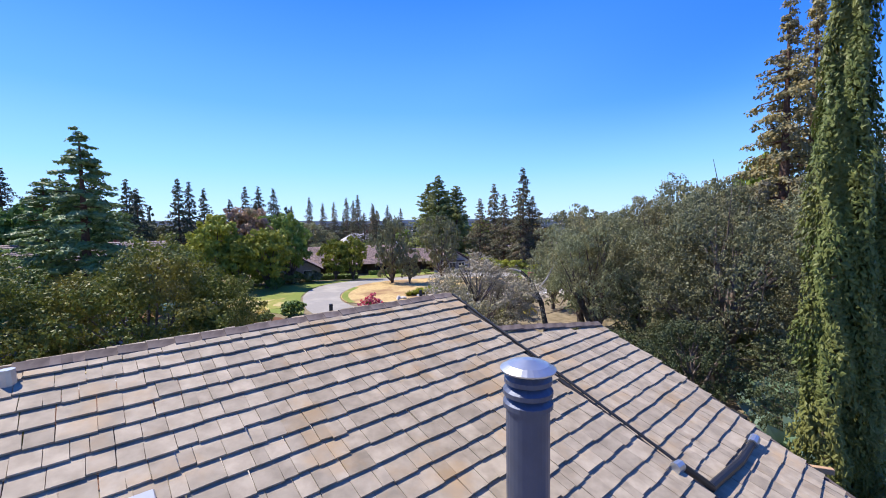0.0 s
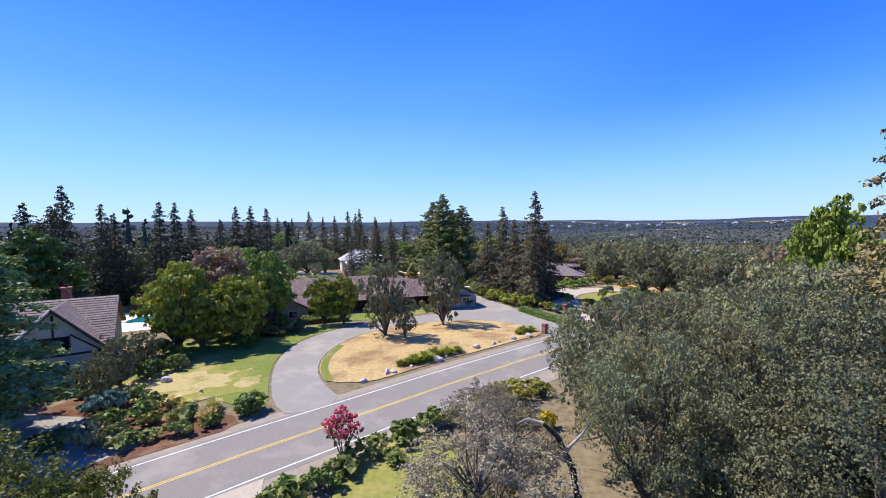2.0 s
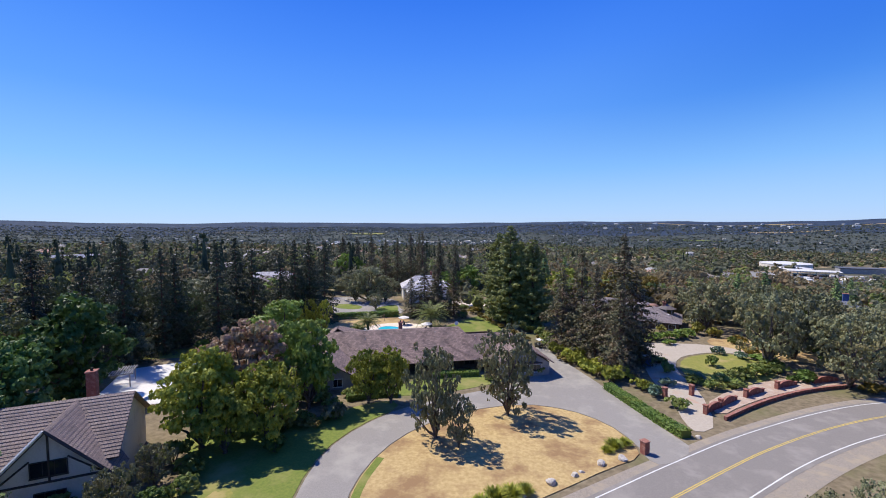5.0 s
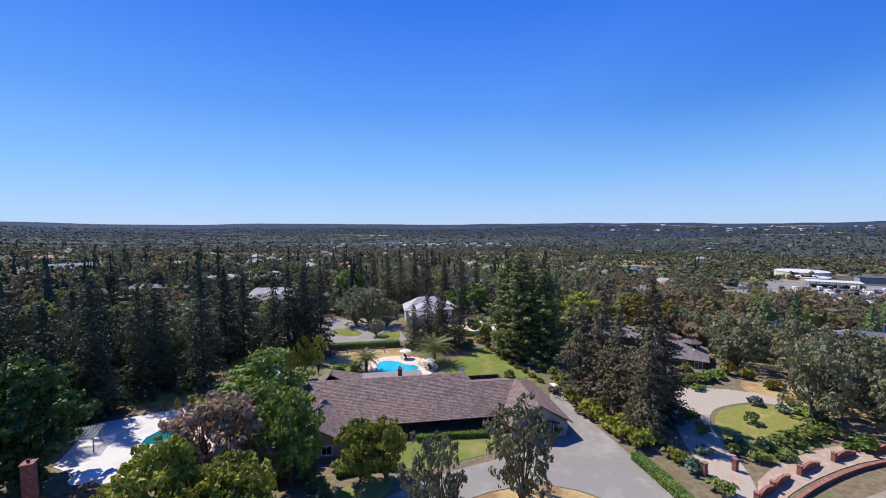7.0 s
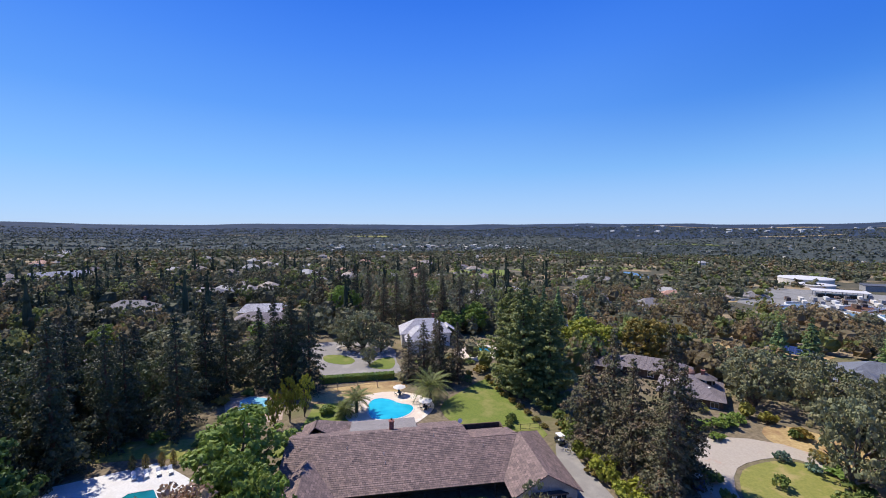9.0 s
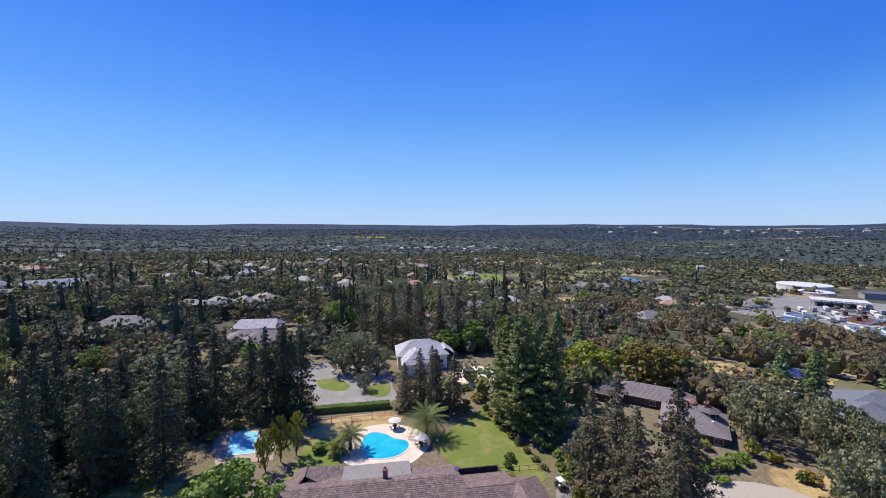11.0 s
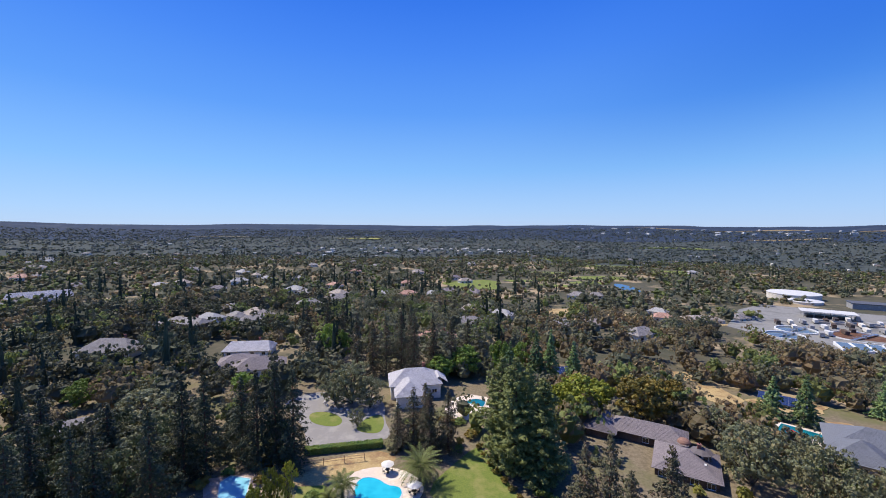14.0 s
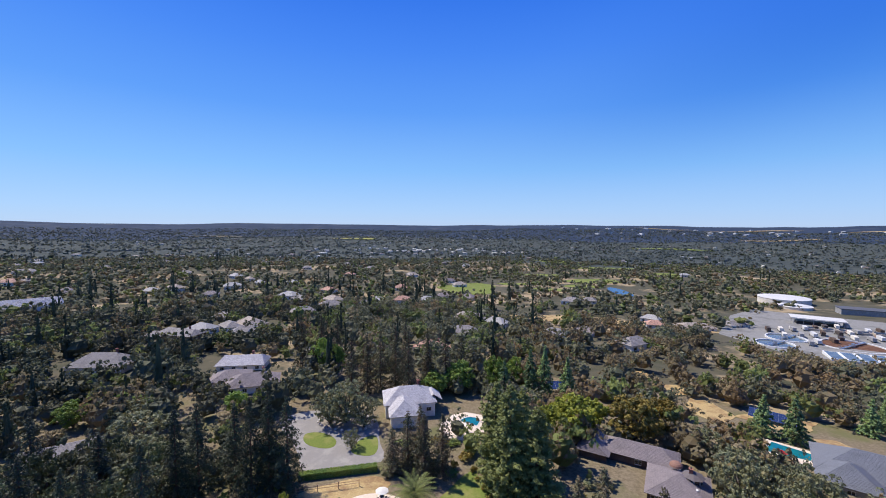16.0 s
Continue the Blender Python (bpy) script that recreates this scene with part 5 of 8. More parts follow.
clarifier(192, 368, 12, "round clarifier basin with a walkway")
clarifier(172, 345, 11, "round clarifier basin with a walkway")
clarifier(222, 352, 17, "large round basin of brown water")
for _i in range(7):
    _x, _y = 188 + _i * 7.5, 318 - _i * 1.2
    _ba = thing("filter_basin", "narrow concrete filter basin with white rim", "basin", place(_x, _y, lz(_x, _y) - 0.5, -0.35), "filter basins")
    part("rim", bm_box(-3.4, -9, 0, 3.4, 9, 2.2, 0.1), M_WHITE, _ba)
    part("water", bm_box(-2.8, -8.3, 2.2, 2.8, 8.3, 2.26), M_GREYWATER, _ba)
for _i in range(9):
    _x, _y = 236 + _i * 10, 412 - _i * 2.6
    _ba = thing("settling_tank", "square concrete settling tank", "tank", place(_x, _y, lz(_x, _y) - 0.5, -0.35), "settling tanks")
    part("rim", bm_box(-4.2, -4.2, 0, 4.2, 4.2, 2.6, 0.1), M_CONCRETE, _ba)
    part("water", bm_box(-3.4, -3.4, 2.6, 3.4, 3.4, 2.66), M_BLACK, _ba)
plain_house("tan_roofed_building", "low building with tan hip roof", 140, 388, 0.1, 26, 14, 3.0, 2.6, M_STUCCO, M_TANROOF, 1.0, None, chim=False)
plain_house("tan_roofed_building", "low building with tan hip roof", 178, 410, 0.5, 20, 12, 3.0, 2.4, M_STUCCO, M_MIDROOF, 1.0, None, chim=False)

# --- scattered valley houses ---
_rng = np.random.default_rng(77)
_covers = [M_LIGHTROOF, M_TANROOF, M_MIDROOF, M_MAUVEROOF, M_MIDROOF, M_TERRA]
_words = ["pale", "tan", "grey-brown", "mauve-grey", "grey-brown", "salmon"]
_templates = []
for _k in range(6):
    _t = thing("valley_house", "distant house with " + _words[_k] + " hip roof among trees", "house", place(0, 0, -500), "valley houses")
    part("wall", bm_box(-8, -5.5, 0, 8, 5.5, 3.6), M_CREAM, _t)
    hip_roof(_t, -8, -5.5, 8, 5.5, 3.5, 6.6, _covers[_k], 0.8, 0.9, 0.9)
    for _x in (-5, 0, 5):
        part("window", bm_box(_x - 1.0, -5.6, 1.0, _x + 1.0, -5.45, 2.4), M_PANE, _t)
    _templates.append(_t)
HOUSES = []
_n = 0
while _n < 84:
    _r = 300 * (1500 / 300) ** _rng.uniform(0, 1) if _n > 12 else _rng.uniform(330, 700)
    _a = radians(_rng.uniform(-64, 42) if _n % 3 else _rng.uniform(-58, -4))
    _x, _y = _r * math.sin(_a), _r * math.cos(_a)
    if (_x > 120 and _y < 640) or _y < 190 or (-70 < _x < 250 and 560 < _y < 1100):
        continue
    _s = _rng.uniform(0.85, 1.15)
    _m = place(_x, _y, lz(_x, _y) - 0.3, _rng.uniform(-0.7, 0.7)) @ Matrix.Diagonal((_s, _s, _s * 1.1, 1))
    if _n < 6:
        _templates[_n].matrix_basis = _m
    else:
        copy_thing(_templates[int(_rng.integers(6))], _m).scale = (_s, _s, _s * 1.1)
    HOUSES.append((_x, _y, 8.5 * _s))
    _n += 1


def truck(x, y, turn, cab, box):
    """A lorry parked in the works yard: cab, load bed and wheels."""
    t = thing("parked_truck", "lorry parked on the works yard", "truck", place(x, y, lz(x, y) + 0.25, turn), "works yard trucks")
    part("cab", bm_box(3.1, -1.15, 0.6, 5.0, 1.15, 2.9, 0.15), cab, t)
    part("load_box", bm_box(-4.6, -1.2, 1.0, 2.9, 1.2, 3.4, 0.05), box, t)
    for wx in (-3.6, -2.4, 3.9):
        for s in (-1, 1):
            part("wheel", bm_cyl(0.5, 0.5, -0.15, 0.15, 10), M_BLACK, t, m=Matrix.Translation((wx, s * 1.05, 0.5)) @ Matrix.Rotation(math.pi / 2, 4, "X"))


_rng = np.random.default_rng(14)
for _i in range(26):
    _a, _b = _i % 9, _i // 9
    truck(196 + _a * 11 + _rng.normal(0, 1.0), 352 + _a * 5 + _b * 21 + _rng.normal(0, 1.5), 1.2 + _rng.normal(0, 0.08), (M_WHITEDECK, M_GREYWALL, M_TERRA, M_GREYWALL)[_i % 4], (M_GREYWALL, M_WHITEDECK, M_BROWNWALL, M_TIMBER, M_STUCCO)[_i % 5])


# ---- trees and shrubs ----
def leaf_cloud(rng, C, N, size, stretch=1.0, keep=0.55):
    """Four-cornered leaf clumps at C, turned partly to face along N."""
    n = len(C)
    d = N * keep + rng.normal(0, 1, (n, 3)) * (1 - keep)
    d /= np.linalg.norm(d, axis=1)[:, None] + 1e-9
    t = np.cross(d, rng.normal(0, 1, (n, 3)))
    t /= np.linalg.norm(t, axis=1)[:, None] + 1e-9
    b = np.cross(d, t)
    s = size * rng.uniform(0.6, 1.3, (n, 1))
    w = s / stretch
    sag = d * s * 0.25
    V = np.stack([C + t * s, C + b * w * rng.uniform(0.7, 1.1, (n, 1)) - sag, C - t * s * rng.uniform(0.7, 1.0, (n, 1)), C - b * w - sag * 0.5], 1)
    return V.reshape(-1, 3)


def quad_index(n):
    return np.arange(4 * n).reshape(n, 4)


def crown_lobes(rng, n, size, lobes, squash=0.85, low=-0.25, shell=0.62, power=0.7, per=34, knot=0.34):
    """Leaves gathered in tufts on the outer part of overlapping lobes (centre, radius), with larger loose leaves deeper in."""
    c = np.array([l[:3] for l in lobes])
    r = np.array([l[3] for l in lobes])
    flat = np.array([1, 1, squash])

    def spots(count, inner, outer):
        k = rng.choice(len(r), int(count * 2.2) + 8, p=r ** 2 / (r ** 2).sum())
        u = rng.normal(0, 1, (len(k), 3))
        u /= np.linalg.norm(u, axis=1)[:, None]
        u[:, 2] = np.where(u[:, 2] < low, -u[:, 2] * 0.6, u[:, 2])
        rad = r[k] * (inner + (outer - inner) * rng.uniform(0, 1, len(k)) ** power)
        P = c[k] + u * rad[:, None] * flat
        q = (P[:, None] - c[None]) / flat
        ok = (np.linalg.norm(q, axis=2) < r * min(0.72, inner)).sum(1) < 1
        return P[ok][:count], u[ok][:count], r[k][ok][:count]

    tufts = max(8, int(n * 0.86 / per))
    T, U, rk = spots(tufts, shell, 1.0)
    m = len(T)
    k = np.repeat(np.arange(m), per)
    v = rng.normal(0, 1, (m * per, 3)) + 0.55 * U[k] + np.array([0, 0, 0.35])
    v /= np.linalg.norm(v, axis=1)[:, None]
    span = (rk * knot * rng.uniform(0.6, 1.3, m))[k]
    P = T[k] + v * (span * rng.uniform(0.45, 1.05, m * per))[:, None] * np.array([1, 1, 0.72])
    out = leaf_cloud(rng, P, v, size, 1.25, 0.72)
    Pi, ui, _ = spots(int(n * 0.14), shell * 0.8, shell)
    return np.concatenate([out, leaf_cloud(rng, Pi, ui, size * 1.35, 1.2, 0.6)])


def make_broad(seed, H=10.0, R=5.0, n=5000, size=0.28, lobes=22, trunk=0.35, fork=0.3, spread=1.0, material=None, bark=None, shell=0.62, open_low=0.25, bare=0):
    rng = np.random.default_rng(seed)
    base = H * open_low
    L = []
    fine = (22 / lobes) ** 0.4 if lobes > 40 else 1.0
    for i in range(lobes):
        a = i * 2.4 + rng.uniform(-0.5, 0.5)
        cz = 1 - 1.86 * (i + 0.5) / lobes
        q = math.sqrt(max(0.02, 1 - cz * cz)) * rng.uniform(0.72, 1.15)
        L.append((R * 0.68 * q * math.cos(a), R * 0.68 * q * math.sin(a), base + (H - base) * (0.46 + 0.38 * cz * rng.uniform(0.75, 1.2)), R * rng.uniform(0.22, 0.44) * fine))
    V = crown_lobes(rng, n, size, L, shell=shell)
    V[:, 2] *= H / max(V[:, 2].max(), 0.1)
    crown = np_mesh("crown", V, quad_index(len(V) // 4), material)
    tubes = [([(0, 0, -0.3), (0.08 * R * rng.normal() * 0.3, 0.02 * R, base * 0.55), (0.05, 0.03, base)], [trunk * 1.35, trunk, trunk * 0.8])]
    for l in L[:: max(1, lobes // 11)]:
        e = Vector(l[:3])
        m1 = Vector((e.x * 0.35, e.y * 0.35, base + (e.z - base) * 0.55)) + Vector(rng.normal(0, 0.06 * R, 3))
        tubes.append(([(0.03, 0.02, base * 0.85), tuple(m1), tuple(e)], [trunk * 0.55, trunk * 0.34, trunk * 0.1]))
        for _ in range(bare):
            e2 = e + Vector(rng.normal(0, 0.16 * R, 3))
            tubes.append(([tuple(m1), tuple((m1 + e2) / 2 + Vector(rng.normal(0, 0.06 * R, 3))), tuple(e2)], [trunk * 0.24, trunk * 0.14, trunk * 0.04]))
    wood = as_mesh("trunk", bm_tubes(tubes, 7), bark or M_BARK)
    return wood, crown


def make_conifer(seed, H=20.0, R=3.6, n=2600, size=0.4, droop=0.25, low=0.06, power=0.85, tiers=30, material=None, bark=None, lift=0.0, ragged=0.25, trunk=0.35, gap=0.0, whorl=8):
    """Uneven boughs on a straight stem; tufts of needles sit along each bough, thickest at its end."""
    rng = np.random.default_rng(seed)
    P, N, Q = [], [], []
    tubes = [([(0, 0, -0.3), (0, 0, H * 0.5), (0, 0, H * 0.985)], [trunk, trunk * 0.6, 0.03])]
    per = n / tiers / whorl
    ph = rng.uniform(0, 6.28, 4)
    for i in range(tiers):
        f = (i + rng.uniform(0, 0.9)) / tiers
        z = H * (low + (0.975 - low) * f)
        for j in range(whorl):
            if rng.uniform() < gap:
                continue
            a = 2 * math.pi * (j + rng.uniform(-0.45, 0.45)) / whorl + i * 1.1
            bulge = 1 + ragged * (0.45 * math.sin(2 * a + 7 * f + ph[0]) + 0.4 * math.sin(3 * a - 13 * f + ph[1]) + 0.35 * math.sin(a + 21 * f + ph[2]))
            r = R * (1 - f) ** power * min(1.0, 0.72 + 3.5 * f) * bulge
            ln = max(0.35, r * rng.uniform(1 - ragged, 1 + ragged * 0.45))
            zj = z + rng.uniform(-1.0, 1.0) * H / tiers
            m = max(4, int(per * (0.3 + 1.5 * ln / R)))
            k = max(2, int(round(1 + 3.0 * ln / R)))
            knots = 1 - (np.arange(k) / k) ** 1.2 * 0.85
            s = knots[rng.integers(k, size=m)]
            v = rng.normal(0, 1, (m, 3)) + np.array([0, 0, 0.4])
            v /= np.linalg.norm(v, axis=1)[:, None]
            span = (0.2 + 0.09 * ln) * (1.25 - 0.45 * s) * rng.uniform(0.5, 1.1, m) * (H / 20)
            ca, sa = math.cos(a), math.sin(a)
            dz = (lift * s - droop * s ** 2) * ln
            P.append(np.stack([ca * ln * s, sa * ln * s, zj + dz], 1) + v * span[:, None] * np.array([1.35, 1.35, 0.75]))
            N.append(v * 0.8 + np.array([ca * 0.4, sa * 0.4, 0.3]))
            Q.append(np.full((m, 1), 0.7 + 0.35 * min(1.0, ln / R)))
            if i % 2 == 0 and j % 2 == 0 and ln > 1.0:
                tubes.append(([(0, 0, z), (ca * ln * 0.8, sa * ln * 0.8, z + (lift * 0.8 - droop * 0.64) * ln)], [trunk * 0.18, 0.02]))
    P, N = np.concatenate(P), np.concatenate(N)
    V = leaf_cloud(rng, P, N, size * np.concatenate(Q), 1.6, 0.72)
    return as_mesh("trunk", bm_tubes(tubes, 5), bark or M_REDBARK), np_mesh("crown", V, quad_index(len(V) // 4), material)


def make_column(seed, H=16.0, R=1.0, n=6000, size=0.16, material=None, base=0.03):
    rng = np.random.default_rng(seed)
    f = rng.uniform(0, 1, n) ** 0.9
    prof = np.minimum(1, 0.55 + 2.5 * f) * np.clip((1 - f) / 0.42, 0, 1) ** 0.55
    a = rng.uniform(0, 2 * math.pi, n)
    lump = 1 + 0.2 * np.sin(5 * a + 9 * f) + 0.17 * np.sin(3 * a - 31 * f) + 0.14 * np.sin(7 * a + 53 * f)
    r = R * prof * lump * rng.uniform(0.72, 1.05, n)
    P = np.stack([r * np.cos(a), r * np.sin(a), H * (base + (1 - base) * f)], 1)
    N = np.stack([np.cos(a), np.sin(a), 0.5 + 0 * a], 1)
    V = leaf_cloud(rng, P, N, size, 2.0, 0.72)
    return as_mesh("trunk", bm_tubes([([(0, 0, -0.2), (0, 0, H * 0.8)], [R * 0.28, 0.05])], 6), M_BARK), np_mesh("crown", V, quad_index(n), material)


def make_shrub(seed, n=1150, size=0.08, lobes=9, material=None, flat=0.85, trim=0.0):
    """A bush one metre in half-width and about 1.3 m high, to be scaled."""
    rng = np.random.default_rng(seed)
    L = [(0.0, 0.0, 0.62, 0.66)] if trim else []
    for i in range(lobes):
        a, q = i * 2.4, math.sqrt((i + 0.5) / lobes) * (0.45 if trim else 0.66)
        L.append((q * math.cos(a), q * math.sin(a), 0.45 + 0.45 * (1 - q * q) * rng.uniform(0.5, 1), rng.uniform(0.3, 0.45)))
    V = crown_lobes(rng, n, size, L, flat, low=-0.9, shell=0.7, per=16, knot=0.45)
    V[:, 2] = np.maximum(V[:, 2], 0.02)
    tubes = [([(0.05 * math.cos(a), 0.05 * math.sin(a), -0.1), (0.4 * math.cos(a), 0.4 * math.sin(a), 0.7)], [0.035, 0.012]) for a in (0.3, 1.6, 2.9, 4.2, 5.4)]
    return as_mesh("stem", bm_tubes(tubes, 5), M_BARK), np_mesh("crown", V, quad_index(len(V) // 4), material)


PROTO = {}


def proto(key, maker, **kw):
    if key not in PROTO:
        PROTO[key] = maker(**kw)
    return PROTO[key]


def plant(pair, name, label, category, x, y, sx, sz, turn=0.0, lean=0.0, stem="trunk", group=""):
    """Sets a tree or bush from its two meshes; sx, sz scale its spread and height."""
    t = thing(name, label, category, Matrix.Translation((x, y, lz(x, y))) @ Matrix.Rotation(turn, 4, "Z") @ Matrix.Rotation(lean, 4, "X") @ Matrix.Diagonal((sx, sx, sz, 1)), group)
    part(stem, pair[0], None, t)
    part("crown", pair[1], None, t)
    return t


def oak(x, y, H, R, s=0, near=False, label="", mat=None, tag="oak"):
    mat = mat or L_OAK
    key = (tag, near, s % 3)
    pr = proto(key, make_broad, seed=11 + s % 3, H=10, R=6, n=(34000 if near == 2 else 13000) if near else 4800, size=(0.064 if near == 2 else 0.1) if near else 0.22, lobes=(64 if near == 2 else 48) if near else 26, trunk=0.4, material=mat, bare=2 if near else 0, open_low=0.14 if near else 0.03)
    return plant(pr, "oak_tree", label or "evergreen oak with a dense grey-green crown", "tree", x, y, R / 6, H / 10, s * 1.9)


def broad(kind, mat, x, y, H, R, s, label, n=5200, size=0.3, near=False, **kw):
    pr = proto((kind, s % 2), make_broad, seed=40 + s % 2 + len(kind), H=10, R=5, n=n, size=size, material=mat, **kw)
    return plant(pr, kind, label, "tree", x, y, R / 5, H / 10, s * 2.1)


def conifer(kind, mat, x, y, H, R, s, label, **kw):
    kw = {**dict(H=20, R=4, material=mat), **kw}
    pr = proto((kind, s % 3), make_conifer, seed=70 + s % 3 + len(kind), **kw)
    return plant(pr, kind, label, "tree", x, y, R / (4.7 if kind == "redwood_tree" else 4), H / 20, s * 1.3)


# the oak mass beside the first garden
_spots = [(12.0, 31.8, 11.8, 4.6), (17.0, 24.5, 12.5, 5.8), (13.0, 38.5, 12.2, 5.4), (20.5, 32.0, 14.3, 6.4), (27, 25, 14.5, 6.4), (17.5, 45.0, 11.6, 4.9), (26.5, 40, 14.5, 6.6), (34, 33, 15.5, 6.6),
          (33, 47, 14.0, 6.2), (41, 41, 15.5, 6.8), (22, 15.5, 10.5, 5.0), (30, 17.0, 13, 5.5), (46, 52, 14.5, 6.4),
          (23.5, 36.5, 13.6, 5.6), (15.5, 30.5, 12.4, 5.0), (30.5, 41.5, 14.0, 5.8), (24.5, 46.5, 12.0, 5.2), (22.5, 21.0, 12.5, 5.2), (37.5, 25.5, 15.0, 6.0)]
for _i, (_x, _y, _h, _r) in enumerate(_spots):
    oak(_x, _y, _h, _r, _i, 2 if _y < 34 and _x < 28 else 1)
for _i, (_x, _y, _h, _r) in enumerate([(13.2, 48.6, 8.8, 3.4), (20.6, 50.6, 10.2, 4.2), (26.5, 54.0, 10.0, 4.4), (33.0, 57.5, 10.0, 4.6), (40.0, 62.0, 9.4, 4.2)]):
    oak(_x, _y, _h, _r, _i + 1, 1, "evergreen oak leaning over the roadside")
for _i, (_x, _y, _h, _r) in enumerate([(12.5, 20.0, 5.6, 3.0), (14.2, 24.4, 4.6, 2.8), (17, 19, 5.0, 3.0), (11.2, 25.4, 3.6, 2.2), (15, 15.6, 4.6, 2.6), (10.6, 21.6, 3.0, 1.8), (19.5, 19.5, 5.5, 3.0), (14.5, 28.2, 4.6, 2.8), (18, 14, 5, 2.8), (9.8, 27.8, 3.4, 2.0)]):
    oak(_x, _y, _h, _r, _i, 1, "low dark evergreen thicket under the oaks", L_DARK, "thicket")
for _i, (_x, _y, _h, _r) in enumerate([(50, 34, 14, 7), (57, 46, 13.5, 7), (60, 60, 13, 6.5), (44, 63, 10.5, 5.5), (70, 52, 14, 7), (66, 72, 12.5, 6.5), (54, 74, 9.5, 5), (78, 66, 14, 7), (62, 26, 14, 7), (76, 36, 14, 7), (85, 82, 13, 7), (74, 88, 11, 6)]):
    oak(_x, _y, _h, _r, _i)
# greyish thinning tree with a bare dark limb
_gt = proto("thin", make_broad, seed=5, H=10, R=5, n=26000, size=0.062, lobes=46, trunk=0.3, material=L_GREY, bark=M_BARK, shell=0.35, bare=4, open_low=0.18)
plant(_gt, "thinning_tree", "thinning grey-brown tree with many bare twigs", "tree", 2.4, 27.5, 0.9, 0.86, 0.6)
plant(_gt, "thinning_tree", "thinning grey-brown tree with many bare twigs", "tree", 4.6, 33.0, 0.74, 0.74, 2.2)
plant(_gt, "thinning_tree", "thinning grey-brown tree with many bare twigs", "tree", 3.5, 39.9, 0.66, 0.56, 4.0)
_limb = thing("dead_limb", "bare dark dead limb curving over the shrubs", "dead tree", Matrix.Translation((7.6, 30.6, lz(7.6, 30.6))))
part("trunk", bm_tubes([([(0, 0, -0.2), (0.25, 0.2, 2.2), (-0.1, 0.4, 4.2), (-0.9, 0.4, 5.9), (-1.7, 0.2, 6.7)], [0.3, 0.24, 0.19, 0.14, 0.09])], 8), M_TIMBER, _limb)
for _b in (([(-0.5, 0.4, 5.1), (0.3, 0.1, 6.2), (0.6, -0.2, 7.0)], [0.1, 0.07, 0.03]), ([(-1.7, 0.2, 6.7), (-2.5, 0.3, 6.9), (-3.1, 0.1, 6.7)], [0.09, 0.06, 0.02]), ([(-0.2, 0.4, 4.4), (-1.0, 0.0, 5.0), (-1.6, -0.3, 5.1)], [0.09, 0.05, 0.02])):
    part("branch", bm_tubes([_b], 6), M_PALEBARK, _limb)
# redwoods, lime-leaved tree and cypress on the right
_rw = dict(n=22000, size=0.15, tiers=44, droop=0.12, ragged=0.45, gap=0.25, trunk=0.5, power=0.75)
conifer("tall_redwood", L_RWGOLD, 27.5, 33.0, 27.6, 4.8, 0, "tall redwood with gold-tinged sparse needles", **_rw)
conifer("tall_redwood", L_RWGOLD, 31.5, 35.0, 30.0, 4.6, 1, "tall redwood with gold-tinged sparse needles", **_rw)
conifer("tall_redwood", L_RWGOLD, 41, 37, 22, 4.4, 2, "tall redwood with gold-tinged sparse needles", **_rw)
for _i, (_x, _y, _h, _r) in enumerate([(45.5, 58, 20.5, 5.0), (56, 66, 17, 5), (62, 80, 14, 5)]):
    broad("lime_leaved_tree", L_LIME, _x, _y, _h, _r, _i, "tall tree with fresh lime-green leaves", n=9000, size=0.2, shell=0.45)
_cy = proto("cypress", make_column, seed=3, H=20, R=1, n=30000, size=0.12, material=L_CYPRESS)
plant(_cy, "italian_cypress", "tall narrow cypress column, yellow-green", "tree", 10.5, 10.9, 0.62, 0.95, 0.4, 0.01)
plant(_cy, "italian_cypress", "shorter cypress column grown against the tall one", "tree", 11.3, 10.8, 0.5, 0.62, 2.4, -0.02)
# trees left of the first driveway
_lt = dict(n=27000, size=0.088, lobes=34, trunk=0.22, shell=0.55, bare=2, open_low=0.04)
broad("driveway_tree", L_LEFT, -16.4, 22.6, 10.3, 4.7, 0, "broad leafy green tree beside the driveway", **_lt)
broad("driveway_tree", L_LEFT, -14.0, 25.4, 7.4, 2.9, 1, "broad leafy green tree beside the driveway", **_lt)
broad("driveway_tree", L_LEFT, -22.0, 18.5, 9.4, 4.4, 0, "broad leafy green tree beside the driveway", **_lt)
broad("driveway_tree", L_LEFT, -17.5, 13.0, 6.0, 3.2, 1, "broad leafy green tree beside the driveway", **_lt)
_cd = dict(n=18000, size=0.18, tiers=21, droop=0.32, lift=0.22, ragged=0.3, power=0.7, trunk=0.4, low=0.1)
for _i, (_x, _y, _h, _r) in enumerate([(-35.0, 39.7, 19.9, 5.6), (-43, 44, 16.0, 5.4), (-39, 32.5, 13.0, 5.6)]):
    conifer("deodar_cedar", L_CEDAR, _x, _y, _h, _r, _i, "green cedar with tiered drooping boughs", **_cd)
for _i, (_x, _y, _h, _r) in enumerate([(-65, 72, 17.5, 7.5), (-57, 57, 15.5, 6), (-72, 63, 15.5, 7)]):
    broad("large_leafy_tree", L_DEEP, _x, _y, _h, _r, _i, "large dark-shaded tree with fresh green top", n=8500, size=0.26, open_low=0.03, lobes=28)
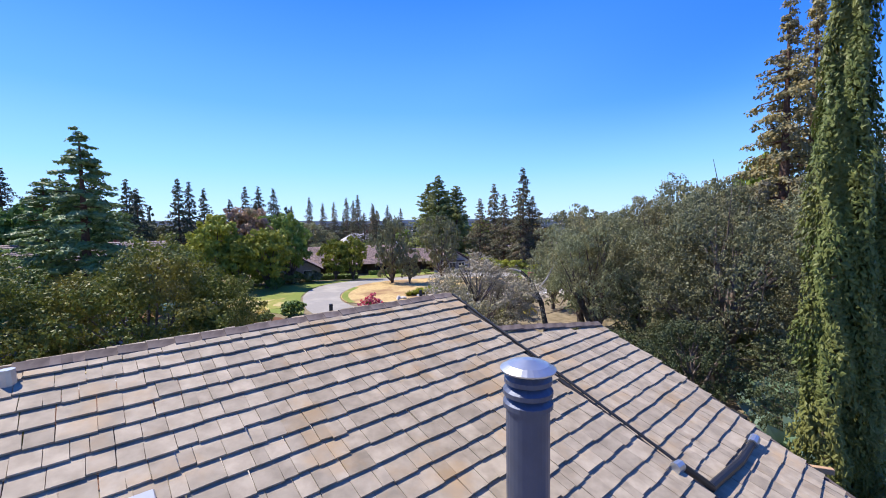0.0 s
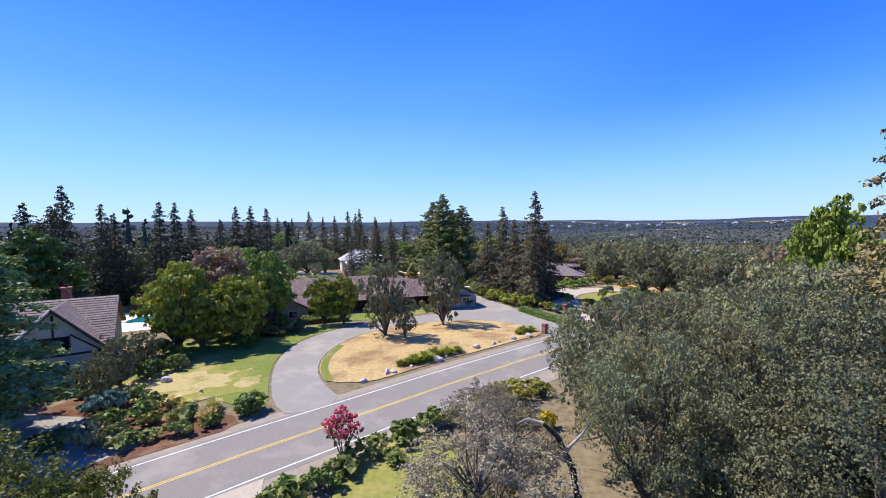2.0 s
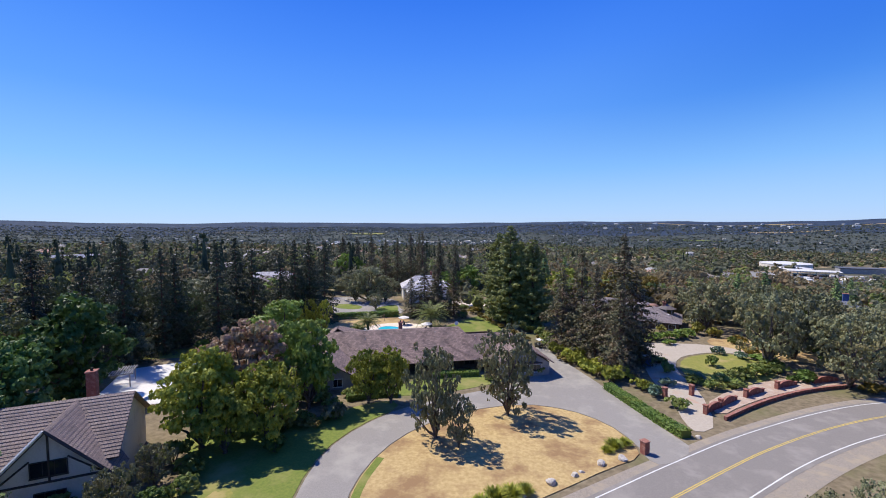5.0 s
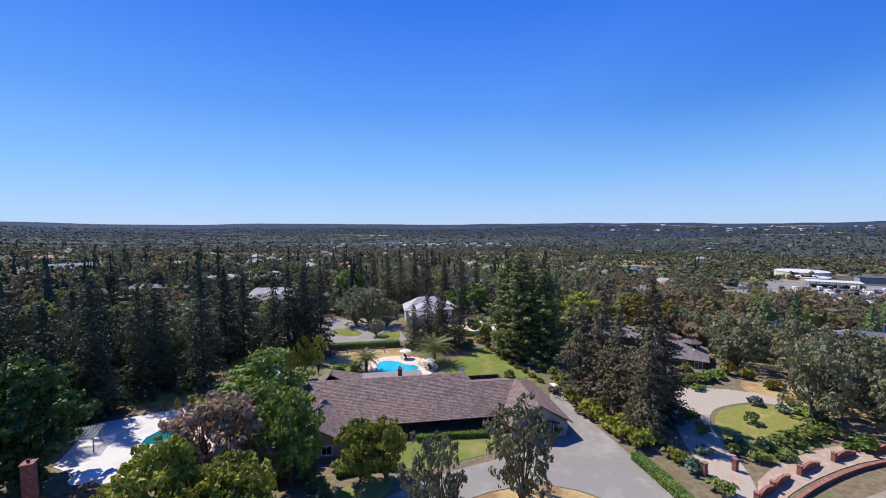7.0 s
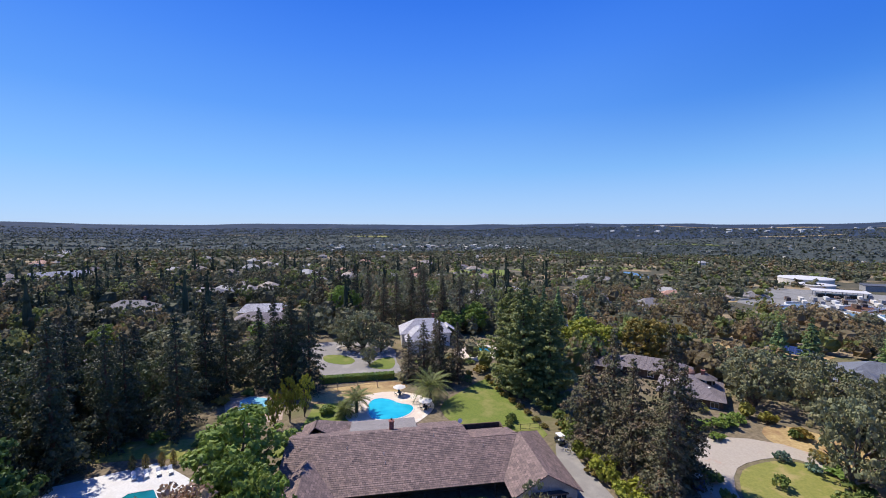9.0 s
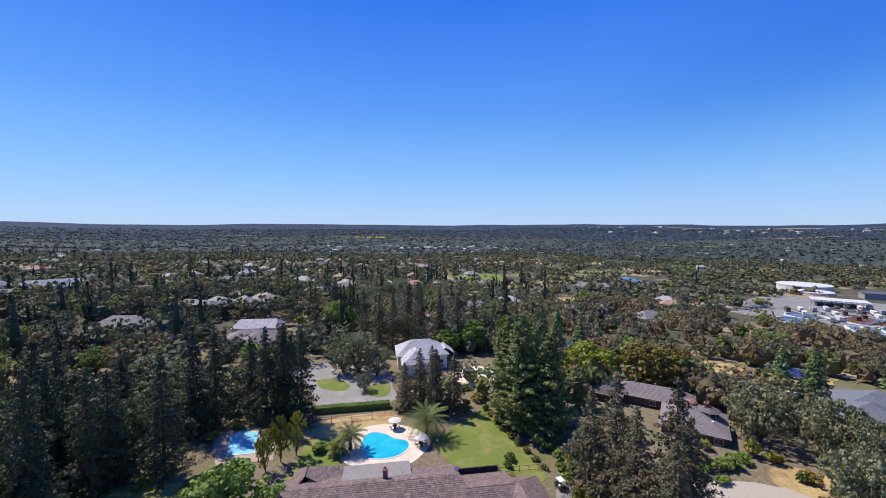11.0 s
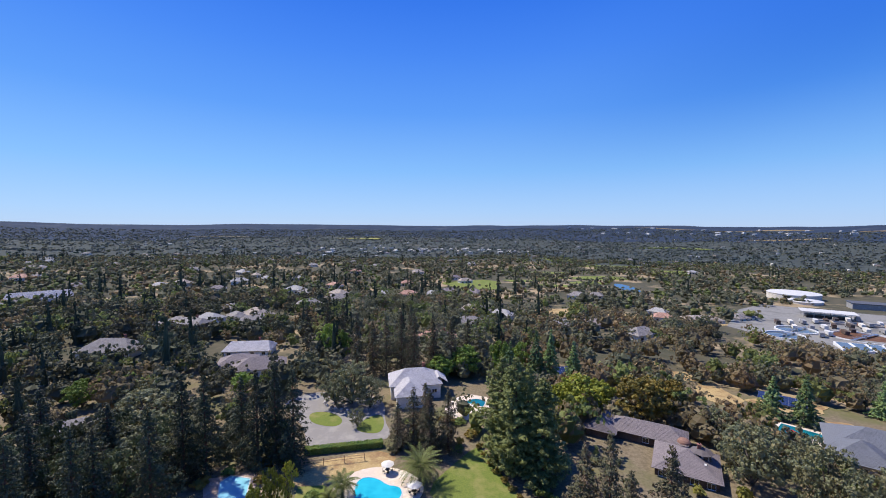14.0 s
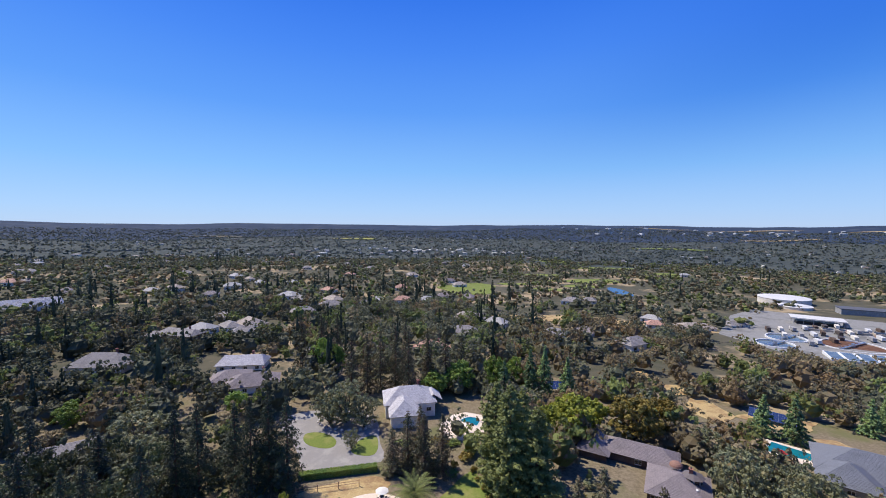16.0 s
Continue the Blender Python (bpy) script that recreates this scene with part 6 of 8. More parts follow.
# the group between half-timbered house and ranch house
_md = dict(n=8000, size=0.23, lobes=28, open_low=0.05)
for _i, (_x, _y, _h, _r) in enumerate([(-36.8, 65.0, 12.6, 4.9), (-29.6, 67.6, 10.4, 4.2), (-33.2, 64.6, 8.8, 3.6)]):
    broad("yellow_green_tree", L_YELLOW, _x, _y, _h, _r, _i, "rounded tree with yellow-green foliage", **_md)
broad("rusty_tree", L_RUST, -36.5, 73.0, 14.2, 6.4, 0, "tree with thinning rust-brown leaves", **{**_md, "shell": 0.4, "bare": 3})
broad("rusty_tree", L_RUST, -43.5, 74.5, 11.0, 3.6, 1, "tree with thinning rust-brown leaves", **{**_md, "shell": 0.25, "bare": 5, "n": 800})
for _i, (_x, _y, _h, _r) in enumerate([(-43.5, 92.5, 14.6, 7.6), (-30.0, 78.5, 13.6, 4.6), (-37.5, 84, 12.5, 5)]):
    broad("fresh_green_tree", L_BRIGHT, _x, _y, _h, _r, _i, "full rounded tree with bright green leaves", **_md)
for _i, (_x, _y, _h, _r) in enumerate([(-22.0, 82.3, 8.6, 3.2), (-18.6, 83.0, 9.2, 3.1)]):
    broad("yellow_green_tree", L_YELLOW, _x, _y, _h, _r, _i + 1, "rounded tree with yellow-green foliage", **_md)
for _i, (_x, _y, _h, _r) in enumerate([(-9.2, 72.6, 12.6, 3.9), (-0.4, 81.8, 13.2, 4.5), (-6.0, 70.9, 7.0, 2.2)]):
    oak(_x, _y, _h, _r, _i, False, "slender oak in the dry grass island")
# behind the pool
_fr = dict(n=7000, size=0.23, tiers=36, droop=0.16, power=0.68, low=0.02, ragged=0.5)
for _i, (_x, _y, _h, _r) in enumerate([(14.8, 117.5, 23.5, 5.4), (21.3, 108.0, 27.0, 6.0), (11.0, 120.6, 19.5, 4.8), (16.8, 112.0, 20, 5.0), (24.5, 111.5, 19.5, 5.2), (19.8, 103.8, 19.0, 4.6),
                                      (-28.5, 147.2, 16.5, 4.2), (-23.5, 144.6, 17.5, 4.4), (-19.2, 147.8, 16.2, 4.2), (-32.2, 145.0, 13.0, 3.6), (-26, 151, 16.5, 4.0)]):
    conifer("redwood_tree", L_REDWOOD, _x, _y, _h, _r, _i, "dark redwood with brown-tinged needles", **_fr)
for _i, (_x, _y, _h, _r) in enumerate([(-1.5, 139.5, 28.5, 6.6), (4.6, 137.0, 25.0, 5.6), (-5.0, 146.0, 26.5, 5.8), (1.5, 149, 24, 5.4)]):
    conifer("soft_green_conifer", L_FIR, _x, _y, _h, _r, _i, "tall soft green conifer with rising boughs", n=13000, size=0.25, tiers=40, droop=-0.15, lift=0.1, power=0.56, low=0.02, ragged=0.42)
for _i, (_x, _y, _h, _r) in enumerate([(-50.3, 116.5, 10.5, 2.2), (-48.6, 119.5, 9.6, 2.0), (-51.5, 113, 8.5, 2.0)]):
    broad("upright_green_tree", L_YELLOW, _x, _y, _h, _r, _i, "narrow upright tree with light green leaves", n=3000, size=0.24, open_low=0.04)
for _i, (_x, _y, _h, _r) in enumerate([(17, 172, 14.5, 8.0), (10.5, 168, 12, 5.5), (24, 180, 11.5, 6)]):
    broad("yellow_green_tree", L_YELLOW, _x, _y, _h, _r, _i, "rounded tree with yellow-green foliage", **_md)
for _i, (_x, _y, _h, _r) in enumerate([(36.5, 176, 15, 8.5), (46, 182, 12, 6)]):
    broad("bronze_tree", L_BRONZE, _x, _y, _h, _r, _i, "broad tree turning bronze-green", **_md)
for _i, (_x, _y, _h, _r) in enumerate([(52, 146, 14.5, 7.6), (61, 138, 14.5, 7.0), (50, 114, 15.5, 6.4), (58, 120, 15, 6.8), (65, 128, 14.5, 7.0), (57, 103.8, 13.5, 6.0), (66, 110, 14, 6.8), (70, 150, 8.5, 5.5), (60, 156, 10.5, 6), (76, 138, 11, 7), (74, 118, 13, 7), (54, 168, 9.5, 5.4)]):
    oak(_x, _y, _h, _r, _i, False, "evergreen oak on the neighbour's slope")
for _i, (_x, _y, _h, _r) in enumerate([(-55.5, 169.0, 14.5, 8.6), (-60, 167, 11, 6), (-48.5, 167.5, 10.5, 5.5)]):
    oak(_x, _y, _h, _r, _i, False, "broad brownish oak on the rocky island")
oak(-47.5, 154.5, 5.6, 2.7, 1, False, "small oak on the street lawn")
for _i, (_x, _y, _h, _r) in enumerate([(-85, 212, 16.5, 6.0), (-77, 208, 15, 5), (-64, 140, 9, 3), (-22, 205, 13, 6.5), (-31, 198, 10, 5.5), (-8, 208, 15.5, 5.5), (0, 214, 14, 5)]):
    broad("fresh_green_tree", L_BRIGHT, _x, _y, _h, _r, _i, "full rounded tree with bright green leaves", **_md)
_rng = np.random.default_rng(21)
for _i, (_x, _y, _h, _r) in enumerate([(-62.8, 191.8, 26, 4.6), (-47.2, 199.5, 27, 4.6), (-40.7, 195, 27.6, 4.8), (-53, 198, 24.5, 4.2), (-57.5, 195, 24, 4.2), (-34, 200, 23, 4.2), (-28, 206, 24, 4.2), (-22, 212, 23, 4.2), (-36, 208, 25, 4.4), (-90, 222, 25, 4.2), (-98, 218, 23, 4.2), (-84, 226, 25, 4.4), (-47, 214, 27, 4.6)]):
    conifer("redwood_tree", L_REDWOOD, _x, _y, _h, _r, _i, "dark redwood with brown-tinged needles", **_fr)
for _i, (_x, _y, _h, _r) in enumerate([(-77.3, 90.8, 27.3, 4.6), (-77.0, 83.0, 23, 4.4), (-77.5, 100, 24, 4.2), (-75.7, 121.8, 25.6, 4.2), (-74.1, 126.5, 24.2, 4.2), (-63.2, 130.6, 24.8, 4.2), (-60.1, 133.2, 25.2, 4.2), (-55.4, 133.6, 24.6, 4.2), (-70, 134, 21, 4.2), (-64, 139, 20, 4.0)]):
    conifer("dark_conifer", L_PINE, _x, _y, _h, _r, _i, "blackish-green tall conifer behind the pool deck", **_fr)
for _i, (_x, _y) in enumerate([(-84, 95), (-78, 104), (-91, 103), (-88, 112), (-97, 96), (-70, 108), (-100, 108), (-94, 120), (-108, 100), (-106, 117), (-112, 88), (-102, 80), (-93, 86), (-82, 84), (-118, 108), (-120, 95), (-116, 122)]):
    if _i % 5 < 3:
        conifer("dark_conifer", L_PINE, _x, _y, _rng.uniform(18, 25), 4.6, _i, "blackish-green tall conifer behind the pool deck", **_fr)
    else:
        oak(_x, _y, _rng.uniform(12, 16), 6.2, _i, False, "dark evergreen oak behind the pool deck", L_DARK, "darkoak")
for _i, (_x, _y, _h, _r) in enumerate([(6, 205, 21, 4.2), (12, 212, 20, 4), (20, 205, 18, 4), (-4, 196, 18, 3.8), (88, 188, 16, 4.2), (81, 192, 14, 4), (118, 200, 13, 3.4), (126, 205, 13, 3.4), (132, 198, 13, 3.4)]):
    conifer("deodar_conifer", L_CEDAR, _x, _y, _h, _r, _i, "grey-green conifer with layered boughs", n=3200, size=0.45, tiers=24, droop=0.25)

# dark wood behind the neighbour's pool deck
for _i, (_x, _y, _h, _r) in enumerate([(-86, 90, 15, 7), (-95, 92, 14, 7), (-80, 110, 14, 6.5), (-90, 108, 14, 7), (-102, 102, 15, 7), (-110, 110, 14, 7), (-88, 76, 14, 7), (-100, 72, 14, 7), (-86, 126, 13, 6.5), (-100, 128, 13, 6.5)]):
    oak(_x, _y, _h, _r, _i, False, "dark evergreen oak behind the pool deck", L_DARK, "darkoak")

for _i, (_x, _y, _h, _r) in enumerate([(-81, 124, 10.5, 8), (-93, 119, 11, 8), (-108, 143, 11, 9), (-98, 132, 10.5, 8), (-120, 151, 10, 8), (-88, 133, 9.5, 7), (-106, 130, 9.5, 7)]):
    oak(_x, _y, _h, _r, _i, False, "spreading grey-green oak behind the pool deck")
for _i, (_x, _y, _h, _r) in enumerate([(-132, 157, 9.5, 6), (-124, 164, 8, 5), (-95, 168, 8.5, 4.5), (-88, 172, 8, 4), (-140, 150, 9, 5)]):
    broad("fresh_green_tree", L_BRIGHT, _x, _y, _h, _r, _i, "full rounded tree with bright green leaves", **_md)
# far and middle woods
def blob_tree(rng, n, conic=False):
    """Tufts of leaves over a crown one metre in half-width and TALL metres high: places and directions."""
    m = n // 9
    if conic:
        f = rng.uniform(0, 1, m) ** 1.25
        a = rng.uniform(0, 2 * math.pi, m)
        rr = (1 - f) ** 0.75 * rng.uniform(0.65, 1.1, m)
        T = np.stack([rr * np.cos(a), rr * np.sin(a), (0.05 + 0.93 * f) * CONE_TALL], 1)
        U = np.stack([np.cos(a), np.sin(a), 0.6 + 0 * a], 1)
        span = 0.34 * (1.1 - f)
    else:
        lobes = rng.normal(0, 1, (7, 3)) * np.array([0.4, 0.4, 0.2]) + np.array([0, 0, 0.85])
        k = rng.integers(7, size=m)
        U = rng.normal(0, 1, (m, 3)) + np.array([0, 0, 0.45])
        U /= np.linalg.norm(U, axis=1)[:, None]
        T = lobes[k] + U * rng.uniform(0.38, 0.58, (m, 1)) * np.array([1, 1, 0.85])
        span = rng.uniform(0.12, 0.26, m)
    k = np.repeat(np.arange(m), 9)
    v = rng.normal(0, 1, (len(k), 3)) + 0.6 * U[k] + np.array([0, 0, 0.3])
    v /= np.linalg.norm(v, axis=1)[:, None]
    return T[k] + v * (span[k] * rng.uniform(0.5, 1.0, len(k)))[:, None] * np.array([1, 1, 0.75]), v


TALL, CONE_TALL = 1.55, 4.6


def core(rng, conic, na=8, nz=4):
    """A lumpy closed shell inside the loose tufts, as quads."""
    a = np.linspace(0, 2 * math.pi, na, endpoint=False)
    rows = []
    for i in range(nz + 1):
        f = i / nz
        if conic:
            r, z = 0.45 * (1 - f) ** 0.9 + 0.01, f * 0.92 * CONE_TALL
        else:
            t = -0.9 + (math.pi / 2 + 0.9) * f
            r, z = 0.56 * math.cos(t) + 0.01, 0.6 + 0.5 * math.sin(t)
        rr = r * (1 + rng.uniform(-0.2, 0.2, na))
        rows.append(np.stack([rr * np.cos(a + 0.4 * i), rr * np.sin(a + 0.4 * i), z + rng.uniform(-0.06, 0.06, na)], 1))
    out = []
    for r0, r1 in zip(rows, rows[1:]):
        out.append(np.stack([r0, np.roll(r0, -1, 0), np.roll(r1, -1, 0), r1], 1))
    return np.concatenate(out).reshape(-1, 3)


def woods(name, label, seed, spots, kinds, n, size, material, conic=False, na=8, nz=4):
    rng = np.random.default_rng(seed)
    protos = []
    for k in range(kinds):
        P, N = blob_tree(rng, n, conic)
        protos.append(np.concatenate([core(rng, conic, na, nz), leaf_cloud(rng, P, N, size, 1.1, 0.8)]))
    out = []
    for x, y, r, h in spots:
        V = protos[rng.integers(kinds)]
        a = rng.uniform(0, 6.28)
        c, s = math.cos(a), math.sin(a)
        out.append(np.stack([(V[:, 0] * c - V[:, 1] * s) * r + x, (V[:, 0] * s + V[:, 1] * c) * r + y, V[:, 2] * h / (CONE_TALL if conic else TALL) + lz(x, y)], 1))
    V = np.concatenate(out)
    return tagged(part(name, np_mesh(name, V, quad_index(len(V) // 4), material), None), label, "woodland", kind="stuff")


CLEAR = [(-121, 130, 12), (-108, 143, 8), (-81, 124, 8), (72, 196, 13), (70, 206, 10), (100, 198, 13), (90, 196, 12), (84, 184, 13), (-14, 395, 14), (24, 400, 16), (70, 398, 18), (-45, 560, 55), (-60, 620, 40), (0, 690, 28), (60, 625, 26), (100, 680, 26), (142, 615, 44), (-35, 140, 28), (-38, 183, 22), (-55, 165, 24), (-50, 205, 14), (34, 155, 17), (88, 172, 18), (92, 203, 11), (73, 213, 9), (-104, 192, 15), (-124, 212, 15), (-183, 197, 17), (-187, 243, 18), (-46, 262, 14), (98, 188, 12),
         (200, 345, 60), (255, 400, 62), (300, 470, 60), (230, 440, 40), (320, 580, 45), (360, 520, 55), (205, 455, 36), (140, 385, 20), (90, 396, 26), (12, 392, 28), (45, 405, 20), (166, 690, 34), (158, 650, 34), (150, 612, 26), (120, 300, 16), (95, 262, 12), (140, 330, 18), (118, 235, 13), (-52, 640, 42), (-20, 610, 26), (130, 770, 50), (60, 880, 40), (230, 1050, 60), (300, 900, 36), (16, 216, 9), (68, 232, 7), (60, 250, 8), (-70, 118, 16), (-15, 177, 9)]


def free(x, y):
    if any((x - a) ** 2 + (y + 0.8 * c - b) ** 2 < c * c for a, b, c in HOUSES):
        return False
    if -74 < x < 64 and y < 152:
        return False
    if abs(x) < 200 and y < 40:
        return False
    if 60 < x < 130 and y < 112:
        return False
    return all((x - a) ** 2 + (y - b) ** 2 > c * c for a, b, c in CLEAR)


def scatter(seed, count, r0, r1, half, size, tall, gap=-0.35):
    rng = np.random.default_rng(seed)
    out = []
    while len(out) < count:
        r = math.sqrt(rng.uniform(r0 * r0, r1 * r1))
        a = math.radians(rng.uniform(-half - 12, half - 12))
        x, y = r * math.sin(a), r * math.cos(a)
        if free(x, y) and noise.noise(Vector((x / 55, y / 55, 3.7))) + 0.5 * noise.noise(Vector((x / 17, y / 17, 9.1))) > gap - rng.uniform(0, 0.25):
            k = rng.uniform(0.55, 1.0) + 0.7 * rng.uniform() ** 2
            out.append((x, y, size * k, tall * k * rng.uniform(0.85, 1.2)))
    return out


_mid = scatter(31, 2100, 120, 430, 66, 4.7, 8.2, -0.2)
_cone = scatter(32, 420, 120, 560, 66, 3.0, 17.0)
_side = [p for p in _cone if p[0] < 0.1 * p[1]]
_pick = np.random.default_rng(6).uniform(size=len(_mid))
_warm = [0.58 if p[0] > 0.02 * p[1] else 0.14 for p in _mid]
_rest = [p for p, u, w in zip(_mid, _pick, _warm) if w + 0.17 < u]
woods("dark_oak_woodland", "dense dark evergreen oaks between the gardens", 11, [p for p in _rest if p[0] < -0.42 * p[1]], 6, 234, 0.095, W_DARK, na=6, nz=3)
woods("oak_woodland", "rolling woodland of grey-green oaks", 1, [p for p in _rest if p[0] >= -0.42 * p[1]], 8, 234, 0.095, W_OAK, na=6, nz=3)
woods("dry_oak_woodland", "brownish drought-dry oaks on the slope", 2, [p for p, u, w in zip(_mid, _pick, _warm) if u < w], 7, 234, 0.095, W_BROWN, na=6, nz=3)
woods("green_grove", "lighter green garden trees among the houses", 3, [p for p, u, w in zip(_mid, _pick, _warm) if w <= u <= w + 0.17], 6, 234, 0.095, W_GREEN, na=6, nz=3)
woods("conifer_woodland", "dark pointed conifers among oaks", 4, [p for p in _side if p[0] < -0.3 * p[1]][::2] + [p for p in _side if p[0] >= -0.3 * p[1]][::3], 6, 260, 0.16, W_CONE, True)
_farm = scatter(33, 8500, 400, 1250, 62, 5.2, 7.4, -0.14)
woods("valley_oaks", "distant oak woods on the valley floor", 5, [p for i, p in enumerate(_farm) if i % 6 < 4], 6, 27, 0.25, W_OAK, False, 4, 2)
woods("valley_groves", "distant green garden trees in the valley", 6, [p for i, p in enumerate(_farm) if i % 6 == 4], 6, 27, 0.25, W_GREEN, False, 4, 2)
woods("valley_dry_oaks", "distant brownish oaks in the valley", 7, [p for i, p in enumerate(_farm) if i % 6 == 5], 6, 27, 0.25, W_BROWN, False, 4, 2)
woods("valley_conifers", "distant dark conifers in the valley", 8, scatter(34, 420, 420, 1500, 62, 3.0, 13.0), 5, 45, 0.24, W_CONE, True)
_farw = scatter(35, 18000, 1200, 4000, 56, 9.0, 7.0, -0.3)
# most far crowns take the leaf colour with haze painted in
woods("far_woods", "far haze-tinted woodland of the plain", 9, [p for i, p in enumerate(_farw) if i % 8], 6, 9, 0.55, W_FARHAZE, False, 3, 1)
woods("far_groves", "far green groves of the plain", 10, _farw[::8], 6, 9, 0.55, W_CONE, False, 3, 1)


def distant_houses(seed, count, r0, r1, a0, a1, size, material, name, label):
    """Small gabled blocks scattered over the far plain."""
    rng = np.random.default_rng(seed)
    V, F = [], []
    for _ in range(count):
        r, a = math.sqrt(rng.uniform(r0 * r0, r1 * r1)), math.radians(rng.uniform(a0, a1))
        x, y = r * math.sin(a), r * math.cos(a)
        z, k = lz(x, y), len(V)
        w, d, h, g = size * rng.uniform(0.6, 1.4), size * 0.5, size * 0.3 + 3, size * 0.14
        c, s = math.cos(rng.uniform(0, 3)), 0
        s = math.sqrt(1 - c * c)
        for px, py, pz in ((-w, -d, -2), (w, -d, -2), (w, d, -2), (-w, d, -2), (-w, -d, h), (w, -d, h), (w, d, h), (-w, d, h), (-w, 0, h + g), (w, 0, h + g)):
            V.append((x + px * c - py * s, y + px * s + py * c, z + pz))
        F += [tuple(k + i for i in f) for f in ((0, 1, 5, 4), (1, 2, 6, 5), (2, 3, 7, 6), (3, 0, 4, 7), (4, 5, 9, 8), (6, 7, 8, 9), (5, 6, 9, 9), (7, 4, 8, 8))]
    F = [tuple(dict.fromkeys(f)) for f in F]
    me = bpy.data.meshes.new(name)
    me.from_pydata(V, [], F)
    me.materials.append(material)
    return tagged(part(name, me, None), label, "houses", kind="stuff")


distant_houses(51, 90, 1300, 3000, -50, 45, 6, M_STUCCO, "distant_houses", "pale houses scattered in the wooded plain")
distant_houses(52, 110, 1000, 3000, -50, 45, 7, M_TANROOF, "distant_brown_houses", "brown-roofed houses scattered in the wooded plain")
distant_houses(53, 60, 1500, 1800, -28, 2, 8, M_STUCCO, "ridge_houses", "row of pale houses on a low rise")
distant_houses(54, 46, 3300, 4300, 6, 44, 15, M_WHITEDECK, "distant_sheds", "long pale sheds near the horizon")


# ---- shrubs, hedges and garden things ----
def bush(x, y, r, h, s, mat, label, name="shrub", trim=False, lift=0.0, cat="shrub"):
    pr = proto(("bush", mat.name, s % 2, trim), make_shrub, seed=5 + s % 2, n=800 if trim else 470, size=0.115 if trim else 0.165, material=mat, trim=1.0 if trim else 0.0)
    t = plant(pr, name, label, cat, x, y, r, h / 1.3, s * 1.7, 0, "stem")
    t.location.z += lift
    return t


def bushes(rows, mat, label, name="shrub", trim=False):
    for i, (x, y, r, h) in enumerate(rows):
        bush(x, y, r, h, i, mat, label, name, trim)


def hedge(name, line, w, h, mat, label, seed, dens=70):
    rng = np.random.default_rng(seed)
    p = np.array(line, float)
    seg = np.linalg.norm(np.diff(p, axis=0), axis=1)
    n = int(dens * seg.sum() * (w + 2 * h) / 2)
    k = rng.choice(len(seg), n, p=seg / seg.sum())
    f = rng.uniform(0, 1, (n, 1))
    c = p[k] + (p[k + 1] - p[k]) * f
    t = (p[k + 1] - p[k]) / seg[k][:, None]
    nr = np.stack([t[:, 1], -t[:, 0]], 1)
    u = rng.uniform(-1, 1, n)
    top = rng.uniform(size=n) < w / (w + 2 * h)
    off = np.where(top, u, np.sign(u)) * w / 2 * rng.uniform(0.86, 1.06, n)
    z = np.where(top, h * rng.uniform(0.9, 1.05, n), h * rng.uniform(0.02, 1, n))
    P = np.concatenate([c + nr * off[:, None], (land(c[:, 0], c[:, 1]) + z)[:, None]], 1)
    N = np.where(top[:, None], np.array([[0, 0, 1.0]]), np.concatenate([nr * np.sign(u)[:, None], 0.3 * np.ones((n, 1))], 1))
    o = thing(name, label, "hedge", Matrix.Translation((*p[0], lz(*p[0]))))
    V = leaf_cloud(rng, P, N, 0.16, 1.3, 0.6) - np.array([*p[0], lz(*p[0])])
    part("leaves", np_mesh("leaves", V, quad_index(n), mat), None, o)
    bm = bmesh.new()
    rings = []
    tt = np.gradient(p, axis=0)
    tt /= np.linalg.norm(tt, axis=1)[:, None]
    for q, d in zip(p, tt):
        nn_ = np.array([d[1], -d[0]])
        z0 = lz(*q) - lz(*p[0])
        rings.append([(*(q - p[0] + nn_ * s * w * 0.42), z0 + zz) for s, zz in ((-1, -0.2), (-1, h * 0.92), (1, h * 0.92), (1, -0.2))])
    part("core", bm_loops(rings), mat, o)
    return o


# beside the first driveway and the road
bushes([(-9.0, 33.4, 1.9, 2.0), (-7.4, 35.6, 1.3, 1.5), (-6.2, 37.2, 1.4, 1.5), (-4.6, 39.6, 1.3, 1.5), (-2.6, 41.6, 1.6, 1.6), (-0.4, 43.4, 1.7, 1.7), (-2.9, 38.3, 1.0, 1.0)], L_SHRUB, "rounded green shrub beside the road")
bushes([(-6.0, 30.9, 1.3, 1.1), (-4.6, 29.6, 1.4, 1.2), (-3.2, 28.2, 1.3, 1.2), (-1.9, 26.9, 1.0, 1.0), (-4.9, 31.6, 1.0, 0.9), (3.2, 22.2, 1.6, 1.6), (1.6, 21.0, 1.3, 1.1)], L_GOLDSHRUB, "low golden-brown shrub along the driveway")
bushes([(0.4, 27.6, 1.8, 2.2), (5.6, 22.8, 1.7, 2.2), (1.4, 30.2, 1.3, 1.5)], L_YELLOW, "rounded yellow-green garden bush")
bushes([(3.8, 24.6, 1.7, 2.6), (6.2, 27.4, 2.0, 2.6), (8.8, 24.0, 1.8, 2.2), (2.6, 33.6, 1.5, 1.6), (8.0, 18.0, 2.0, 2.6)], L_BRIGHT, "leafy green garden shrub")
bushes([(10.5, 15.0, 2.2, 3.2), (13.0, 13.6, 2.2, 3.6), (15.5, 18.0, 2.4, 3.4), (8.0, 14.6, 1.6, 2.2), (17.5, 13.0, 2.6, 4.6), (14.6, 10.6, 2.2, 4.8)], L_TEALSHRUB, "blue-green shrub under the oaks")
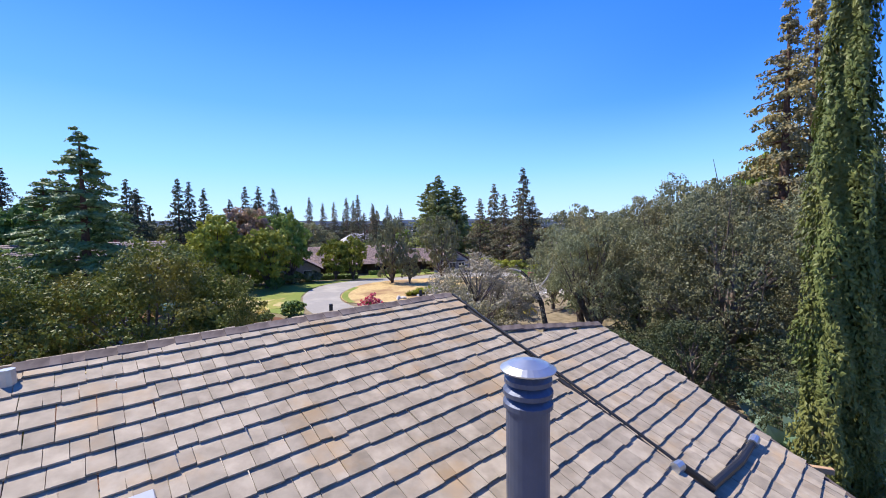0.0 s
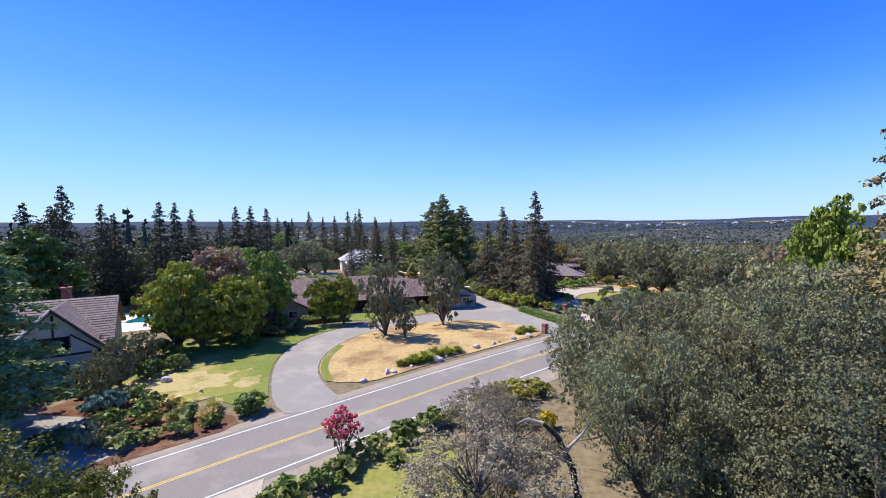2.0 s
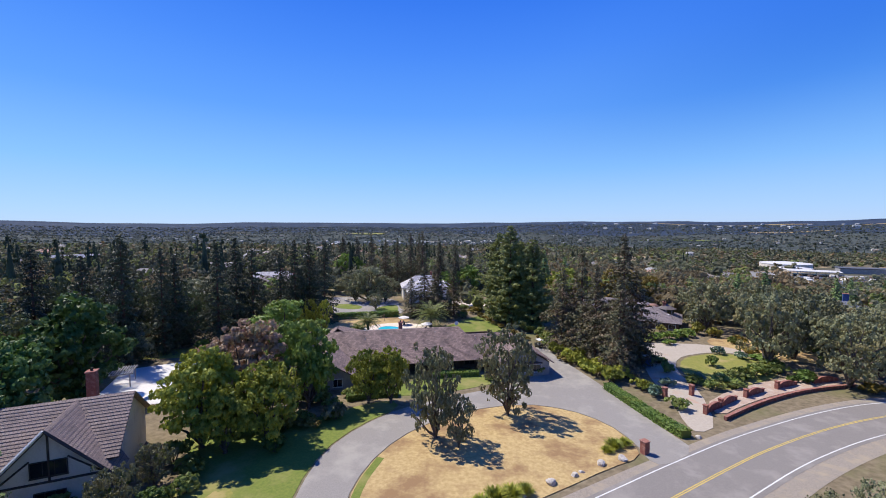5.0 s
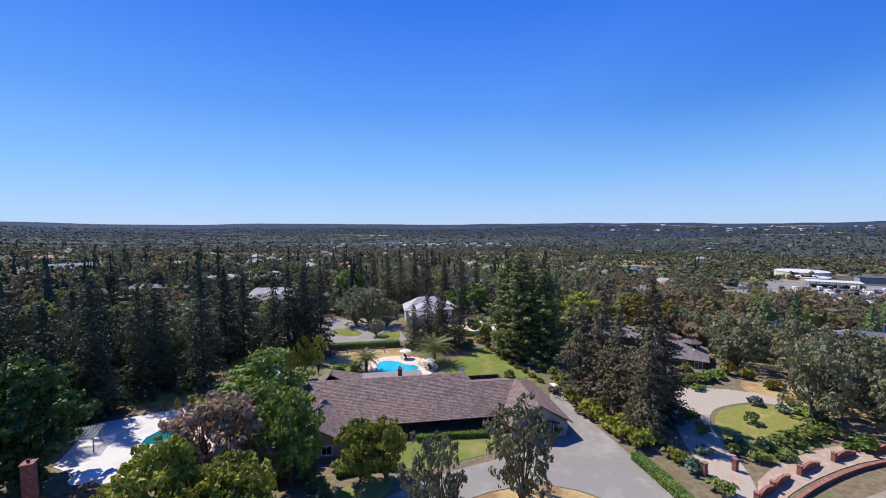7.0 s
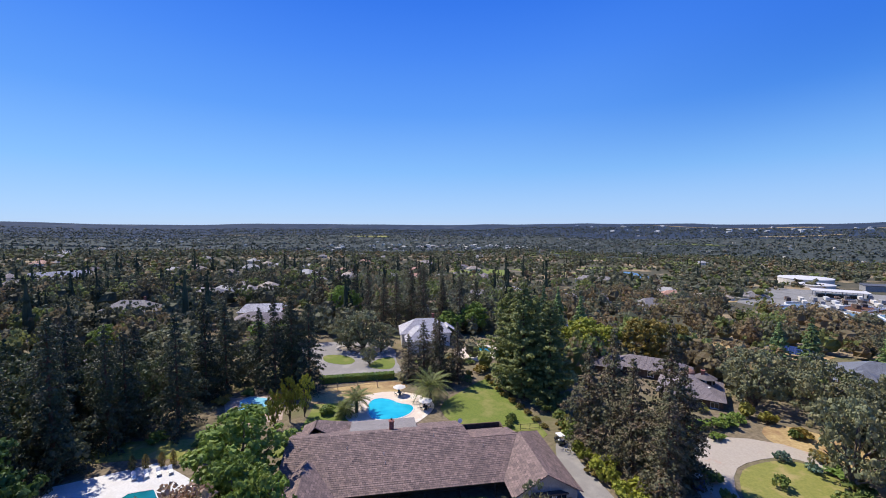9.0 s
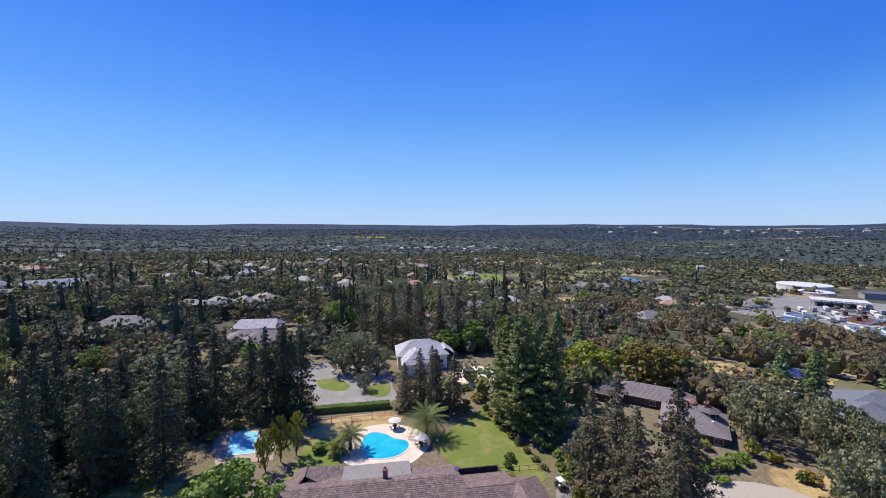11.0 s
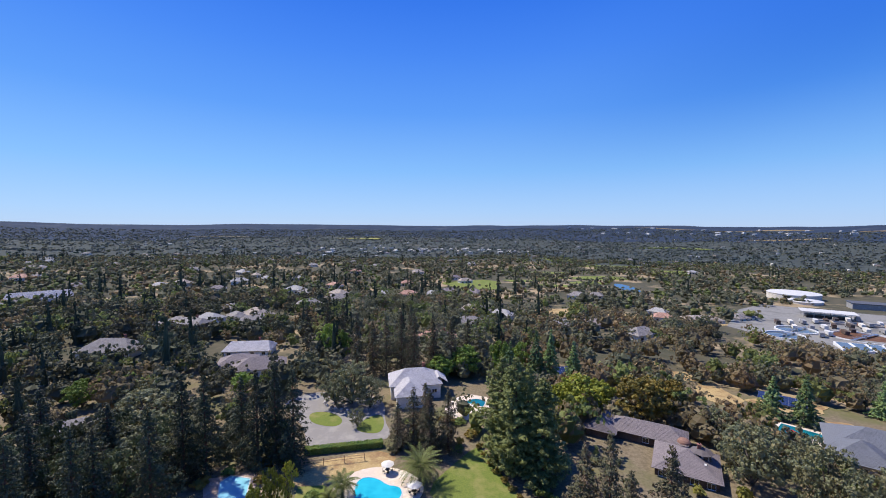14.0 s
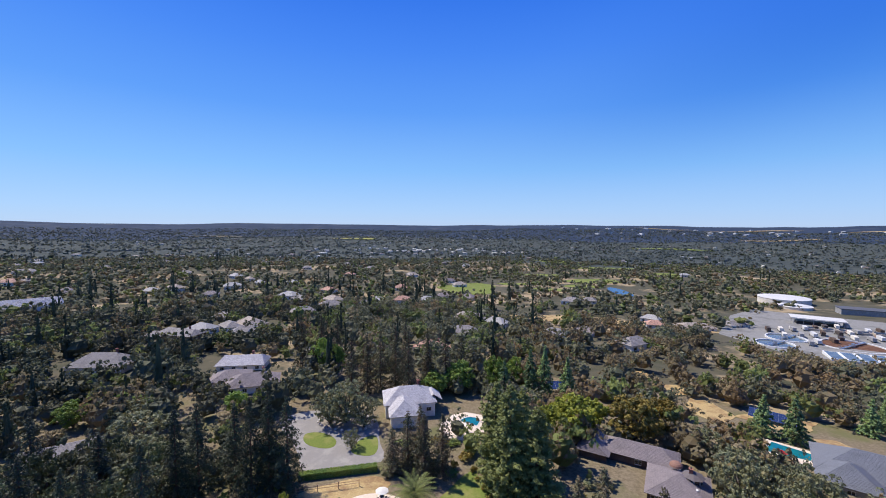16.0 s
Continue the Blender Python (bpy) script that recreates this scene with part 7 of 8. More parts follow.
bushes([(8.6, 8.2, 1.5, 4.6), (10.2, 7.0, 1.6, 4.2), (7.4, 9.8, 1.1, 3.2), (12.0, 8.2, 1.6, 4.8)], L_GOLDSHRUB, "tall golden shrub beside the cypress")
bushes([(2.5, 44.8, 1.3, 1.3), (4.2, 47.4, 1.5, 1.5), (5.8, 49.6, 1.4, 1.4), (7.6, 51.4, 1.3, 1.2), (5.4, 45.6, 1.5, 1.4), (7.6, 48.4, 1.5, 1.6), (9.8, 50.2, 1.5, 1.6), (7.2, 44.0, 1.4, 1.2)], L_GOLDSHRUB, "olive-gold roadside shrub under the oaks")
bush(9.2, 43.4, 1.0, 1.5, 0, L_YFLOWER, "shrub covered in bright yellow flowers", "flowering_shrub")
_cm = thing("crape_myrtle", "small tree covered in crimson-pink blossom", "flowering tree", place(-6.9, 39.0, lz(-6.9, 39)))
part("stem", bm_tubes([([(0.1 * math.cos(a), 0.1 * math.sin(a), -0.1), (0.5 * math.cos(a), 0.5 * math.sin(a), 1.2), (1.0 * math.cos(a), 1.0 * math.sin(a), 2.4)], [0.05, 0.04, 0.015]) for a in (0.2, 1.3, 2.5, 3.6, 4.8, 5.7)], 6), M_BARK, _cm)
_rng = np.random.default_rng(4)
_lb = [(1.0 * math.cos(a), 1.0 * math.sin(a), 1.5 + 1.1 * b, 0.5) for a, b in ((0.2, 0.7), (1.3, 0.9), (2.5, 0.6), (3.6, 1.0), (4.8, 0.7), (5.7, 0.9), (2.0, 1.4), (4.2, 1.5))] + [(0, 0, 3.0, 0.6)]
_v = crown_lobes(_rng, 2600, 0.075, _lb, 1.3, low=-0.9)
part("blossom", np_mesh("blossom", _v, quad_index(len(_v) // 4), L_PINK), None, _cm, "crimson-pink flower clusters")
_v = crown_lobes(_rng, 900, 0.08, [(x * 0.8, y * 0.8, z - 0.6, r) for x, y, z, r in _lb], 1.2, low=-0.9)
part("leaves", np_mesh("leaves", _v, quad_index(len(_v) // 4), L_SHRUB), None, _cm)
# across the road
bush(-17.4, 46.2, 1.7, 1.9, 0, L_HEDGE, "clipped round dark green bush", "clipped_bush", True)
bush(-33.2, 54.6, 1.9, 2.2, 1, L_HEDGE, "clipped round dark green bush", "clipped_bush", True)
bush(-31.0, 46.4, 1.9, 2.1, 0, L_TEALSHRUB, "rounded blue-green shrub in mulch")
bushes([(-19.4, 43.6, 1.0, 1.1), (-21.4, 42.2, 1.2, 1.3), (-22.6, 44.6, 1.3, 1.5), (-23.2, 41.2, 1.0, 1.0), (-26.8, 45.4, 1.4, 1.5), (-27.6, 47.4, 1.2, 1.4), (-29.6, 48.2, 1.3, 1.8)], L_SHRUB, "loose green shrub in the mulched bed")
bushes([(-25.0, 44.0, 1.1, 1.2), (-24.8, 46.6, 1.1, 1.2), (-20.4, 45.4, 0.9, 1.0)], L_GOLDSHRUB, "pale yellowish shrub in the mulched bed")
bushes([(-28.4, 43.6, 1.5, 1.6), (-26.0, 41.4, 1.3, 1.5), (-24.4, 40.0, 1.2, 1.3), (-29.8, 40.0, 1.6, 1.5), (-36.4, 50.6, 1.7, 1.6), (-39.2, 49.4, 1.6, 1.4), (-34.4, 49.0, 1.5, 2.0), (-41.0, 51.8, 1.8, 2.4), (-37.8, 53.6, 1.6, 2.4), (-44.4, 51.2, 1.9, 2.2), (-39.4, 56.6, 1.5, 2.2), (-32.0, 57.4, 1.5, 2.0), (-34.0, 60.4, 1.8, 2.4), (-37.6, 61.8, 1.9, 2.6)], L_SHRUB, "mixed green shrub before the half-timbered house")
for _i, (_x, _y, _h, _r) in enumerate([(-34.6, 52.2, 5.8, 2.4), (-33.2, 47.8, 4.8, 2.0), (-36.2, 58.0, 4.6, 2.0)]):
    oak(_x, _y, _h, _r, _i, False, "small dark evergreen beside the half-timbered house")


def tuft_mesh(seed, n=420, h=1.0, spread=0.8, material=None, wide=0.03):
    rng = np.random.default_rng(seed)
    a, q = rng.uniform(0, 6.28, n), rng.uniform(0, 1, n) ** 0.6
    b = np.stack([q * spread * 0.4 * np.cos(a), q * spread * 0.4 * np.sin(a), 0 * a], 1)
    e = b + np.stack([q * spread * np.cos(a), q * spread * np.sin(a), h * rng.uniform(0.6, 1.1, n) * (1 - 0.4 * q)], 1)
    m = (b + e) / 2 + np.stack([0 * a, 0 * a, 0.15 * h + 0 * a], 1)
    w = np.stack([-np.sin(a), np.cos(a), 0 * a], 1) * wide
    return np_mesh("tuft", np.stack([b, m + w, e, m - w], 1).reshape(-1, 3), quad_index(n), material)


_tm = tuft_mesh(1, 420, 1.3, 0.7, L_GRASS)
for _i, (_x, _y) in enumerate([(-24.0, 46.6), (-22.6, 45.6), (-25.4, 47.4), (-21.2, 46.8), (-23.2, 44.2), (-20.6, 44.6), (-26.6, 46.0)]):
    _t = thing("grass_clump", "tall clump of dry feathery grass", "grass", place(_x, _y, lz(_x, _y), _i * 1.1), "dry grass clumps")
    part("tuft", _tm, None, _t)
_tg = tuft_mesh(2, 260, 1.0, 0.9, L_YELLOW, 0.05)
for _i, (_x, _y, _s) in enumerate([(-5.0, 58.6, 0.8), (-3.4, 59.6, 1.2), (-2.2, 60.4, 1.3), (-0.9, 62.0, 1.3), (0.6, 62.8, 1.2), (1.9, 63.6, 1.0), (12.6, 74.4, 1.2), (14.0, 75.4, 1.0), (-4.2, 59.0, 0.9), (11.6, 73.2, 0.8)]):
    _t = thing("strap_leaf_plant", "clump of green strap-leaved plant in dry grass", "plant", place(_x, _y, lz(_x, _y), _i * 0.9) @ Matrix.Diagonal((_s, _s, _s * 1.1, 1)), "strap-leaved plants")
    part("tuft", _tg, None, _t)


def rock_mesh(seed):
    rng = np.random.default_rng(seed)
    bm = bmesh.new()
    bmesh.ops.create_icosphere(bm, subdivisions=2, radius=1)
    d = rng.normal(0, 1, (7, 3))
    d /= np.linalg.norm(d, axis=1)[:, None]
    for v in bm.verts:
        c = np.array(v.co)
        for k in d:
            q = c @ k
            if q > 0.62:
                c = c - k * (q - 0.62)
        v.co = Vector(c * np.array([1.0, 0.75, 0.62]))
    return as_mesh("boulder", bm, M_ROCK)


_rocks = [rock_mesh(k) for k in (1, 2, 3)]
for _i, (_x, _y, _s) in enumerate([(-0.7, 60.4, 0.95), (-6.3, 55.9, 0.7), (-5.6, 56.2, 0.55), (-8.5, 53.4, 0.6), (-3.8, 58.2, 0.45), (4.6, 65.6, 0.75), (7.1, 67.5, 0.6), (8.0, 68.2, 0.4), (10.3, 70.2, 0.7), (13.0, 71.8, 0.8), (1.6, 63.0, 0.5), (0.4, 61.6, 0.45), (24.0, 79.6, 0.5), (-33.0, 58.4, 0.8), (-30.4, 53.4, 0.8), (-40.6, 47.4, 1.0)]):
    _t = new("boulder", _rocks[_i % 3])
    _t.matrix_basis = place(_x, _y, lz(_x, _y) + 0.2 * _s, _i * 1.3) @ Matrix.Diagonal((_s, _s, _s, 1))
    tagged(_t, "pale grey granite boulder on the verge", "boulder", "boulders beside the road")
for _i in range(16):
    _a = radians(150 + _i * 14)
    _t = new("boulder", _rocks[_i % 3])
    _x, _y = -55.5 + 9 * math.cos(_a), 168.5 + 4.6 * math.sin(_a)
    _t.matrix_basis = place(_x, _y, lz(_x, _y) + 0.2, _i * 1.3) @ Matrix.Diagonal((0.8, 0.8, 0.7, 1))
    tagged(_t, "pale boulder edging the planted island", "boulder", "boulders of the island")

# basketball hoop at the driveway
_bh = thing("basketball_hoop", "driveway basketball hoop with white fan-shaped board", "basketball hoop", place(-1.35, 26.6, lz(-1.35, 26.6), 2.04))
part("pole", bm_tubes([([(0, 0, -0.2), (0, 0, 2.9), (-0.15, 0.5, 3.3)], [0.055, 0.055, 0.05])], 8), M_BLACK, _bh)
part("backboard", bm_loops([[(x, y, z) for x, z in ((-0.42, 2.95), (0.42, 2.95), (0.62, 3.25), (0.6, 3.6), (0.38, 3.88), (0, 3.97), (-0.38, 3.88), (-0.6, 3.6), (-0.62, 3.25))] for y in (0.55, 0.6)]), M_WHITE, _bh, "white fan-shaped backboard")
_rim = part("rim", bm_tubes([([(0.23 * math.cos(a), 0.85 + 0.23 * math.sin(a), 3.05) for a in np.linspace(-1.6, 4.6, 20)], [0.012] * 20)], 5), M_RED, _bh)
part("net", bm_cyl(0.22, 0.13, 2.65, 3.04, 12, False), M_WHITE, _rim, m=Matrix.Translation((0, 0.85, 0)))
for _s in (-0.2, 0.2):
    part("brace", bm_tubes([([(0, 0.1, 2.7), (_s, 0.54, 3.4)], [0.02, 0.02])], 5), M_BLACK, _bh)
# rail and fence behind the first house
_fn = thing("wooden_fence", "low wooden fence with a raw top rail", "fence", place(5.4, 11.4, lz(5.4, 11.4), -0.35))
part("top_rail", bm_box(-0.4, -0.06, 3.95, 4.6, 0.06, 4.1, 0.01), M_PLYWOOD, _fn)
for _i in range(4):
    part("post", bm_box(-0.2 + _i * 1.5 - 0.06, -0.055, -0.2, -0.2 + _i * 1.5 + 0.06, 0.055, 3.94), M_TIMBER, _fn)
for _i in range(24):
    part("board", bm_box(-0.3 + _i * 0.2, 0.06, 0.0, -0.3 + _i * 0.2 + 0.17, 0.085, 3.85), M_TIMBER, _fn)

# ranch house planting
hedge("clipped_hedge", curve_line([(16.2, 96.4), (19.0, 89.0), (21.0, 82.6), (22.4, 79.2)], 1), 1.7, 1.1, L_HEDGE, "clipped green hedge along the driveway", 1)
bushes([(8.6, 116.5, 1.6, 2.4), (9.8, 113.6, 1.7, 2.6), (11.2, 110.8, 1.8, 2.8), (12.6, 108.0, 1.9, 2.8), (14.0, 105.0, 1.9, 2.6), (15.6, 102.2, 1.9, 2.8), (17.4, 99.6, 2.2, 3.0), (19.6, 101.4, 2.2, 3.0), (16.8, 106.5, 2.0, 2.6), (13.6, 112.0, 2.0, 2.6), (22.0, 97.0, 1.8, 2.0)], L_YELLOW, "tall loose yellow-green shrub along the driveway")
bushes([(-29.2, 81.2, 1.6, 1.8), (-26.6, 79.2, 1.6, 1.6), (-26.2, 84.4, 1.4, 1.6), (-24.2, 86.2, 1.4, 1.6), (-30.8, 83.4, 1.8, 2.2), (-32.4, 79.6, 1.8, 2.0), (-20.8, 93.2, 1.0, 1.4), (-20.2, 91.2, 0.9, 1.3), (-21.8, 88.6, 1.2, 1.4), (5.2, 101.4, 1.3, 1.9), (-4.2, 96.4, 1.1, 1.2), (-24.8, 75.6, 1.5, 1.5), (-28.4, 73.6, 1.8, 1.8), (-32.0, 70.0, 2.0, 2.2)], L_SHRUB, "rounded shrub before the ranch house")
hedge("clipped_hedge", [(-17.6, 95.0), (-11.5, 97.4), (-6.4, 98.8)], 1.6, 0.9, L_HEDGE, "low hedge under the porch", 2)
hedge("clipped_hedge", [(-25.8, 82.6), (-21.6, 85.6), (-18.4, 86.4)], 1.6, 1.0, L_HEDGE, "low dark hedge beside the drive", 3)
hedge("clipped_hedge", [(-55.2, 138.0), (-46, 141.8), (-36.6, 145.6)], 2.0, 1.7, L_HEDGE, "long clipped hedge behind the sandy court", 4)
bushes([(-11.0, 149.5, 1.3, 1.5), (-9.4, 146.0, 1.2, 1.3), (-7.6, 142.4, 1.2, 1.3), (-5.8, 139.2, 1.2, 1.2), (-4.0, 136.2, 1.2, 1.3), (-2.2, 133.2, 1.1, 1.2), (-0.4, 130.4, 1.1, 1.2), (1.4, 127.6, 1.0, 1.1), (3.0, 125.0, 1.0, 1.0)], L_BRONZE, "brownish shrub edging the back lawn")
bushes([(0.8, 139.0, 1.9, 2.6), (4.2, 132.0, 1.9, 2.4), (6.4, 128.4, 2.0, 2.8), (8.0, 124.6, 2.0, 2.6), (7.2, 121.4, 1.5, 2.0), (2.8, 135.6, 1.8, 2.4), (-5.2, 151.0, 2.0, 2.6), (-3.8, 126.4, 1.2, 2.0), (-4.2, 124.0, 1.0, 1.6)], L_SHRUB, "green garden shrub beside the back lawn")
bush(-44.4, 121.8, 2.1, 2.0, 0, L_HEDGE, "clipped round dark green bush", "clipped_bush", True)


def palm(x, y, trunk_h, frond, n, seed, label):
    rng = np.random.default_rng(seed)
    t = thing("palm_tree", label, "palm", place(x, y, lz(x, y)))
    part("trunk", bm_tubes([([(0, 0, -0.2), (0.05, 0, trunk_h * 0.5), (0, 0.05, trunk_h)], [0.42, 0.36, 0.45])], 10), M_BARK, t)
    k = 26
    f = np.linspace(0.12, 1, k)
    V = []
    for side in (-1, 1):
        px = f * frond
        pz = frond * (0.42 * f - 0.62 * f ** 2.2)
        ln = 0.62 * np.sin(np.pi * np.clip(f * 0.95 + 0.03, 0, 1)) ** 0.6 + 0.08
        base = np.stack([px, 0 * px, pz], 1)
        tip = base + np.stack([0.35 * ln, side * ln, -0.28 * ln], 1)
        w = np.array([[0.075, 0, 0]])
        V.append(np.stack([base - w * 0.6, base + w * 0.6, tip + w * 0.3, tip - w * 0.3], 1))
    V = np.concatenate(V).reshape(-1, 3)
    stem = np.stack([f * frond, 0 * f, frond * (0.42 * f - 0.62 * f ** 2.2)], 1)
    S0 = np.stack([stem[:-1] + [0, 0.04, 0], stem[1:] + [0, 0.03, 0], stem[1:] - [0, 0.03, 0], stem[:-1] - [0, 0.04, 0]], 1).reshape(-1, 3)
    V = np.concatenate([V, S0])
    me = np_mesh("frond", V, quad_index(len(V) // 4), L_PALM)
    for i in range(n):
        q = i / n
        part("frond", me, None, t, m=Matrix.Translation((0, 0, trunk_h)) @ Matrix.Rotation(i * 2.4, 4, "Z") @ Matrix.Rotation(radians(32 - 78 * (1 - q)) + rng.normal(0, 0.07), 4, "Y") @ Matrix.Scale(rng.uniform(0.8, 1.05), 4))
    return t


palm(-23.2, 132.8, 3.6, 5.9, 72, 1, "broad date palm with arching fronds beside the pool")
palm(-38.2, 123.6, 3.2, 3.9, 46, 2, "smaller fan-topped palm beside the pool")
palm(-40.2, 121.6, 1.4, 2.6, 30, 3, "smaller fan-topped palm beside the pool")


def umbrella(x, y, z, r, mat, label, group="pool umbrellas"):
    t = thing("garden_umbrella", label, "umbrella", place(x, y, z), group)
    part("pole", bm_cyl(0.03, 0.03, 0, 2.5, 8), M_STEEL, t)
    part("base", bm_cyl(0.3, 0.26, 0, 0.1, 16), M_BLACK, t)
    rings = []
    for q, zz in ((1.0, 2.02), (1.0, 2.08), (0.55, 2.36), (0.04, 2.55)):
        rings.append([(q * r * math.cos(a) * (1 if k % 2 == 0 else 0.94), q * r * math.sin(a) * (1 if k % 2 == 0 else 0.94), zz) for k, a in enumerate(np.linspace(0, 2 * math.pi, 16, endpoint=False))])
    part("canopy", bm_loops(rings), mat, t)
    return t


def garden_chair(x, y, z, turn):
    t = thing("patio_chair", "dark metal patio chair at the pool", "chair", place(x, y, z, turn), "patio chairs")
    part("seat", bm_box(-0.25, -0.25, 0.42, 0.25, 0.25, 0.47, 0.01), M_BLACK, t)
    part("backrest", bm_box(-0.25, 0.21, 0.48, 0.25, 0.26, 0.95, 0.01), M_BLACK, t)
    for sx in (-0.22, 0.22):
        for sy in (-0.22, 0.22):
            part("leg", bm_cyl(0.018, 0.018, 0, 0.42, 6), M_BLACK, t, m=Matrix.Translation((sx, sy, 0)))


for _x, _y in ((-31.6, 134.6), (-23.4, 128.2)):
    _z = lz(_x, _y) + 0.07
    umbrella(_x, _y, _z, 1.6, M_CREAM, "cream canvas umbrella over a patio table")
    _t = thing("patio_table", "round dark patio table under an umbrella", "table", place(_x, _y, _z), "patio tables")
    part("tabletop", bm_cyl(0.6, 0.6, 0.7, 0.74, 20), M_BLACK, _t)
    part("pedestal", bm_cyl(0.05, 0.2, 0.1, 0.7, 10), M_BLACK, _t)
    for _k in range(4):
        _a = _k * math.pi / 2 + 0.4
        garden_chair(_x + 0.95 * math.cos(_a), _y + 0.95 * math.sin(_a), _z, _a - math.pi / 2)
umbrella(-55.2, 72.4, lz(-55.2, 72.4), 1.8, M_WHITE, "white umbrella beside the half-timbered house")
umbrella(-52.2, 82.2, lz(-52.2, 82.2) + 0.06, 1.2, M_RED, "red umbrella on the white deck")


def lounger(x, y, z, turn):
    t = thing("sun_lounger", "white sun lounger on the deck", "lounger", place(x, y, z, turn), "sun loungers")
    part("mattress", bm_box(-0.32, -0.9, 0.34, 0.32, 0.35, 0.44, 0.03), M_WHITE, t)
    part("backrest", bm_box(-0.32, 0, -0.05, 0.32, 0.75, 0.05, 0.03), M_WHITE, t, m=Matrix.Translation((0, 0.36, 0.4)) @ Matrix.Rotation(0.75, 4, "X"))
    part("frame", bm_box(-0.34, -0.92, 0.28, 0.34, 0.5, 0.335), M_STEEL, t)
    for sx in (-0.3, 0.3):
        for sy in (-0.8, 0.4):
            part("leg", bm_box(sx - 0.025, sy - 0.025, 0, sx + 0.025, sy + 0.025, 0.28), M_STEEL, t)


for _i in range(4):
    lounger(-64.6 + _i * 1.5, 93.6 + _i * 0.9, lz(-64, 94) + 0.06, 0.9)
_cs = proto("smallcol", make_column, seed=9, H=2.6, R=0.55, n=900, size=0.1, material=L_BRONZE)
for _x, _y in ((-67.2, 95.6), (-65.4, 96.5), (-63.2, 97.6), (-61.6, 98.4)):
    plant(_cs, "column_shrub", "small upright brownish shrub beside the deck", "shrub", _x, _y, 1.0, 1.0)
# arbour beside the teal pool
_ar = thing("pool_arbour", "grey slatted arbour beside the pool deck", "arbour", place(-68.5, 80.5, lz(-68, 80), 0.65))
for _x in (-3, 3):
    for _y in (-2, 2):
        part("post", bm_box(_x - 0.08, _y - 0.08, 0, _x + 0.08, _y + 0.08, 2.4), M_GREYWALL, _ar)
for _i in range(18):
    part("slat", bm_box(-3.3 + _i * 0.38, -2.4, 2.44, -3.3 + _i * 0.38 + 0.14, 2.4, 2.54), M_GREYWALL, _ar)
for _y in (-2, 2):
    part("beam", bm_box(-3.3, _y - 0.06, 2.3, 3.5, _y + 0.06, 2.438), M_GREYWALL, _ar)
# climbing frame on the sandy court
_tr = thing("timber_trellis", "long low timber trellis on the sandy court", "trellis", place(-52.6, 132.4, lz(-48, 134), math.atan2(6.1, 14.2)))
for _i in range(4):
    part("post", bm_box(_i * 5.0 - 0.08, -0.08, -0.1, _i * 5.0 + 0.08, 0.08, 2.0), M_PLYWOOD, _tr)
for _z in (0.9, 1.5):
    part("rail", bm_box(0, -0.04, _z, 15, 0.04, _z + 0.09), M_PLYWOOD, _tr)
# iron fence round the vegetable bed
_if = thing("iron_fence", "black iron fence round the vegetable bed", "fence", place(-13.2, 119.0, lz(-13, 119), math.atan2(3.6, 10.4)))
for _i in range(9):
    part("post", bm_box(_i * 2.0 - 0.04, -0.04, -0.1, _i * 2.0 + 0.04, 0.04, 1.3), M_BLACK, _if)
for _z in (0.25, 1.15):
    part("rail", bm_box(0, -0.02, _z, 16, 0.02, _z + 0.05), M_BLACK, _if)
for _x, _y in ((-8.4, 117.6), (-4.6, 118.6)):
    _pb = thing("planter_bed", "raised timber planter in the vegetable bed", "planter", place(_x, _y, lz(_x, _y), 0.35), "raised planters")
    part("frame", bm_box(-1.4, -0.6, 0, 1.4, 0.6, 0.35, 0.02), M_PLYWOOD, _pb)
    part("soil", bm_box(-1.3, -0.5, 0.35, 1.3, 0.5, 0.4), M_MULCH, _pb)
# utility cart at the end of the drive
_gc = thing("golf_cart", "small dark golf cart with white roof", "cart", place(5.6, 119.2, lz(5.6, 119.2) + 0.05, 0.5))
part("body", bm_loops([[(x, y, z) for x, z in ((-0.6, 0.3), (0.6, 0.3), (0.6, 0.75), (-0.6, 0.75))] for y in (-1.1, 0.4)]), M_BLACK, _gc)
part("nose", bm_box(-0.58, 0.4, 0.3, 0.58, 1.1, 0.85, 0.08), M_BLACK, _gc)
part("seat", bm_box(-0.5, -0.6, 0.75, 0.5, -0.1, 0.9, 0.04), M_WHITE, _gc)
part("roof", bm_box(-0.62, -0.95, 1.75, 0.62, 0.7, 1.82, 0.03), M_WHITE, _gc)
for _x in (-0.55, 0.55):
    for _y in (-0.85, 0.62):
        part("roof_post", bm_cyl(0.02, 0.02, 0.7, 1.75, 6), M_STEEL, _gc, m=Matrix.Translation((_x, _y, 0)))
        _wl = part("wheel", bm_cyl(0.24, 0.24, -0.09, 0.09, 16), M_BLACK, _gc, m=Matrix.Translation((_x, _y * 0.95, 0.24)) @ Matrix.Rotation(math.pi / 2, 4, "Y"))
        part("hubcap", bm_cyl(0.1, 0.1, -0.1, 0.1, 10), M_STEEL, _wl)
# blue cabin beside the redwoods
_cb = thing("portable_toilet", "blue portable toilet cabin beside the redwoods", "portable toilet", place(26.2, 109.4, lz(26.2, 109.4), 0.3))
part("body", bm_box(-0.6, -0.6, 0, 0.6, 0.6, 2.1, 0.03), M_BLUE, _cb)
part("roof", bm_box(-0.63, -0.63, 2.1, 0.63, 0.63, 2.28, 0.06), M_WHITE, _cb)
part("door", bm_box(-0.4, -0.64, 0.15, 0.4, -0.605, 2.0, 0.01), M_BLUE, _cb)

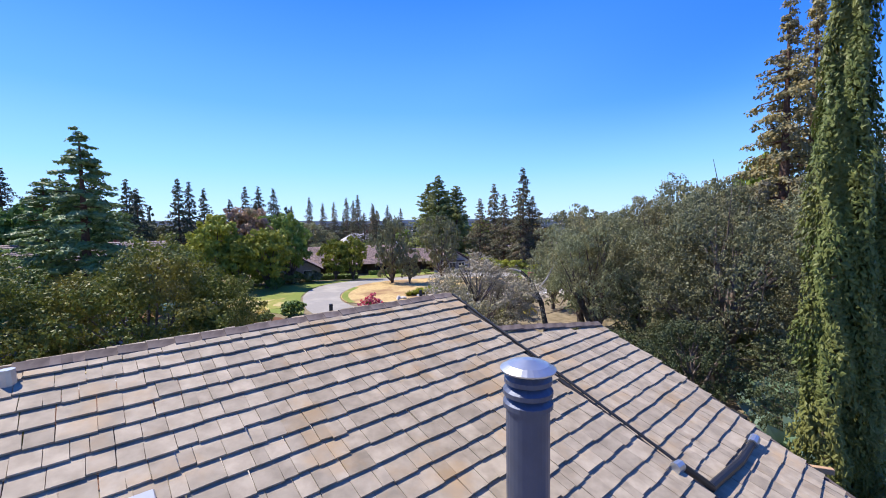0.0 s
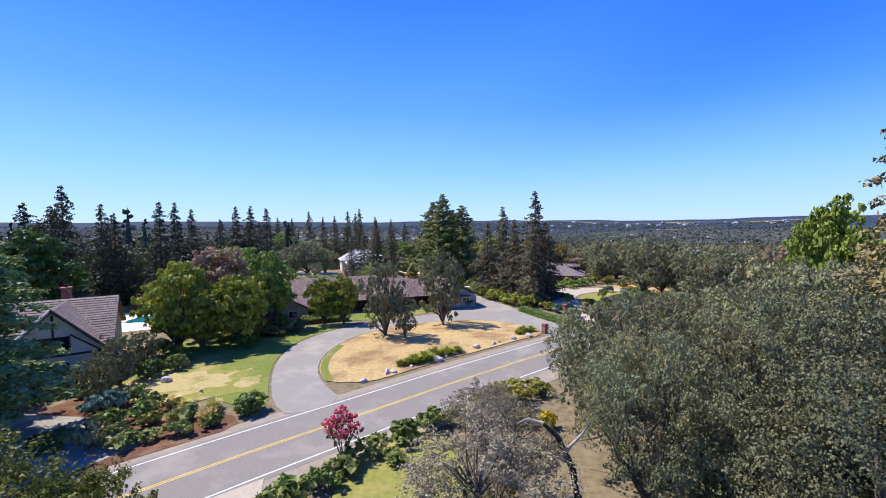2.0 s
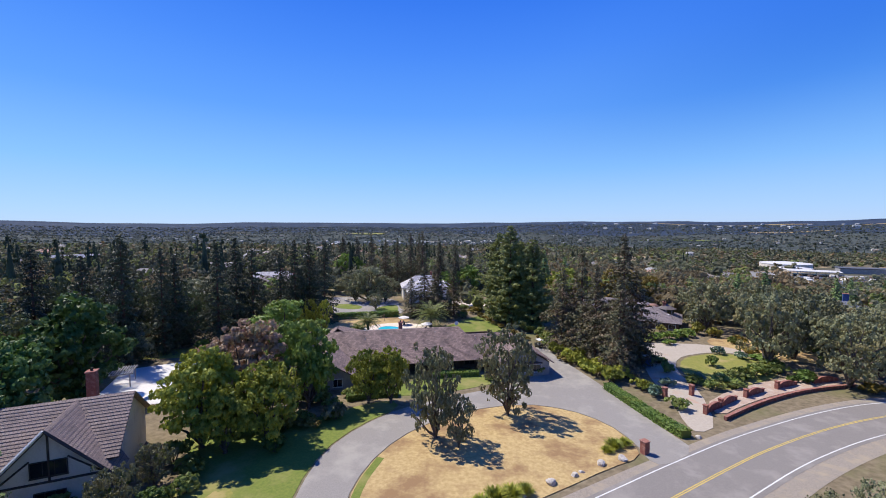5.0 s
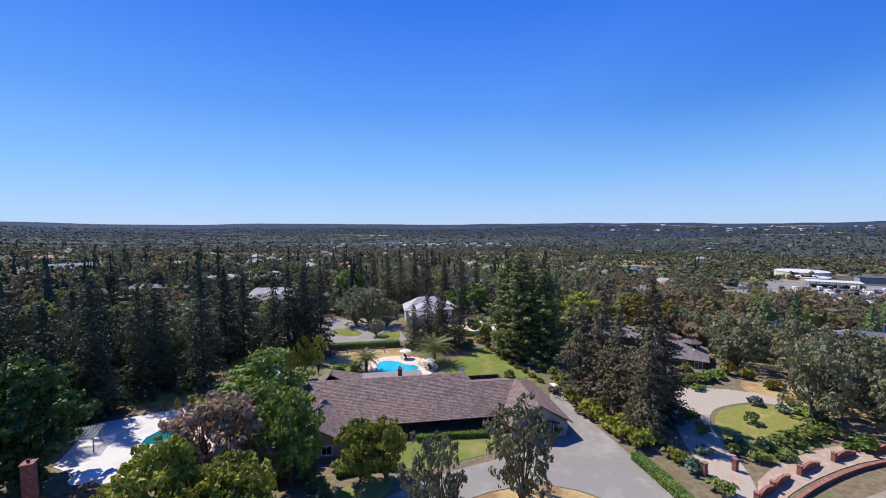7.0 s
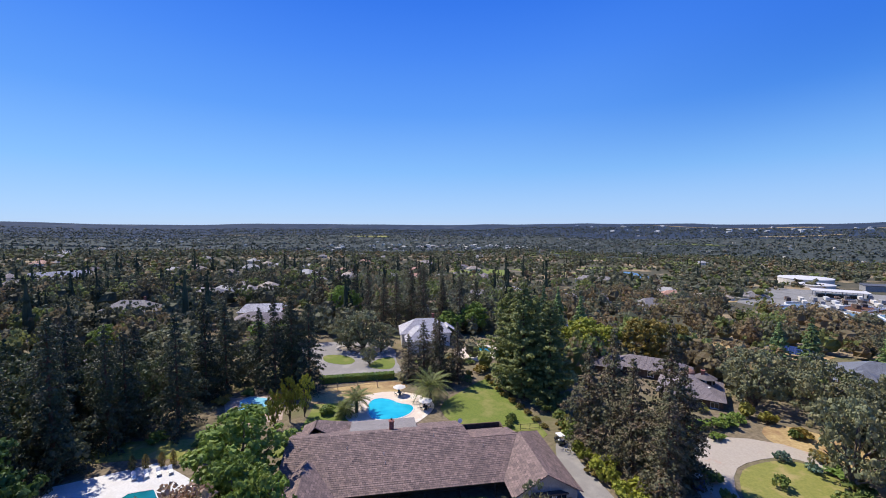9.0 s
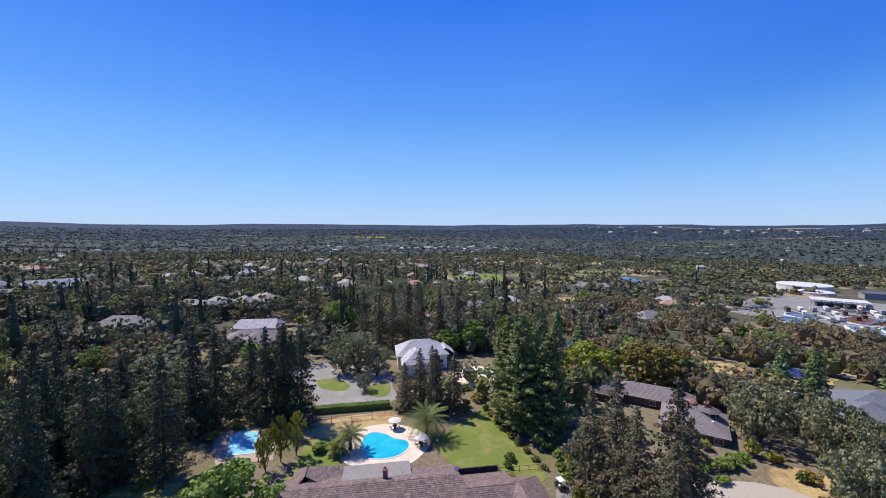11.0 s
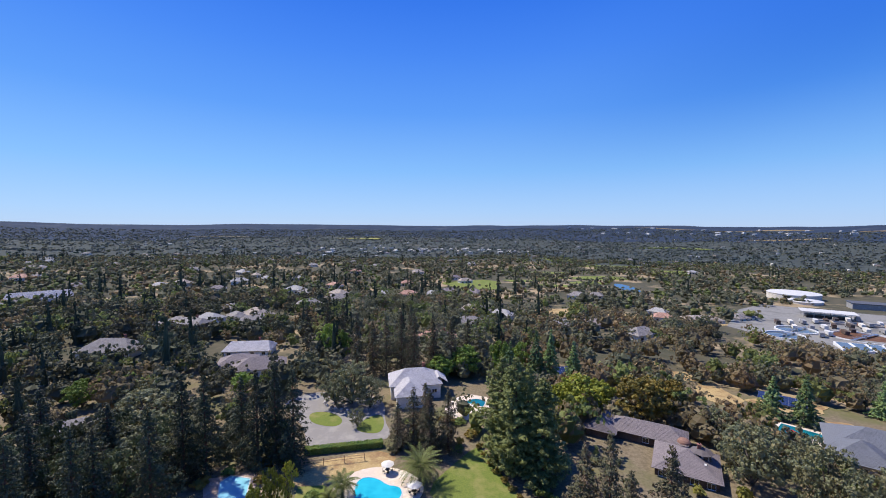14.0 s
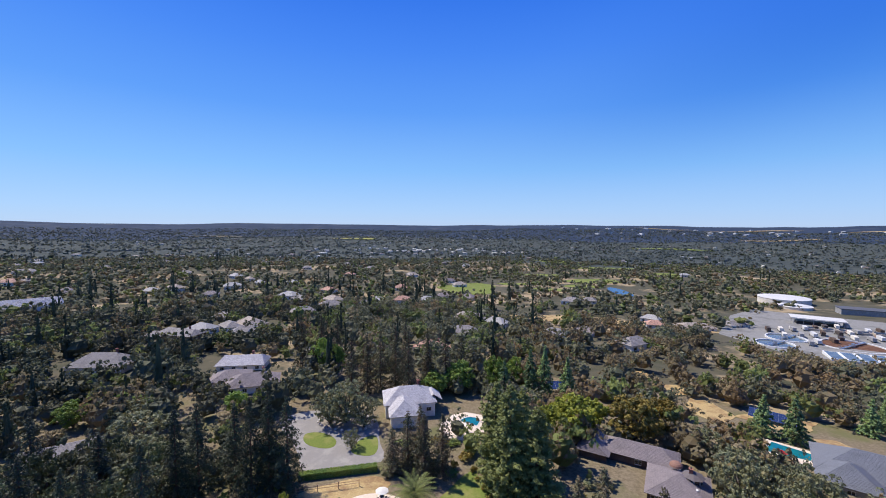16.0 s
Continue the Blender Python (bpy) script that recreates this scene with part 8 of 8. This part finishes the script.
# brick wall and pillars of the neighbour
def brick_pillar(x, y, h, w, label, turn=0.6):
    t = thing("brick_pillar", label, "pillar", place(x, y, lz(x, y), turn), "brick pillars")
    part("shaft", bm_box(-w / 2, -w / 2, -0.2, w / 2, w / 2, h, 0.015), M_BRICK, t)
    part("cap", bm_box(-w / 2 - 0.06, -w / 2 - 0.06, h, w / 2 + 0.06, w / 2 + 0.06, h + 0.12, 0.02), M_BRICKCAP, t)


brick_pillar(15.9, 73.8, 1.5, 0.75, "red brick pillar at the driveway mouth")
brick_pillar(29.3, 95.9, 1.7, 0.6, "tall brick gate pillar")
brick_pillar(24.6, 94.0, 1.7, 0.6, "tall brick gate pillar")
WALL = curve_line([(30.2, 86.6), (36.2, 92.2), (43.0, 97.2), (50.0, 101.4), (58.6, 104.8)], 3)
_lw = thing("brick_wall", "low curved red brick wall beside the road", "wall", place(0, 0, 0))
_sg = len(WALL) - 1
_tn = np.gradient(WALL, axis=0)
_tn /= np.linalg.norm(_tn, axis=1)[:, None]
_nm = np.stack([_tn[:, 1], -_tn[:, 0]], 1)
part("wall", bm_loops([[(*(p + n * s), lz(*p) + z) for s, z in ((-0.18, -0.3), (-0.18, 0.5), (0.18, 0.5), (0.18, -0.3))] for p, n in zip(WALL, _nm)]), M_BRICK, _lw)
part("coping", bm_loops([[(*(p + n * s), lz(*p) + z) for s, z in ((-0.23, 0.503), (-0.23, 0.6), (0.23, 0.6), (0.23, 0.503))] for p, n in zip(WALL, _nm)]), M_BRICKCAP, _lw)
for _k in range(5):
    _i0 = int((_k + 0.05) / 5 * _sg)
    _p, _d, _n = WALL[_i0], _tn[_i0], _nm[_i0]
    _q = _p - _n * 2.6
    brick_pillar(_q[0], _q[1], 1.35, 0.55, "red brick pillar of the terraced wall", math.atan2(_d[1], _d[0]))
    _sc = thing("scalloped_wall", "curved-top red brick wall panel in gravel", "wall", place(_q[0], _q[1], lz(*_q), math.atan2(_d[1], _d[0])), "scalloped wall panels")
    _prof = [(0.3 + 4.9 * f, 0.62 + 0.62 * math.sin(math.pi * min(1, f * 1.15)) ** 0.7 * (1 - 0.35 * f)) for f in np.linspace(0, 1, 12)]
    part("wall", bm_loops([[(x, -0.14, -0.3), (x, 0.14, -0.3), (x, 0.14, z), (x, -0.14, z)] for x, z in _prof]), M_BRICK, _sc)
    part("coping", bm_loops([[(x, -0.2, z + 0.003), (x, 0.2, z + 0.003), (x, 0.2, z + 0.1), (x, -0.2, z + 0.1)] for x, z in _prof]), M_BRICKCAP, _sc)
bushes([(31.8, 101.6, 1.8, 1.8), (34.0, 99.2, 1.7, 1.8), (36.4, 102.0, 2.0, 2.2), (39.0, 104.0, 2.0, 2.2), (41.6, 105.6, 2.0, 2.4), (44.2, 107.2, 2.0, 2.4), (46.8, 108.8, 2.0, 2.2), (38.2, 100.6, 1.6, 1.6), (49.4, 110.2, 1.9, 2.2), (39.2, 112.0, 1.4, 2.4), (25.2, 89.6, 1.8, 2.0), (29.0, 106.4, 1.4, 2.2), (52.4, 108.0, 1.7, 1.8)], L_SHRUB, "dense green shrub in the neighbour's garden")
bushes([(23.4, 94.6, 1.6, 2.0), (26.6, 99.4, 1.4, 1.6), (33.4, 103.6, 1.3, 1.4), (44.0, 120.8, 1.4, 2.0), (47.2, 118.2, 1.3, 1.8)], L_TEALSHRUB, "greyish shrub beside the neighbour's drive")
bushes([(34.4, 131.0, 2.4, 2.0), (37.6, 131.8, 2.2, 2.2), (40.6, 133.2, 2.2, 2.6), (43.2, 135.4, 2.0, 2.4), (31.4, 128.6, 1.8, 1.6), (36.0, 126.8, 1.6, 1.4)], L_BRIGHT, "bright green shrub before the neighbour's house")
bushes([(47.0, 139.0, 2.0, 3.6), (49.6, 136.4, 1.8, 2.8), (38.2, 139.6, 1.6, 2.2)], L_GOLDSHRUB, "golden shrub before the neighbour's house")
# scattered undergrowth under the trees
_rng = np.random.default_rng(91)
_kinds = [(L_SHRUB, "low green undergrowth bush"), (L_BRONZE, "brownish low undergrowth bush"), (L_HEDGE, "dark green undergrowth bush"), (L_OAK, "grey-green low undergrowth bush")]
_zones = [(-50, -38, 62, 100, 14), (-30, -24, 64, 76, 4), (-72, -54, 100, 136, 16), (6, 30, 110, 150, 26), (20, 50, 20, 50, 10), (-34, -8, 142, 165, 16), (48, 72, 100, 150, 22), (-2, 12, 150, 170, 8), (48, 66, 60, 78, 8), (-62, -44, 52, 72, 12), (-44, -26, 26, 40, 10)]
for _x0, _x1, _y0, _y1, _k in _zones:
    for _i in range(_k):
        _m, _l = _kinds[int(_rng.integers(4))]
        _x, _y = _rng.uniform(_x0, _x1), _rng.uniform(_y0, _y1)
        if (-48 < _x < 8 and 78 < _y < 122) or (-53 < _x < -38 and 50 < _y < 70) or (24 < _x < 50 and 140 < _y < 170):
            continue
        bush(_x, _y, _rng.uniform(1.2, 2.4), _rng.uniform(1.2, 2.6), _i, _m, _l)
own_shakes()
